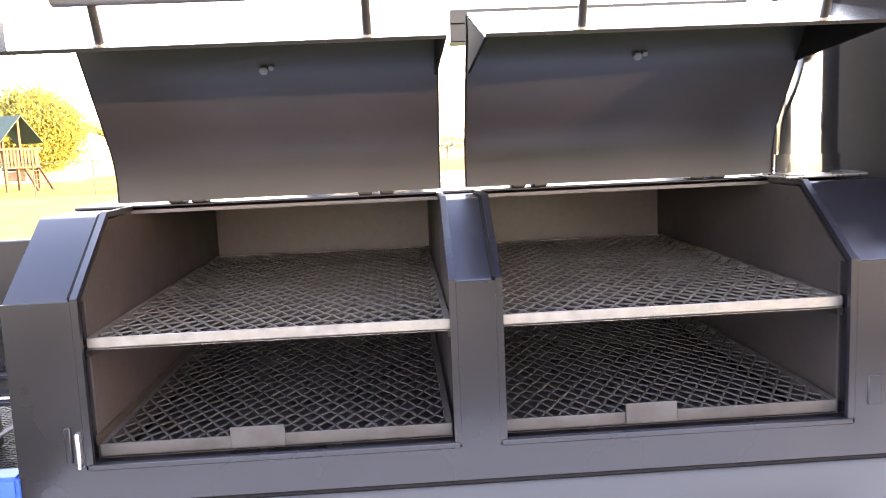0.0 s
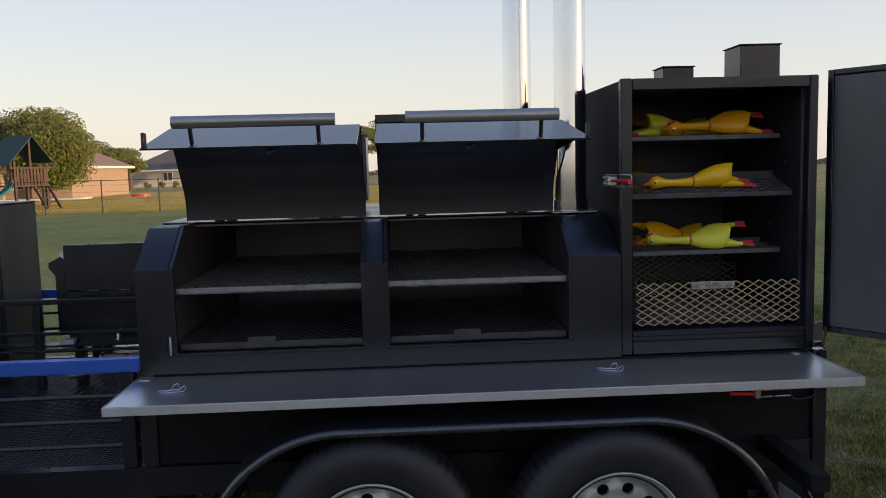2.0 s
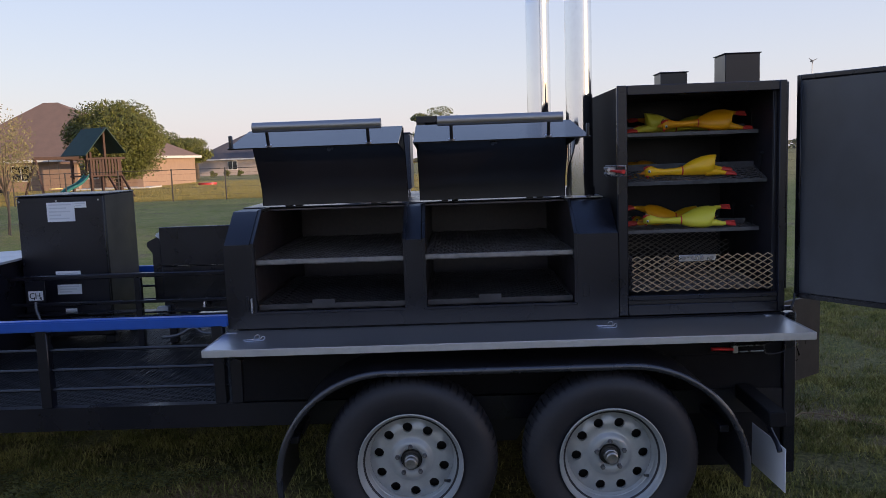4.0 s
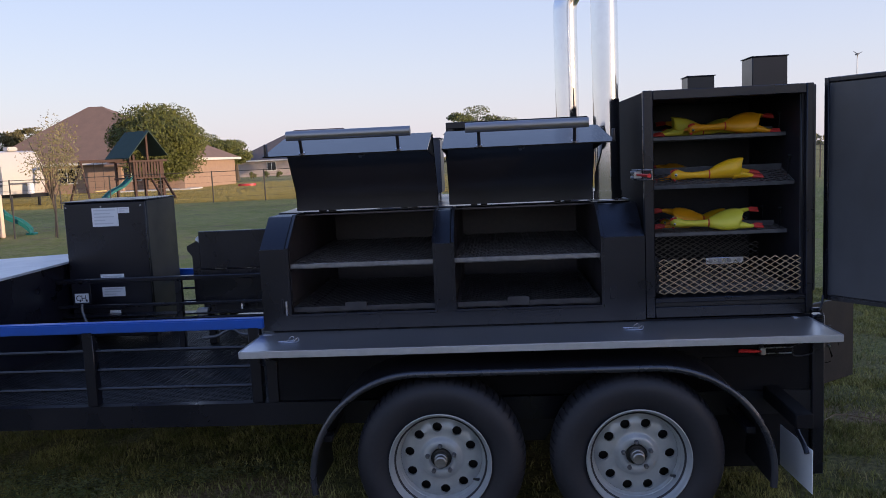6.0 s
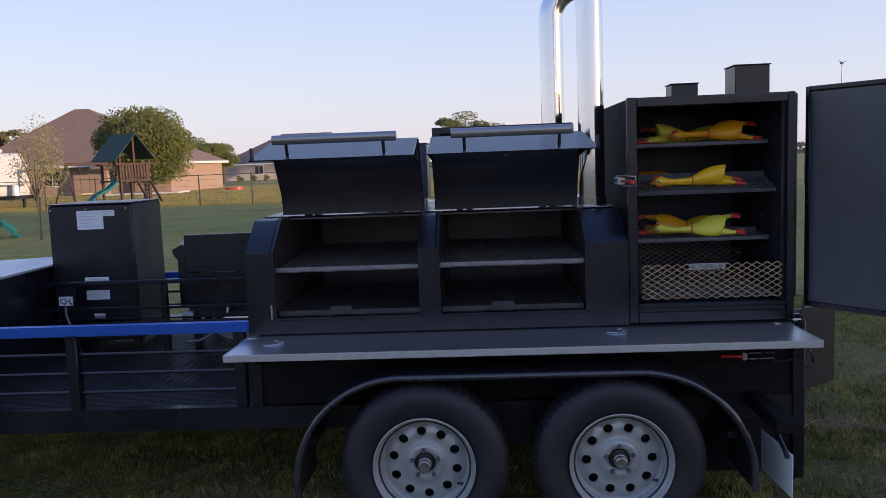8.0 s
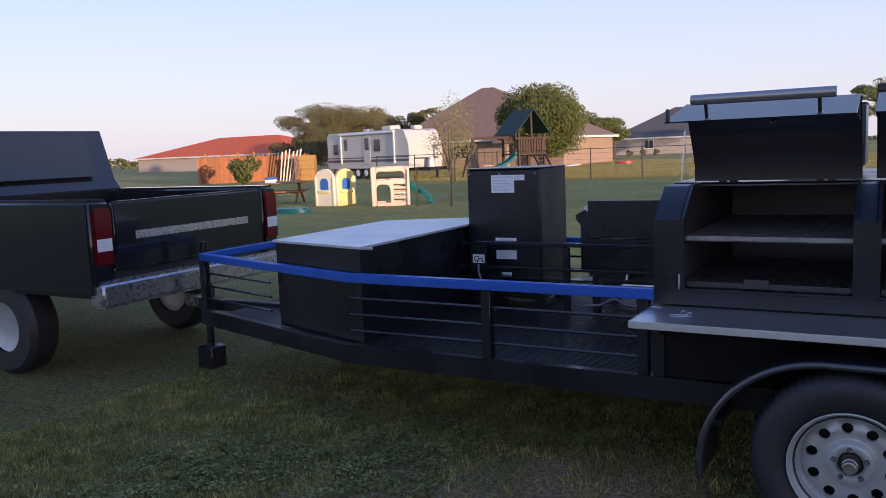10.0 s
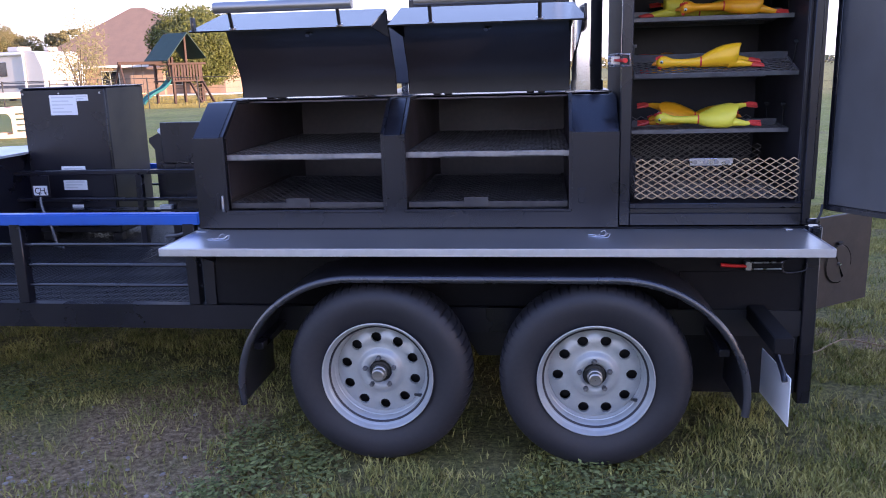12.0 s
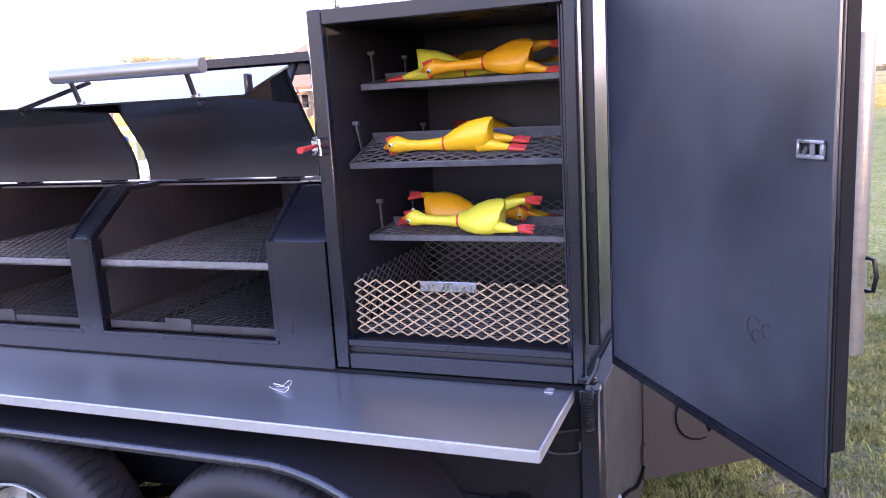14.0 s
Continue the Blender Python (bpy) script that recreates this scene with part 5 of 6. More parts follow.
    # small bare spots by the cord
    pat_out = pat.outputs[0]
    for cx_s, cy_s, r_s in ((2.48, 1.50, 0.22), (2.66, 1.02, 0.20), (2.25, 1.70, 0.14), (-1.05, 0.35, 0.50), (-0.62, -0.20, 0.30)):
        dv = n.new("ShaderNodeVectorMath")
        dv.operation = "DISTANCE"
        dv.inputs[1].default_value = (cx_s, cy_s, -0.055)
        l.new(tc.outputs["Object"], dv.inputs[0])
        dw = n.new("ShaderNodeMath")
        dw.operation = "MULTIPLY_ADD"
        dw.inputs[1].default_value = 0.35
        l.new(fine.outputs["Fac"], dw.inputs[0])
        l.new(dv.outputs["Value"], dw.inputs[2])
        dm_ = n.new("ShaderNodeMapRange")
        dm_.inputs["From Min"].default_value, dm_.inputs["From Max"].default_value = r_s + 0.05, r_s + 0.22
        dm_.inputs["To Min"].default_value, dm_.inputs["To Max"].default_value = 0.9, 0.0
        l.new(dw.outputs[0], dm_.inputs["Value"])
        mxs = n.new("ShaderNodeMath")
        mxs.operation = "MAXIMUM"
        l.new(pat_out, mxs.inputs[0])
        l.new(dm_.outputs[0], mxs.inputs[1])
        pat_out = mxs.outputs[0]
    mx3 = n.new("ShaderNodeMix")
    mx3.data_type = "RGBA"
    l.new(pat_out, mx3.inputs[0])
    l.new(mx2.outputs[2], mx3.inputs[6])
    l.new(soil.outputs[0], mx3.inputs[7])
    # near turf mixed darker: thatch, and shade between single blades put into colour
    near_dark = n.new("ShaderNodeMapRange")
    near_dark.inputs["From Min"].default_value, near_dark.inputs["From Max"].default_value = 3.0, 8.0
    near_dark.inputs["To Min"].default_value, near_dark.inputs["To Max"].default_value = 0.6, 0.0
    l.new(spx.outputs["Y"], near_dark.inputs["Value"])
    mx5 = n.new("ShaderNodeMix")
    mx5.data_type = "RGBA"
    l.new(near_dark.outputs[0], mx5.inputs[0])
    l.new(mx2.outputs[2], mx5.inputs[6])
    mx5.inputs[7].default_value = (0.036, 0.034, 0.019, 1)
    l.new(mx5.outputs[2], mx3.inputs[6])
    # unmown dry field beyond the yard fence, its sunlit yellow put into the colour
    fld = n.new("ShaderNodeMapRange")
    fld.inputs["From Min"].default_value, fld.inputs["From Max"].default_value = 34.2, 35.6
    fld.inputs["To Max"].default_value = 0.8
    l.new(spx.outputs["Y"], fld.inputs["Value"])
    mx4 = n.new("ShaderNodeMix")
    mx4.data_type = "RGBA"
    l.new(fld.outputs[0], mx4.inputs[0])
    l.new(mx3.outputs[2], mx4.inputs[6])
    l.new(dry.outputs[0], mx4.inputs[7])
    # large faint drift of yellower and greener turf
    hv = n.new("ShaderNodeHueSaturation")
    mr = n.new("ShaderNodeMapRange")
    mr.inputs["From Min"].default_value, mr.inputs["From Max"].default_value = 0.3, 0.7
    mr.inputs["To Min"].default_value, mr.inputs["To Max"].default_value = 1.15, 1.65
    l.new(big.outputs["Fac"], mr.inputs["Value"])
    l.new(mr.outputs[0], hv.inputs["Value"])
    l.new(mx4.outputs[2], hv.inputs["Color"])
    l.new(hv.outputs[0], b.inputs["Base Color"])
    bp = n.new("ShaderNodeBump")
    bp.inputs["Strength"].default_value = 0.7
    bp.inputs["Distance"].default_value = 0.03
    l.new(fine.outputs["Fac"], bp.inputs["Height"])
    l.new(bp.outputs[0], b.inputs["Normal"])
    return m


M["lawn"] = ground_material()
gx = sorted({*range(-600, 601, 60), *range(-60, 61, 6), *[i * 0.5 for i in range(-16, 17)]})
gy = sorted({*range(-300, 901, 60), *range(-30, 91, 6), *[i * 0.5 for i in range(-8, 17)]})
verts = []
for y in gy:
    for x in gx:
        near = max(0.0, 1 - math.hypot(x, y) / 9)
        verts.append((x, y, gz(x, y) - 0.006 + near * 0.012 * noise.noise(Vector((x * 0.9, y * 0.9, 0)))))
nx = len(gx)
faces = [(j * nx + i, j * nx + i + 1, (j + 1) * nx + i + 1, (j + 1) * nx + i) for j in range(len(gy) - 1) for i in range(nx - 1)]
gme = bpy.data.meshes.new("ground")
gme.from_pydata(verts, [], faces)
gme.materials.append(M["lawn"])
gme.polygons.foreach_set("use_smooth", [True] * len(gme.polygons))
ground = tagged(new("ground", gme), "mown patchy evening lawn with bare spots", "lawn", kind="structure")

M["blade"] = mat("grass_blade", (0.105, 0.118, 0.027), 0.75, vary=1.0, scale=3.5, bump_scale=14, color2=(0.370, 0.328, 0.105), spec=0.2, island=0.4)
M["straw"] = mat("dry_grass_blade", (0.36, 0.29, 0.14), 0.8, vary=0.9, scale=5, color2=(0.20, 0.155, 0.065), spec=0.2, island=0.4)


def blades(name, count, x0, x1, y0, y1, h0, h1, material, seed, clump, label):
    """Loose turf as many single bent blades."""
    rs = np.random.RandomState(seed)
    vs, fs = [], []
    cl = [(rs.uniform(x0, x1), rs.uniform(y0, y1)) for _ in range(clump)]
    for i in range(count):
        if rs.rand() < 0.62:
            c = cl[rs.randint(clump)]
            x, y = c[0] + rs.normal(0, 0.045), c[1] + rs.normal(0, 0.045)
        else:
            x, y = rs.uniform(x0, x1), rs.uniform(y0, y1)
        if noise.noise(Vector((x * 0.9, y * 0.9, 3.3))) > 0.12 and rs.rand() < 0.85:
            continue
        if noise.noise(Vector((x * 3.2, y * 3.2, 9.1))) > 0.22 and rs.rand() < 0.75:
            continue
        if min(math.hypot((x - 2.48) * 0.7, (y - 1.50) * 1.4), math.hypot(x - 2.66, y - 1.02)) + 0.12 * noise.noise(Vector((x * 6, y * 6, 2.0))) < 0.17 and rs.rand() < 0.85:
            continue
        if math.hypot((x + 1.0) * 0.8, y - 0.25) + 0.25 * noise.noise(Vector((x * 5, y * 5, 4.0))) < 0.48 and rs.rand() < 0.5:
            continue
        if math.hypot((x + 1.4) * 0.8, y + 0.8) + 0.35 * noise.noise(Vector((x * 3, y * 3, 1.0))) < 0.86 and rs.rand() < 0.62:
            continue
        a, h, w = rs.uniform(0, 6.283), rs.uniform(h0, h1), rs.uniform(0.0014, 0.0034)
        lean = rs.uniform(0.2, 1.1) * h
        b = rs.uniform(0, 6.283)
        dx, dy = math.cos(a) * w, math.sin(a) * w
        lx, ly = math.cos(b) * lean, math.sin(b) * lean
        k = len(vs)
        z = gz(x, y) - 0.008
        vs += [(x - dx, y - dy, z), (x + dx, y + dy, z), (x + dx * 0.8 + lx * 0.4, y + dy * 0.8 + ly * 0.4, z + h * 0.62), (x - dx * 0.8 + lx * 0.4, y - dy * 0.8 + ly * 0.4, z + h * 0.62), (x + lx, y + ly, z + h)]
        fs += [(k, k + 1, k + 2, k + 3), (k + 3, k + 2, k + 4)]
    me = bpy.data.meshes.new(name)
    me.from_pydata(vs, [], fs)
    me.materials.append(M[material])
    return tagged(new(name, me), label, "grass", kind="stuff")


blades("grass", 270000, -4.6, 4.4, -1.7, 3.0, 0.013, 0.046, "blade", 1, 4200, "short olive-green lawn grass")
blades("grass", 220000, 1.6, 6.0, -0.3, 6.0, 0.012, 0.042, "blade", 3, 3000, "short olive-green lawn grass")
blades("dry_grass", 34000, -4.6, 6.5, -1.7, 6.0, 0.010, 0.036, "straw", 2, 1200, "dry straw-coloured grass blades")
blades("dry_grass", 26000, 1.75, 5.0, -0.2, 4.0, 0.012, 0.040, "straw", 6, 900, "dry straw-coloured grass blades")
# taller dry field grass beyond the wire fence, catching the low sun
rs_f = np.random.RandomState(8)
NB = 150000
fy = 35.0 + 42 * rs_f.rand(NB) ** 1.5
fx = rs_f.uniform(-0.62, 0.30, NB) * (fy + 4)
fh, fw, fa = rs_f.uniform(0.03, 0.10, NB), rs_f.uniform(0.006, 0.016, NB), rs_f.uniform(0, 6.283, NB)
fz = -0.062 - 0.003 * (fy - 3.0)
tri = np.stack([np.stack([fx - np.cos(fa) * fw, fy - np.sin(fa) * fw, fz], 1), np.stack([fx + np.cos(fa) * fw, fy + np.sin(fa) * fw, fz], 1),
                np.stack([fx + rs_f.normal(0, 0.03, NB), fy + rs_f.normal(0, 0.03, NB), fz + fh], 1)], 1)
vs = tri.reshape(-1, 3).tolist()
fs = np.arange(NB * 3).reshape(-1, 3).tolist()
M["field"] = mat("dry_field_grass", (0.34, 0.27, 0.09), 0.85, vary=0.8, scale=0.4, color2=(0.26, 0.22, 0.07), spec=0.1)
fme_ = bpy.data.meshes.new("field_grass")
fme_.from_pydata(vs, [], fs)
fme_.materials.append(M["field"])
tagged(new("field_grass", fme_), "tall dry sunlit field grass beyond the fence", "grass", kind="stuff")
# low broad-leaved weeds among the grass
M["weed"] = mat("weed_leaf", (0.085, 0.108, 0.026), 0.7, vary=1.0, scale=5, bump_scale=30, color2=(0.20, 0.205, 0.075), spec=0.25, island=0.6)
rs_w = np.random.RandomState(21)
vs, fs = [], []
for c in range(2300):
    cx0, cy0 = rs_w.uniform(-3.6, 1.3), rs_w.uniform(-1.3, 0.9)
    if noise.noise(Vector((cx0 * 1.1, cy0 * 1.1, 7.7))) < 0.0:
        continue
    for i in range(rs_w.randint(10, 34)):
        x, y, a = cx0 + rs_w.normal(0, 0.035), cy0 + rs_w.normal(0, 0.035), rs_w.uniform(0, 6.283)
        z, s_, k = gz(x, y) + rs_w.uniform(0.004, 0.045), rs_w.uniform(0.006, 0.016), len(vs)
        dx, dy, up = math.cos(a) * s_, math.sin(a) * s_, rs_w.uniform(-0.4, 0.8) * s_
        vs += [(x - dx, y - dy, z), (x + dy * 0.6, y - dx * 0.6, z + up * 0.6), (x + dx, y + dy, z + up), (x - dy * 0.6, y + dx * 0.6, z + up * 0.6)]
        fs.append((k, k + 1, k + 2, k + 3))
wme = bpy.data.meshes.new("weeds")
wme.from_pydata(vs, [], fs)
wme.materials.append(M["weed"])
tagged(new("weeds", wme), "low pale-green broad-leaved weeds in the lawn", "weeds", kind="stuff")
# bits of gravel in the bare soil
gb = bmesh.new()
rsg = random.Random(5)
for _ in range(620):
    x, y = rsg.gauss(-1.4, 0.6), rsg.gauss(-0.6, 0.35)
    r = 0.004 + 0.013 * rsg.random() ** 4
    bmesh.ops.create_icosphere(gb, subdivisions=1, radius=r, matrix=Matrix.Translation((x, y, gz(x, y))) @ Matrix.Rotation(rsg.uniform(0, 6), 4, "Z") @ Matrix.Diagonal((1, rsg.uniform(0.6, 1), 0.5, 1)))
M["gravel"] = mat("pale_gravel", (0.30, 0.255, 0.22), 0.85, vary=0.8, scale=30, color2=(0.18, 0.145, 0.12))
tagged(new("gravel", finish(gb, "gravel", "gravel")), "loose pale gravel in the bare soil", "gravel", kind="stuff")
cord = thing("extension_cord", "thin orange extension cord lying across the grass", "cord", at=(2.2, 1.4, 0))
CORD = [(1.60, 1.22), (1.78, 1.26), (1.94, 1.31), (2.085, 1.35), (2.22, 1.49), (2.32, 1.56), (2.48, 1.46), (2.65, 1.31), (2.80, 1.30), (3.2, 1.42), (3.9, 1.36), (4.8, 1.7)]
part("cable", T(bend_pts([(x, y, gz(x, y) + 0.012) for x, y in CORD]), 0.0036, 8), "cord", cord)

# ---- the yard behind and the houses ----
def tree(name, at, trunk_h, trunk_r, crown, leaves, size, material, seed, label, limbs=7, lumps=9, shape=1.0, ragged=False):
    """A tapered trunk with limbs and a crown of many small leaf clumps with gaps."""
    t = thing(name, label, "tree", at=at)
    rs = random.Random(seed)
    bm = bmesh.new()
    x, y, z = at
    cx, cy, cz, rx, rz = x, y, z + crown[0], crown[1], crown[2]
    tube(bm, [(x, y, z - 0.1), (x + 0.05, y, z + trunk_h * 0.5), (x, y, z + trunk_h), (cx, cy, cz)], [trunk_r * 1.3, trunk_r, trunk_r * 0.8, trunk_r * 0.35], 9)
    for k in range(limbs):
        a, e = 6.283 * k / limbs + rs.uniform(-0.3, 0.3), rs.uniform(0.1, 0.9)
        s = Vector((x, y, z + trunk_h * rs.uniform(0.75, 1.1)))
        q = Vector((cx + rx * 0.75 * math.cos(a) * math.cos(e), cy + rx * 0.75 * math.sin(a) * math.cos(e), cz + rz * 0.7 * math.sin(e) * rs.choice((1, 1, -0.4))))
        mid = (s + q) / 2 + Vector((0, 0, 0.15 * rz))
        part("limb", T([s, mid, q], [trunk_r * 0.45, trunk_r * 0.28, trunk_r * 0.08], 6), "bark", t)
    part("trunk", bm, "bark", t)
    vs, fs = [], []
    cores = []
    for _ in range(lumps):
        d = Vector((rs.gauss(0, 1), rs.gauss(0, 1), rs.gauss(0, 1))).normalized()
        k = rs.uniform(0.35, 0.95) if ragged else rs.uniform(0.35, 0.72)
        cores.append((Vector((d.x * rx * k, d.y * rx * k, d.z * rz * k * shape)), rs.uniform(0.14, 0.34) if ragged else rs.uniform(0.35, 0.6)))
    for i in range(leaves):
        c, rr = cores[rs.randrange(lumps)]
        d = Vector((rs.gauss(0, 1), rs.gauss(0, 1), rs.gauss(0, 1))).normalized() * (rs.random() ** 0.35)
        p = Vector((cx + c.x + d.x * rx * rr, cy + c.y + d.y * rx * rr, cz + c.z + d.z * rz * rr))
        u = Vector((rs.gauss(0, 1), rs.gauss(0, 1), rs.gauss(0, 1))).normalized()
        w = u.orthogonal().normalized()
        s = size * rs.uniform(0.5, 1.3)
        k = len(vs)
        vs += [tuple(p - u * s), tuple(p + w * s * 0.45 + u.cross(w) * s * 0.12), tuple(p + u * s), tuple(p - w * s * 0.45 + u.cross(w) * s * 0.12)]
        fs.append((k, k + 1, k + 2, k + 3))
    me = bpy.data.meshes.new("crown")
    me.from_pydata(vs, [], fs)
    me.materials.append(M[material])
    mesh_part("crown", me, material, t)
    return t


def hip_house(name, label, x0, x1, y0, y1, z, eave, ridge, wallm, roofm, windows=(), over=0.5, door=None, ridge_x=None):
    h = thing(name, label, "house", at=((x0 + x1) / 2, (y0 + y1) / 2, z))
    part("wall", B(x0, x1, y0, y1, z - 0.3, z + eave, 0.02), wallm, h)
    r = bmesh.new()
    a, b, c, d = x0 - over, x1 + over, y0 - over, y1 + over
    ym = (c + d) / 2
    run = min((d - c) / 2, (b - a) / 2 - 0.5)
    rx0, rx1 = ridge_x or (a + run, b - run)
    base = [r.verts.new(v) for v in ((a, c, z + eave), (b, c, z + eave), (b, d, z + eave), (a, d, z + eave))]
    ri = [r.verts.new((rx0, ym, z + ridge)), r.verts.new((rx1, ym, z + ridge))]
    r.faces.new((base[0], base[1], ri[1], ri[0]))
    r.faces.new((base[1], base[2], ri[1]))
    r.faces.new((base[2], base[3], ri[0], ri[1]))
    r.faces.new((base[3], base[0], ri[0]))
    r.faces.new(base[::-1])
    part("roof", r, roofm, h, smooth=False)
    part("fascia", B(a, b, c - 0.03, c, z + eave - 0.18, z + eave + 0.03), "trimwhite", h)
    part("fascia", B(b, b + 0.03, c, d, z + eave - 0.18, z + eave + 0.03), "trimwhite", h)
    for wx, ww, wz0, wz1 in windows:
        wd = part("window", B(wx, wx + ww, y0 - 0.06, y0 - 0.005, z + wz0, z + wz1, 0.01), "trimwhite", h)
        n = 2 if ww > 1.0 else 1
        for k in range(n):
            pw = (ww - 0.08 * (n + 1)) / n
            part("pane", B(wx + 0.08 + k * (pw + 0.08), wx + 0.08 + k * (pw + 0.08) + pw, y0 - 0.07, y0 - 0.061, z + wz0 + 0.08, z + wz1 - 0.08), "glass", wd)
    if door:
        part("door", B(door[0], door[0] + door[1], y0 - 0.05, y0 - 0.005, z, z + 2.1, 0.01), "wood", h)
    return h


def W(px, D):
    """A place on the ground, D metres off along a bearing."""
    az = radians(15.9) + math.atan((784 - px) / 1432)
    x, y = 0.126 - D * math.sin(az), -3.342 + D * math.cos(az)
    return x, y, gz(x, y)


def placed(bm, at, turn=0.0):
    bm.transform(Matrix.Translation(at) @ Matrix.Rotation(radians(turn), 4, "Z"))
    return bm


# pickup truck
truck = thing("pickup_truck", "dark pickup truck parked ahead of the trailer", "truck", at=(-7.5, 1.35, 0))
TR, TY0, TY1 = -4.82, 0.36, 2.33
part("tailgate", B(TR - 0.06, TR, TY0 + 0.20, TY1 - 0.20, 0.80, 1.31, 0.02, 3), "truck", truck)
tl = part("tailgate_letters", B(TR + 0.0005, TR + 0.004, 0.75, 1.94, 1.02, 1.08, 0.001), "zinc", truck, "raised silver letter strip")
for y0, y1 in ((TY0, TY0 + 0.20), (TY1 - 0.20, TY1)):
    part("bed_side", B(TR - 2.0, TR - 0.002, y0, y1, 0.62, 1.33, 0.03, 3), "truck", truck)
    lm = part("tail_lamp", B(TR - 0.03, TR + 0.012, y0 + 0.03, y1 - 0.012, 0.86, 1.27, 0.012, 2), "truck_red", truck, "deep red tail lamp")
    part("reverse_lens", B(TR + 0.0122, TR + 0.016, y0 + 0.045, y1 - 0.03, 0.96, 1.05, 0.001), "clear", lm, "clear reversing lens")
part("rear_bumper", B(TR - 0.10, TR + 0.06, TY0 + 0.02, TY1 - 0.02, 0.55, 0.74, 0.03, 3), "zinc", truck, "chromed rear bumper")
part("bed_floor", B(TR - 2.0, TR - 0.06, TY0 + 0.2, TY1 - 0.2, 0.70, 0.80), "black_flat", truck)
part("cab_body", P([(-10.4, 0.55), (-6.9, 0.55), (-6.9, 1.33), (-6.98, 1.42), (-7.15, 1.92), (-8.6, 1.93), (-9.1, 1.45), (-10.35, 1.30)], TY0 + 0.02, TY1 - 0.02, "y"), "truck", truck)
part("rear_glass", P([(-6.955, 1.46), (-6.945, 1.46), (-7.105, 1.86), (-7.115, 1.86)], TY0 + 0.25, TY1 - 0.25, "y"), "glass", truck)
part("side_window", P([(-7.15, 1.45), (-7.25, 1.84), (-8.5, 1.84), (-8.85, 1.45)], TY1 - 0.022, TY1 - 0.012, "y"), "glass", truck)
part("side_window", P([(-7.15, 1.45), (-7.25, 1.84), (-8.5, 1.84), (-8.85, 1.45)], TY0 + 0.012, TY0 + 0.022, "y"), "glass", truck)
for x in (-6.0, -9.5):
    for y in (TY0 + 0.02, TY1 - 0.27):
        wb = bmesh.new()
        revolve(wb, [(0.20, 0.0), (0.34, 0.0), (0.38, 0.04), (0.385, 0.125), (0.38, 0.21), (0.34, 0.25), (0.20, 0.25)], (x, y, 0.334), 36)
        w_ = part("wheel", wb, "tyre", truck)
        rb = bmesh.new()
        revolve(rb, [(0.20, 0.02), (0.15, 0.05), (0.001, 0.04)], (x, y, 0.334), 24)
        revolve(rb, [(0.20, 0.23), (0.15, 0.20), (0.001, 0.21)], (x, y, 0.334), 24)
        part("rim", rb, "rim", w_)

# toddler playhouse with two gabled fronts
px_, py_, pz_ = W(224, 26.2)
ph = thing("toy_playhouse", "cream and yellow plastic toddler playhouse on the lawn", "playhouse", at=(px_, py_, pz_))


def gable(w, h, peak, window_mat, m, wallm, parent):
    bm = bmesh.new()
    prof = [(-w / 2, 0), (w / 2, 0), (w / 2, h)] + [(w / 2 * math.cos(radians(a)), h + (peak - h) * math.sin(radians(a))) for a in range(20, 161, 20)] + [(-w / 2, h)]
    prism(bm, prof, -0.04, 0.04, "y")
    p = placed(bm, (0, 0, 0))
    p.transform(m)
    wl = part("wall", p, wallm, parent)
    a = bmesh.new()
    prism(a, [(-0.15, 0.50), (0.15, 0.50), (0.15, 0.75), (0.08, 0.84), (-0.08, 0.84), (-0.15, 0.75)], -0.052, -0.0405, "y")
    a.transform(m)
    part("arched_window", a, window_mat, wl, "bright blue arched shutter")
    s = B(-0.22, 0.22, -0.10, -0.041, 0.40, 0.46, 0.01)
    s.transform(m)
    part("window_shelf", s, "plastic_yellow", wl)
    for x in (-w / 2 - 0.02, w / 2 - 0.06):
        e = B(x, x + 0.08, -0.07, 0.07, 0, h + 0.05, 0.02)
        e.transform(m)
        part("corner_post", e, "plastic_cream", wl)


HC, HS = Vector((px_, py_, pz_)), 1.06
for ang_, side_, back_, wm_ in ((0, -1, 0, "plastic_cream"), (74, 1, 0, "plastic_yellow"), (0, -1, 1, "plastic_cream"), (74, 1, 1, "plastic_cream")):
    along = Vector((math.cos(radians(ang_)), math.sin(radians(ang_)), 0)) * side_
    other = Vector((math.cos(radians(74 - ang_)), math.sin(radians(74 - ang_)), 0)) * -side_
    mid_ = HC + along * 0.40 + other * (0.78 * back_)
    gable(0.70, 0.84, 1.12, "plastic_blue", Matrix.Translation(mid_) @ Matrix.Rotation(radians(ang_), 4, "Z") @ Matrix.Scale(HS, 4), wm_, ph)

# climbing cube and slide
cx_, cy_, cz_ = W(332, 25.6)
cube = thing("climbing_cube", "tan plastic toddler climbing cube with cut-out holes", "climber", at=(cx_, cy_, cz_))
Rc = Matrix.Translation((cx_, cy_, cz_)) @ Matrix.Rotation(radians(34), 4, "Z") @ Matrix.Scale(0.93, 4)


def panel(m, parent):
    """A moulded panel: a wide arched window, an arched crawl hole and a ladder of four slots."""
    bm = bmesh.new()
    s, t = 0.64, 0.055
    box(bm, -s, -s + 0.17, -t, t, 0, 1.30, 0.03)
    box(bm, s - 0.15, s, -t, t, 0, 1.30, 0.03)
    box(bm, -s + 0.17, s - 0.15, -t + 0.002, t - 0.002, 1.14, 1.30, 0.03)
    box(bm, -s + 0.17, s - 0.15, -t + 0.002, t - 0.002, 0.72, 0.88, 0.02)
    box(bm, -s + 0.17, s - 0.15, -t + 0.002, t - 0.002, 0.0, 0.12, 0.02)
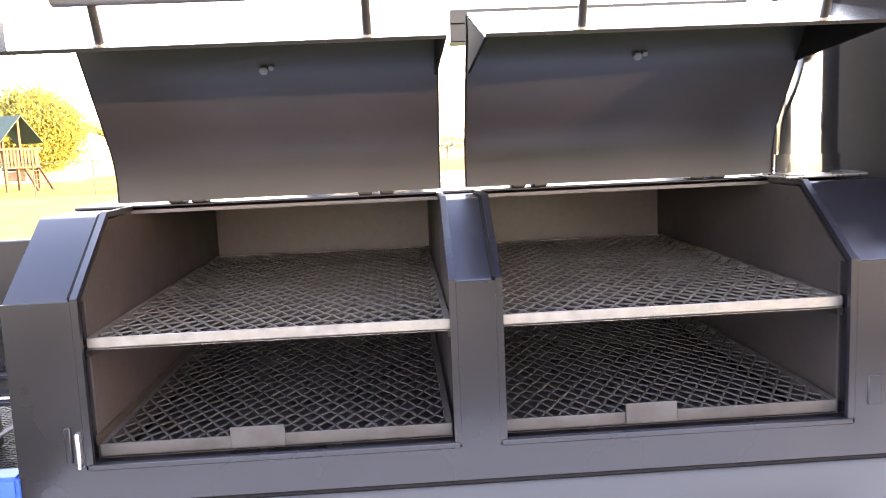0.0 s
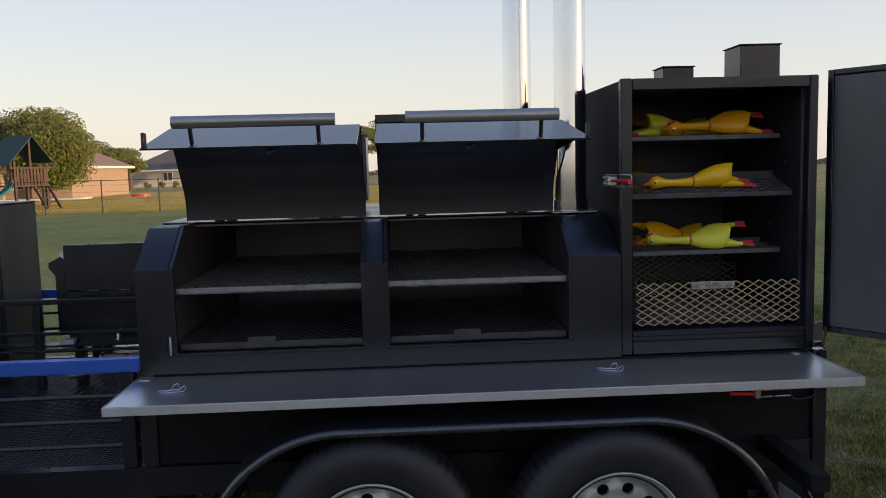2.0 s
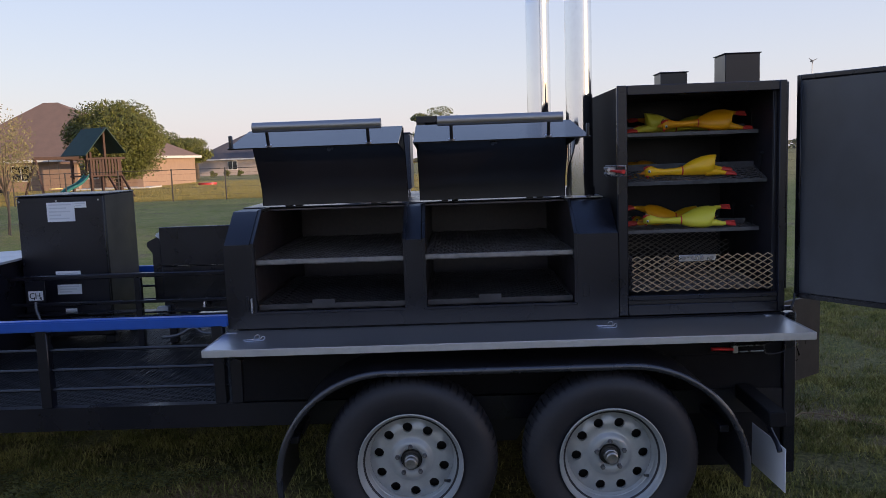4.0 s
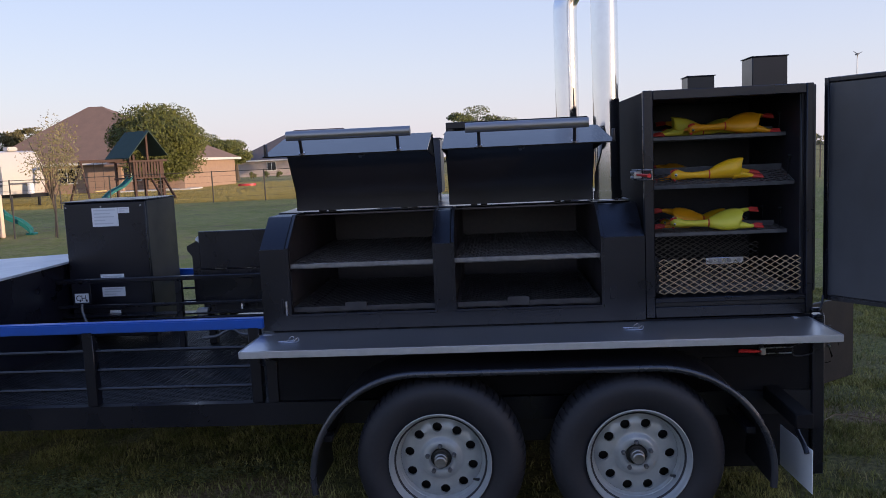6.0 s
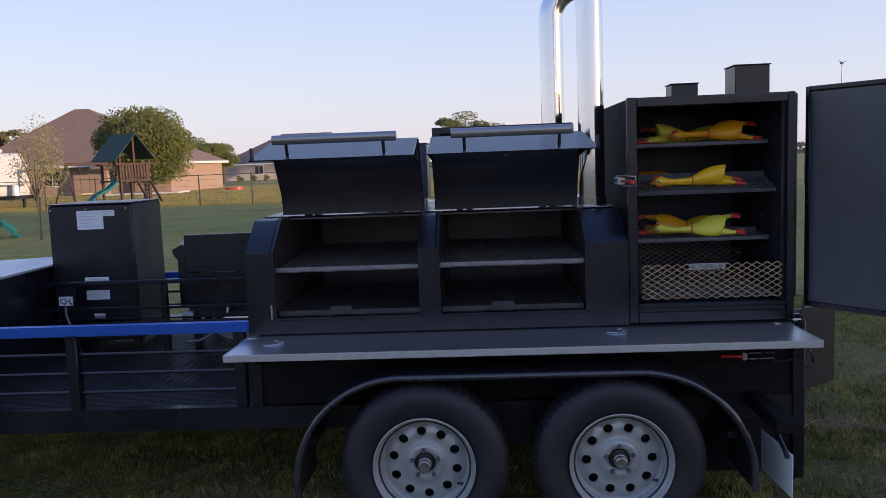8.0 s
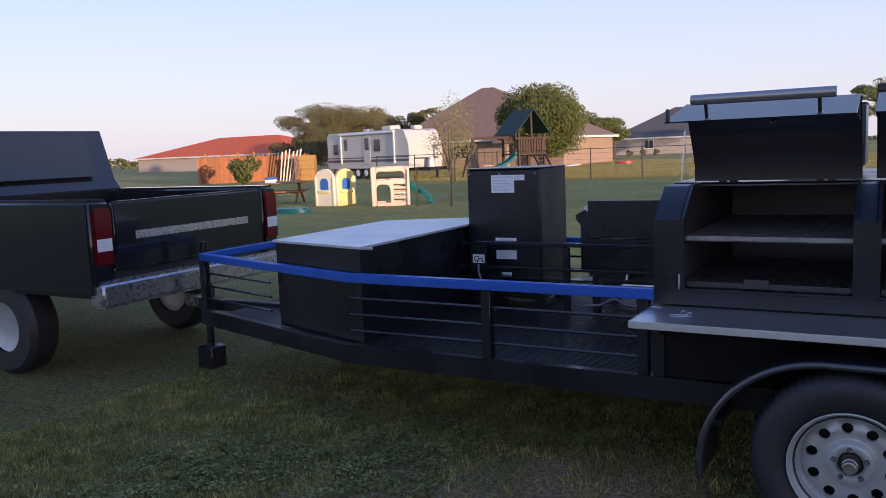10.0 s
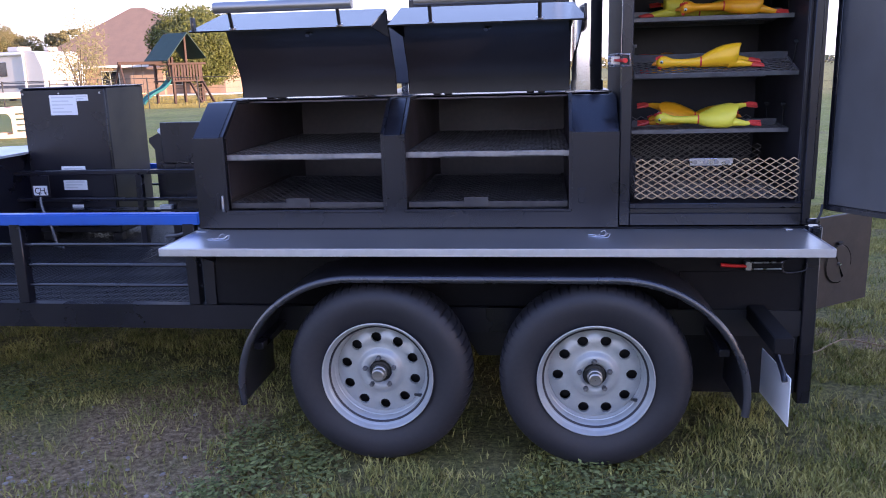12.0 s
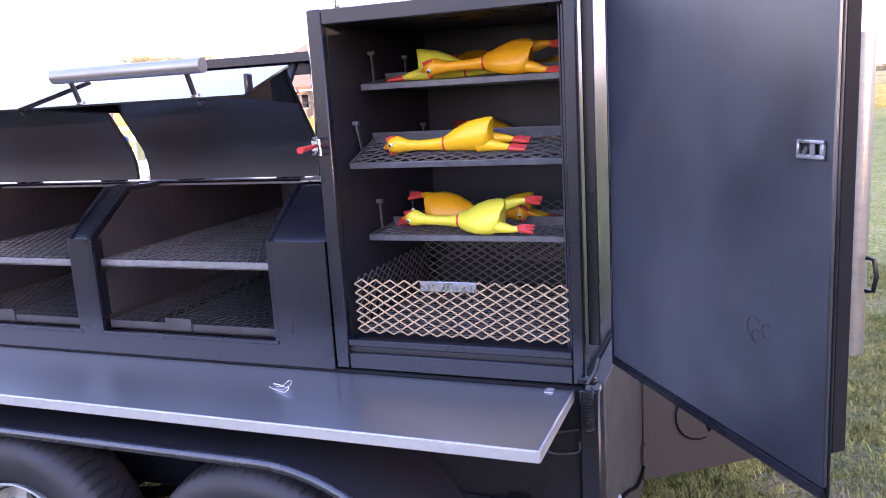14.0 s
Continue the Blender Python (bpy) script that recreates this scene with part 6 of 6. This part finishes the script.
    box(bm, -0.01, 0.10, -t + 0.003, t - 0.003, 0.10, 0.74, 0.02)
    for z in (0.235, 0.40, 0.565):
        box(bm, 0.08, s - 0.13, -t + 0.004, t - 0.004, z, z + 0.07, 0.015)
    for x, d in ((-s + 0.16, 1), (s - 0.14, -1)):
        prism(bm, [(x, 1.16), (x + d * 0.16, 1.16), (x + d * 0.05, 1.12), (x, 1.02)], -t + 0.005, t - 0.005, "y")
    for x, d in ((-s + 0.16, 1), (0.0, -1)):
        prism(bm, [(x, 0.74), (x + d * 0.18, 0.74), (x + d * 0.06, 0.69), (x, 0.56)], -t + 0.005, t - 0.005, "y")
    bm.transform(m)
    part("side_panel", bm, "plastic_tan", parent)


panel(Rc @ Matrix.Translation((0, -0.58, 0)), cube)
panel(Rc @ Matrix.Translation((0, 0.58, 0)), cube)
panel(Rc @ Matrix.Translation((-0.58, 0, 0)) @ Matrix.Rotation(radians(90), 4, "Z") @ Matrix.Scale(0.8, 4, (1, 0, 0)), cube)
pf = B(-0.50, 0.56, -0.52, 0.52, 0.74, 0.80, 0.02)
pf.transform(Rc)
part("platform", pf, "plastic_tan", cube)


def slide(name, p, q, w, label):
    """A moulded slide from the high point p to the foot q."""
    t = thing(name, label, "slide", at=q)
    p, q = Vector(p), Vector(q)
    n = 10
    bm = bmesh.new()
    d = Vector((q.x - p.x, q.y - p.y, 0)).normalized()
    sd = Vector((-d.y, d.x, 0))
    rows_ = []
    for k in range(n + 1):
        u = k / n
        h = (1 - u) ** 1.0 - 0.16 * math.sin(u * math.pi * 2) * 0.5
        c = p.lerp(q, u)
        c.z = q.z + 0.06 + (p.z - q.z - 0.06) * max(0.0, min(1.0, h))
        prof = [(-w / 2, 0.12), (-w / 2 + 0.04, 0.12), (-w / 2 + 0.06, 0.03), (w / 2 - 0.06, 0.03), (w / 2 - 0.04, 0.12), (w / 2, 0.12), (w / 2, -0.02), (-w / 2, -0.02)]
        rows_.append([bm.verts.new(c + sd * a + Vector((0, 0, b))) for a, b in prof])
    for a, b in zip(rows_, rows_[1:]):
        for i in range(8):
            bm.faces.new((a[i], a[(i + 1) % 8], b[(i + 1) % 8], b[i]))
    bm.faces.new(rows_[0])
    bm.faces.new(rows_[-1][::-1])
    part("chute", bm, "teal", t)
    part("foot_block", B(q.x - 0.12, q.x + 0.12, q.y - 0.12, q.y + 0.12, q.z - 0.02, q.z + 0.06, 0.02), "teal", t)
    return t


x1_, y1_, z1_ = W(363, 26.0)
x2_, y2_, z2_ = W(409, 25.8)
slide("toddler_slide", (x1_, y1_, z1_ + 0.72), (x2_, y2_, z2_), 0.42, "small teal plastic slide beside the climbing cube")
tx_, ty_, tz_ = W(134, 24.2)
sb = thing("sandbox_lid", "flat teal plastic sandbox lid lying on the lawn", "sandbox", at=(tx_, ty_, tz_))
sbm = bmesh.new()
prism(sbm, [(tx_ + 0.62 * math.cos(a), ty_ + 0.42 * math.sin(a)) for a in (6.283 * k / 20 for k in range(20))], tz_ - 0.01, tz_ + 0.09, "z")
prism(sbm, [(tx_ + 0.5 * math.cos(a), ty_ + 0.32 * math.sin(a)) for a in (6.283 * k / 20 for k in range(20))], tz_ + 0.09, tz_ + 0.13, "z")
part("shell", sbm, "teal", sb)
bx_, by_, bz_ = W(118, 29.5)
tb_ = thing("picnic_table", "orange-brown wooden picnic table", "table", at=(bx_, by_, bz_))
for k in range(4):
    part("plank", placed(B(-0.75, 0.75, -0.36 + 0.18 * k, -0.20 + 0.18 * k, 0.70, 0.74, 0.006), (bx_, by_, bz_), 25), "fencewood", tb_)
for x in (-0.55, 0.55):
    part("leg", placed(P([(-0.55, 0), (-0.45, 0), (0.30, 0.70), (0.20, 0.70)], x - 0.03, x + 0.03), (bx_, by_, bz_), 25), "fencewood", tb_)
    part("leg", placed(P([(0.55, 0), (0.45, 0), (-0.30, 0.70), (-0.20, 0.70)], x + 0.031, x + 0.09), (bx_, by_, bz_), 25), "fencewood", tb_)
for y in (-0.68, 0.52):
    part("bench", placed(B(-0.75, 0.75, y, y + 0.2, 0.40, 0.44, 0.006), (bx_, by_, bz_), 25), "fencewood", tb_)
part("brace", placed(B(-0.6, 0.6, -0.03, 0.03, 0.34, 0.39, 0.004), (bx_, by_, bz_), 25), "fencewood", tb_)
part("brace", placed(B(-0.6, -0.5, -0.66, 0.70, 0.34, 0.40, 0.004), (bx_, by_, bz_), 25), "fencewood", tb_)
part("brace", placed(B(0.5, 0.6, -0.66, 0.70, 0.34, 0.40, 0.004), (bx_, by_, bz_), 25), "fencewood", tb_)
cool = thing("cooler", "blue and white plastic cooler on the picnic table", "cooler", at=(bx_, by_, bz_ + 0.74))
part("tub", placed(B(-0.62, -0.22, -0.15, 0.15, 0.741, 0.86, 0.02), (bx_, by_, bz_), 25), "white", cool)
part("lid", placed(B(-0.63, -0.21, -0.16, 0.16, 0.861, 0.93, 0.02), (bx_, by_, bz_), 25), "plastic_blue", cool)

# near garden posts with a wire between
for px, D in ((383, 24.5), (448, 23.8)):
    x, y, z = W(px, D)
    gp = thing("garden_post", "thin dark garden post", "post", "garden posts", (x, y, z))
    part("post", T([(x, y, z - 0.05), (x + 0.04, y, z + 1.15)], 0.022, 8), "galv", gp)

# travel trailer
RVC = Vector(W(370, 50))
RVT = -19.6
rv = thing("travel_trailer", "cream travel trailer with dark stripes parked on grass", "camper", at=(-31, 44, gz(0, 44)))


def rvp(name, bm, material, parent, label=""):
    bm.transform(Matrix.Scale(1.1, 4))
    return part(name, placed(bm, RVC, RVT), material, parent, label)


rvp("shell", P([(-8.3, 0.62), (-0.1, 0.62), (0.0, 1.2), (-0.05, 2.0), (-0.45, 2.72), (-0.8, 2.80), (-8.1, 2.80), (-8.3, 2.6)], 0.0, 2.45, "y"), "rv", rv)
rvp("roof_unit", B(-3.6, -2.7, 0.8, 1.6, 2.80, 3.08, 0.06, 2), "rv", rv)
rvp("roof_unit", B(-5.6, -5.1, 0.9, 1.4, 2.80, 2.98, 0.04, 2), "rv", rv)
rvp("roof_unit", B(-0.95, -0.55, 0.9, 1.5, 2.78, 3.0, 0.05, 2), "rv", rv)
for z0, z1 in ((1.00, 1.14), (1.22, 1.28)):
    rvp("stripe", B(-8.28, -0.06, -0.012, -0.004, z0, z1), "rv_trim", rv)
rvp("stripe", B(0.0, 0.012, 0.3, 2.1, 1.1, 1.18), "rv_trim", rv)
dr_ = rvp("entry_door", B(-4.35, -3.65, -0.03, -0.004, 0.85, 2.55, 0.02), "rv", rv)
rvp("window", B(-4.2, -3.8, -0.04, -0.031, 1.7, 2.4, 0.02), "glass", dr_)
rvp("window", B(-3.3, -2.7, -0.03, -0.004, 1.6, 2.3, 0.02), "glass", rv)
rvp("window", B(-7.6, -7.1, -0.03, -0.004, 1.5, 2.1, 0.02), "glass", rv)
rvp("window", B(-6.4, -6.1, -0.03, -0.004, 1.7, 2.4, 0.02), "glass", rv)
for x in (-6.75, -1.35):
    rvp("awning_arm", B(x, x + 0.10, -0.10, -0.02, 0.9, 2.72, 0.01), "white", rv)
rvp("awning_roll", T([(-6.8, -0.08, 2.68), (-1.25, -0.08, 2.68)], 0.08, 12), "white", rv)
for x in (-5.1, -4.25):
    wb = bmesh.new()
    revolve(wb, [(0.17, 0.02), (0.33, 0.02), (0.35, 0.10), (0.33, 0.2), (0.17, 0.2)], (x, 0, 0.35), 28)
    wt_ = rvp("wheel", wb, "tyre", rv)
    rb = bmesh.new()
    revolve(rb, [(0.2, 0.015), (0.12, 0.0), (0.001, 0.0)], (x, 0, 0.35), 20)
    rvp("rim", rb, "white", wt_)
rvp("chassis", B(-8.0, 1.1, 0.6, 1.8, 0.45, 0.62), "black_flat", rv)
rvp("gas_bottles", T([(0.45, 1.2, 0.62), (0.45, 1.2, 1.15)], 0.16, 16), "white", rv)
rvp("jack_stand", B(0.9, 1.0, 1.15, 1.25, 0.0, 0.62), "black_flat", rv)

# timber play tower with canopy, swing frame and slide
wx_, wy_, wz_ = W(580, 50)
tower = thing("play_tower", "stained timber play tower with a dark green canopy", "playset", at=(wx_, wy_, wz_))
TW = Matrix.Translation((wx_, wy_, wz_)) @ Matrix.Rotation(radians(60), 4, "Z") @ Matrix.Scale(1.10, 4)


def tw(name, bm, material, parent=tower, label=""):
    bm.transform(TW)
    return part(name, bm, material, parent, label)


for sx in (-0.85, 0.85):
    for sy in (-0.75, 0.75):
        tw("post", B(sx - 0.06, sx + 0.06, sy - 0.06, sy + 0.06, -0.1, 2.35 if sx < 0 else 2.0, 0.01), "wood")
tw("ridge_post", B(-0.06, 0.06, -0.80, -0.69, 1.4, 3.55, 0.01), "wood")
tw("ridge_post", B(-0.06, 0.06, 0.69, 0.80, 1.4, 3.55, 0.01), "wood")
tw("platform", B(-0.95, 0.95, -0.85, 0.85, 1.10, 1.18, 0.01), "wood")
for k in range(9):
    x = -0.72 + 0.18 * k
    tw("slat", B(x - 0.06, x + 0.06, -0.83, -0.80, 1.18, 1.95, 0.005), "wood")
tw("rail", B(-1.15, 1.15, -0.84, -0.76, 1.95, 2.06, 0.01), "wood")
tw("rail", B(-1.15, 1.15, 0.76, 0.84, 1.95, 2.06, 0.01), "wood")
cano = bmesh.new()
prism(cano, [(-1.30, 2.15), (0.0, 3.50), (1.05, 2.25), (1.05, 2.29), (0.0, 3.56), (-1.30, 2.20)], -1.05, 0.95, "y")
tw("canopy", cano, "canopy", tower, "dark green canvas canopy")
for k in range(5):
    tw("tread", B(0.05, 0.75, -1.02 - 0.16 * k, -0.86 - 0.16 * k, 0.95 - 0.21 * k, 0.99 - 0.21 * k, 0.005), "wood")
for x in (-0.02, 0.76):
    tw("stringer", P([(-0.86, 1.1), (-0.99, 1.1), (-1.89, -0.05), (-1.72, -0.05)], x, x + 0.06), "wood")
tw("swing_beam", B(-3.4, -0.9, -0.05, 0.05, 2.0, 2.15, 0.01), "wood")
for sy in (-0.9, 0.9):
    tw("swing_leg", T([(-3.3, 0, 2.1), (-3.5, sy, -0.05)], 0.055, 8), "wood")
sl0 = TW @ Vector((-0.9, -0.45, 1.16))
sl1 = TW @ Vector((-2.6, -0.5, 0.0))
slide("play_slide", sl0, (sl1.x, sl1.y, gz(sl1.x, sl1.y)), 0.5, "teal plastic slide leaning on the play tower")
tw("swing_rope", T([(-2.6, 0, 2.0), (-2.6, 0, 0.6)], 0.012, 6), "galv")
tw("swing_rope", T([(-2.1, 0, 2.0), (-2.1, 0, 0.6)], 0.012, 6), "galv")
tw("swing_seat", B(-2.65, -2.05, -0.12, 0.12, 0.57, 0.62, 0.01), "plastic_yellow")

# wire yard fence
fence = thing("wire_fence", "dark wire yard fence on steel posts", "fence", at=(-8, 34.3, gz(0, 34)))
for k in range(26):
    x = -26 + 2.55 * k
    y = 34.6 - 0.02 * (x + 10)
    part("post", T([(x, y, gz(x, y) - 0.1), (x, y, gz(x, y) + 1.5)], 0.032, 8), "galv", fence)
for h in (0.25, 0.6, 0.95, 1.25, 1.46):
    part("wire", T([(-26, 34.92, gz(0, 34.6) + h), (37.75, 33.65, gz(0, 34.6) + h)], 0.018 if h > 1.4 else 0.0045, 6), "galv", fence)
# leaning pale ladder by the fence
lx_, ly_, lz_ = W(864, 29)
lad = thing("step_ladder", "pale aluminium step ladder standing on the lawn", "ladder", at=(lx_, ly_, lz_))
for s in (-0.28, 0.28):
    part("rail", T([(lx_ + s, ly_ - 0.3, lz_), (lx_ + s * 0.75, ly_, lz_ + 1.98)], 0.022, 8), "zinc", lad)
    part("rear_leg", T([(lx_ + s, ly_ + 0.5, lz_), (lx_ + s * 0.75, ly_ + 0.02, lz_ + 1.98)], 0.016, 8), "zinc", lad)
for k in range(6):
    z = 0.3 + 0.3 * k
    part("rung", B(lx_ - 0.26 + 0.01 * k, lx_ + 0.26 - 0.01 * k, ly_ - 0.32 + 0.047 * k, ly_ - 0.22 + 0.047 * k, lz_ + z, lz_ + z + 0.03, 0.004), "zinc", lad)

# cedar picket fence with pale stakes
a_, b_ = Vector(W(-60, 58)), Vector(W(172, 60))
pk = thing("picket_fence", "red-brown cedar picket fence", "fence", at=a_)
npk = 64
for k in range(npk):
    p = a_.lerp(b_, k / (npk - 1))
    h = 1.85 + 0.08 * math.sin(k * 2.3) + (0.25 if k % 9 == 4 else 0)
    part("picket", placed(P([(-0.07, 0), (0.07, 0), (0.07, h - 0.08), (0, h), (-0.07, h - 0.08)], -0.015, 0.015, "y"), (p.x, p.y, gz(p.x, p.y) - 0.02), 38), "fencewood", pk)
for h in (0.35, 1.15):
    part("rail", T([(a_.x, a_.y + 0.03, a_.z + h), (b_.x, b_.y + 0.03, b_.z + h)], 0.04, 6), "fencewood", pk)
for k in range(6):
    x, y, z = W(118 + 6 * k, 57)
    stk = thing("pale_stake", "pale weathered timber stake leaning on the fence", "stake", "leaning stakes", (x, y, z))
    part("stake", T([(x - 0.1, y - 0.2, z), (x + 0.08 * (k - 2), y + 0.25, z + 2.0 + 0.08 * (k % 3))], 0.05, 6), "plastic_cream", stk)
x, y, z = W(170, 56)
crate = thing("storage_crate", "yellow-brown timber storage crate", "crate", at=(x, y, z))
for k in range(5):
    part("board", placed(B(-0.52, 0.52, -0.44, -0.40, 0.05 + 0.33 * k, 0.36 + 0.33 * k, 0.01), (x, y, z), 25), "fencewood_pale", crate)
part("case", placed(B(-0.52, 0.52, -0.40, 0.4, 0.0, 1.70, 0.02), (x, y, z), 25), "fencewood_pale", crate)

# houses
hip_house("brick_house", "brick house with a large brown hip roof", -42.6, -25.2, 62, 75, gz(0, 62), 2.5, 7.55, "brick", "roof1",
          windows=[(-27.0, 0.9, 0.9, 2.0), (-30.5, 1.6, 0.8, 2.1), (-36, 1.6, 0.8, 2.1)], ridge_x=(-36.2, -34.9))
ph_ = thing("porch", "small lit porch with two brick pillars", "porch", at=(-27, 60, gz(0, 60)))
for x in (-29.9, -24.8):
    part("pillar", B(x, x + 0.45, 59.6, 60.05, gz(0, 60) - 0.1, gz(0, 60) + 2.3, 0.01), "brick", ph_)
part("porch_roof", P([(59.2, 2.25 + gz(0, 60)), (62.2, 3.1 + gz(0, 60)), (62.2, 2.95 + gz(0, 60)), (59.2, 2.1 + gz(0, 60))], -30.6, -23.8), "roof1", ph_)
part("porch_slab", B(-30.6, -23.8, 59.3, 61.99, gz(0, 60) - 0.1, gz(0, 60) + 0.1), "trimwhite", ph_)
hip_house("grey_roof_house", "pale brick house with a grey hip roof", -38.3, -15, 115, 128, gz(0, 115), 2.4, 6.8, "brick2", "roof2",
          windows=[(-33.4, 1.4, 0.8, 2.1), (-24.5, 1.4, 0.8, 2.1)], ridge_x=(-30.5, -23))
hip_house("red_roof_house", "low house with a red hip roof", -112, -78.6, 90, 108, gz(0, 90), 2.3, 5.3, "brick2", "roof_red", windows=[(-88, 1.6, 0.8, 2.0)], ridge_x=(-102, -89))

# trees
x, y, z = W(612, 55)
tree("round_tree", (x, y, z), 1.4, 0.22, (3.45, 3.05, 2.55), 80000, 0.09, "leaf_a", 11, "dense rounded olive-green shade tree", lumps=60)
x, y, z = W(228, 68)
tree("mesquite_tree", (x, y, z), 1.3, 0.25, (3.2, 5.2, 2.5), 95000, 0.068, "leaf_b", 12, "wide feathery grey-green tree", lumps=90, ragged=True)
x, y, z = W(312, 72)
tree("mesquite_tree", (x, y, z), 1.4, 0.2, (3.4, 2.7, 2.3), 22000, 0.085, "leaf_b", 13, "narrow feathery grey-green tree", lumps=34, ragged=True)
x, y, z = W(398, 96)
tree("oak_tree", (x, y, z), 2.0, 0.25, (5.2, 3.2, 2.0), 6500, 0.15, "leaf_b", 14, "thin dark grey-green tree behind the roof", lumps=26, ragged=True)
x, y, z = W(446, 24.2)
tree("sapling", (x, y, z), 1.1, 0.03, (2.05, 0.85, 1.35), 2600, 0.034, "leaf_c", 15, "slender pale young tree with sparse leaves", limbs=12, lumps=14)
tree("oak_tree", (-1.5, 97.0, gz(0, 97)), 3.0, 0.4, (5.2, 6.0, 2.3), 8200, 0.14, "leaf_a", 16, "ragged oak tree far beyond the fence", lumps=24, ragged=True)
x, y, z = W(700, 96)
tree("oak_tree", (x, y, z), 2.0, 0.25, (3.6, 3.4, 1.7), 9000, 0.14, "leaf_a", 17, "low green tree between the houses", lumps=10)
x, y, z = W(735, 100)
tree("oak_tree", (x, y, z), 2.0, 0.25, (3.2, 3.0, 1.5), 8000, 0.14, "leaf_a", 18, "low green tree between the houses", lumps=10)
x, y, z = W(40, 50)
tree("garden_shrub", (x, y, z), 0.4, 0.06, (1.0, 1.1, 0.95), 2500, 0.11, "leaf_a", 19, "round green garden shrub", lumps=9)
# far belt of trees round the horizon
vs, fs = [], []
rsf = random.Random(9)
for k in range(26000):
    a = rsf.uniform(-1.9, 1.75)
    D = rsf.uniform(230, 260)
    x, y = D * math.sin(a), D * math.cos(a)
    h = 2.0 + 1.8 * noise.noise(Vector((a * 9, 0, 0))) + 1.2 * noise.noise(Vector((a * 40, 1, 0)))
    z = gz(x, y) + max(0.3, h) * rsf.random() ** 0.6 * 1.1
    u = Vector((rsf.gauss(0, 1), rsf.gauss(0, 1), rsf.gauss(0, 1))).normalized()
    w = u.orthogonal().normalized()
    s = rsf.uniform(0.3, 0.7)
    c = Vector((x, y, z))
    i = len(vs)
    vs += [tuple(c - u * s), tuple(c + w * s * 0.6), tuple(c + u * s), tuple(c - w * s * 0.6)]
    fs.append((i, i + 1, i + 2, i + 3))
fme = bpy.data.meshes.new("far_trees")
fme.from_pydata(vs, [], fs)
fme.materials.append(M["leaf_b"])
tagged(new("far_trees", fme), "distant low belt of trees", "trees", kind="stuff")
# shallow red paddling pool and low shrubs by the far house
x, y, z = W(752, 70)
pool = thing("paddling_pool", "shallow red plastic paddling pool on the lawn", "pool", at=(x, y, z))
pb = bmesh.new()
prism(pb, [(x + 0.75 * math.cos(a), y + 0.6 * math.sin(a)) for a in (6.283 * k / 24 for k in range(24))], z - 0.01, z + 0.18, "z")
part("rim", pb, "pool_red", pool)
for px in (762, 786, 806):
    x, y, z = W(px, 108)
    tree("garden_shrub", (x, y, z), 0.2, 0.05, (0.45, 0.6, 0.45), 700, 0.07, "leaf_a", 30 + px, "low dark garden shrub by the wall", limbs=4, lumps=6)
# small far wind wheel on a mast
wv = thing("wind_wheel", "distant small wind wheel on a thin mast", "windmill", at=(66, 150, gz(0, 150)))
part("mast", T([(66, 150, gz(0, 150) - 0.3), (66, 150, 16.2)], [0.14, 0.05], 8), "bolt", wv)
for k in range(3):
    a = radians(25 + 120 * k)
    part("blade", T([(66, 149.8, 16.2), (66 + 0.9 * math.cos(a), 149.8, 16.2 + 0.9 * math.sin(a))], [0.09, 0.04], 6), "bolt", wv)
part("nacelle", B(65.85, 66.15, 149.7, 150.6, 16.05, 16.35, 0.05), "bolt", wv)
# added houses out of view, placed so their long shadow covers the near yard
hip_house("shade_house", "unseen long low brick house added to cast the evening shade", 92, 149, -70, -46, 0.0, 5.0, 10.4, "brick2", "roof1", over=0.5, ridge_x=(92.5, 148.5))
hip_house("shade_house", "unseen tall brick house added to cast the evening shade", 150.5, 270, -70, -46, 0.0, 6.0, 12.8, "brick2", "roof1", over=0.5, ridge_x=(151, 269))
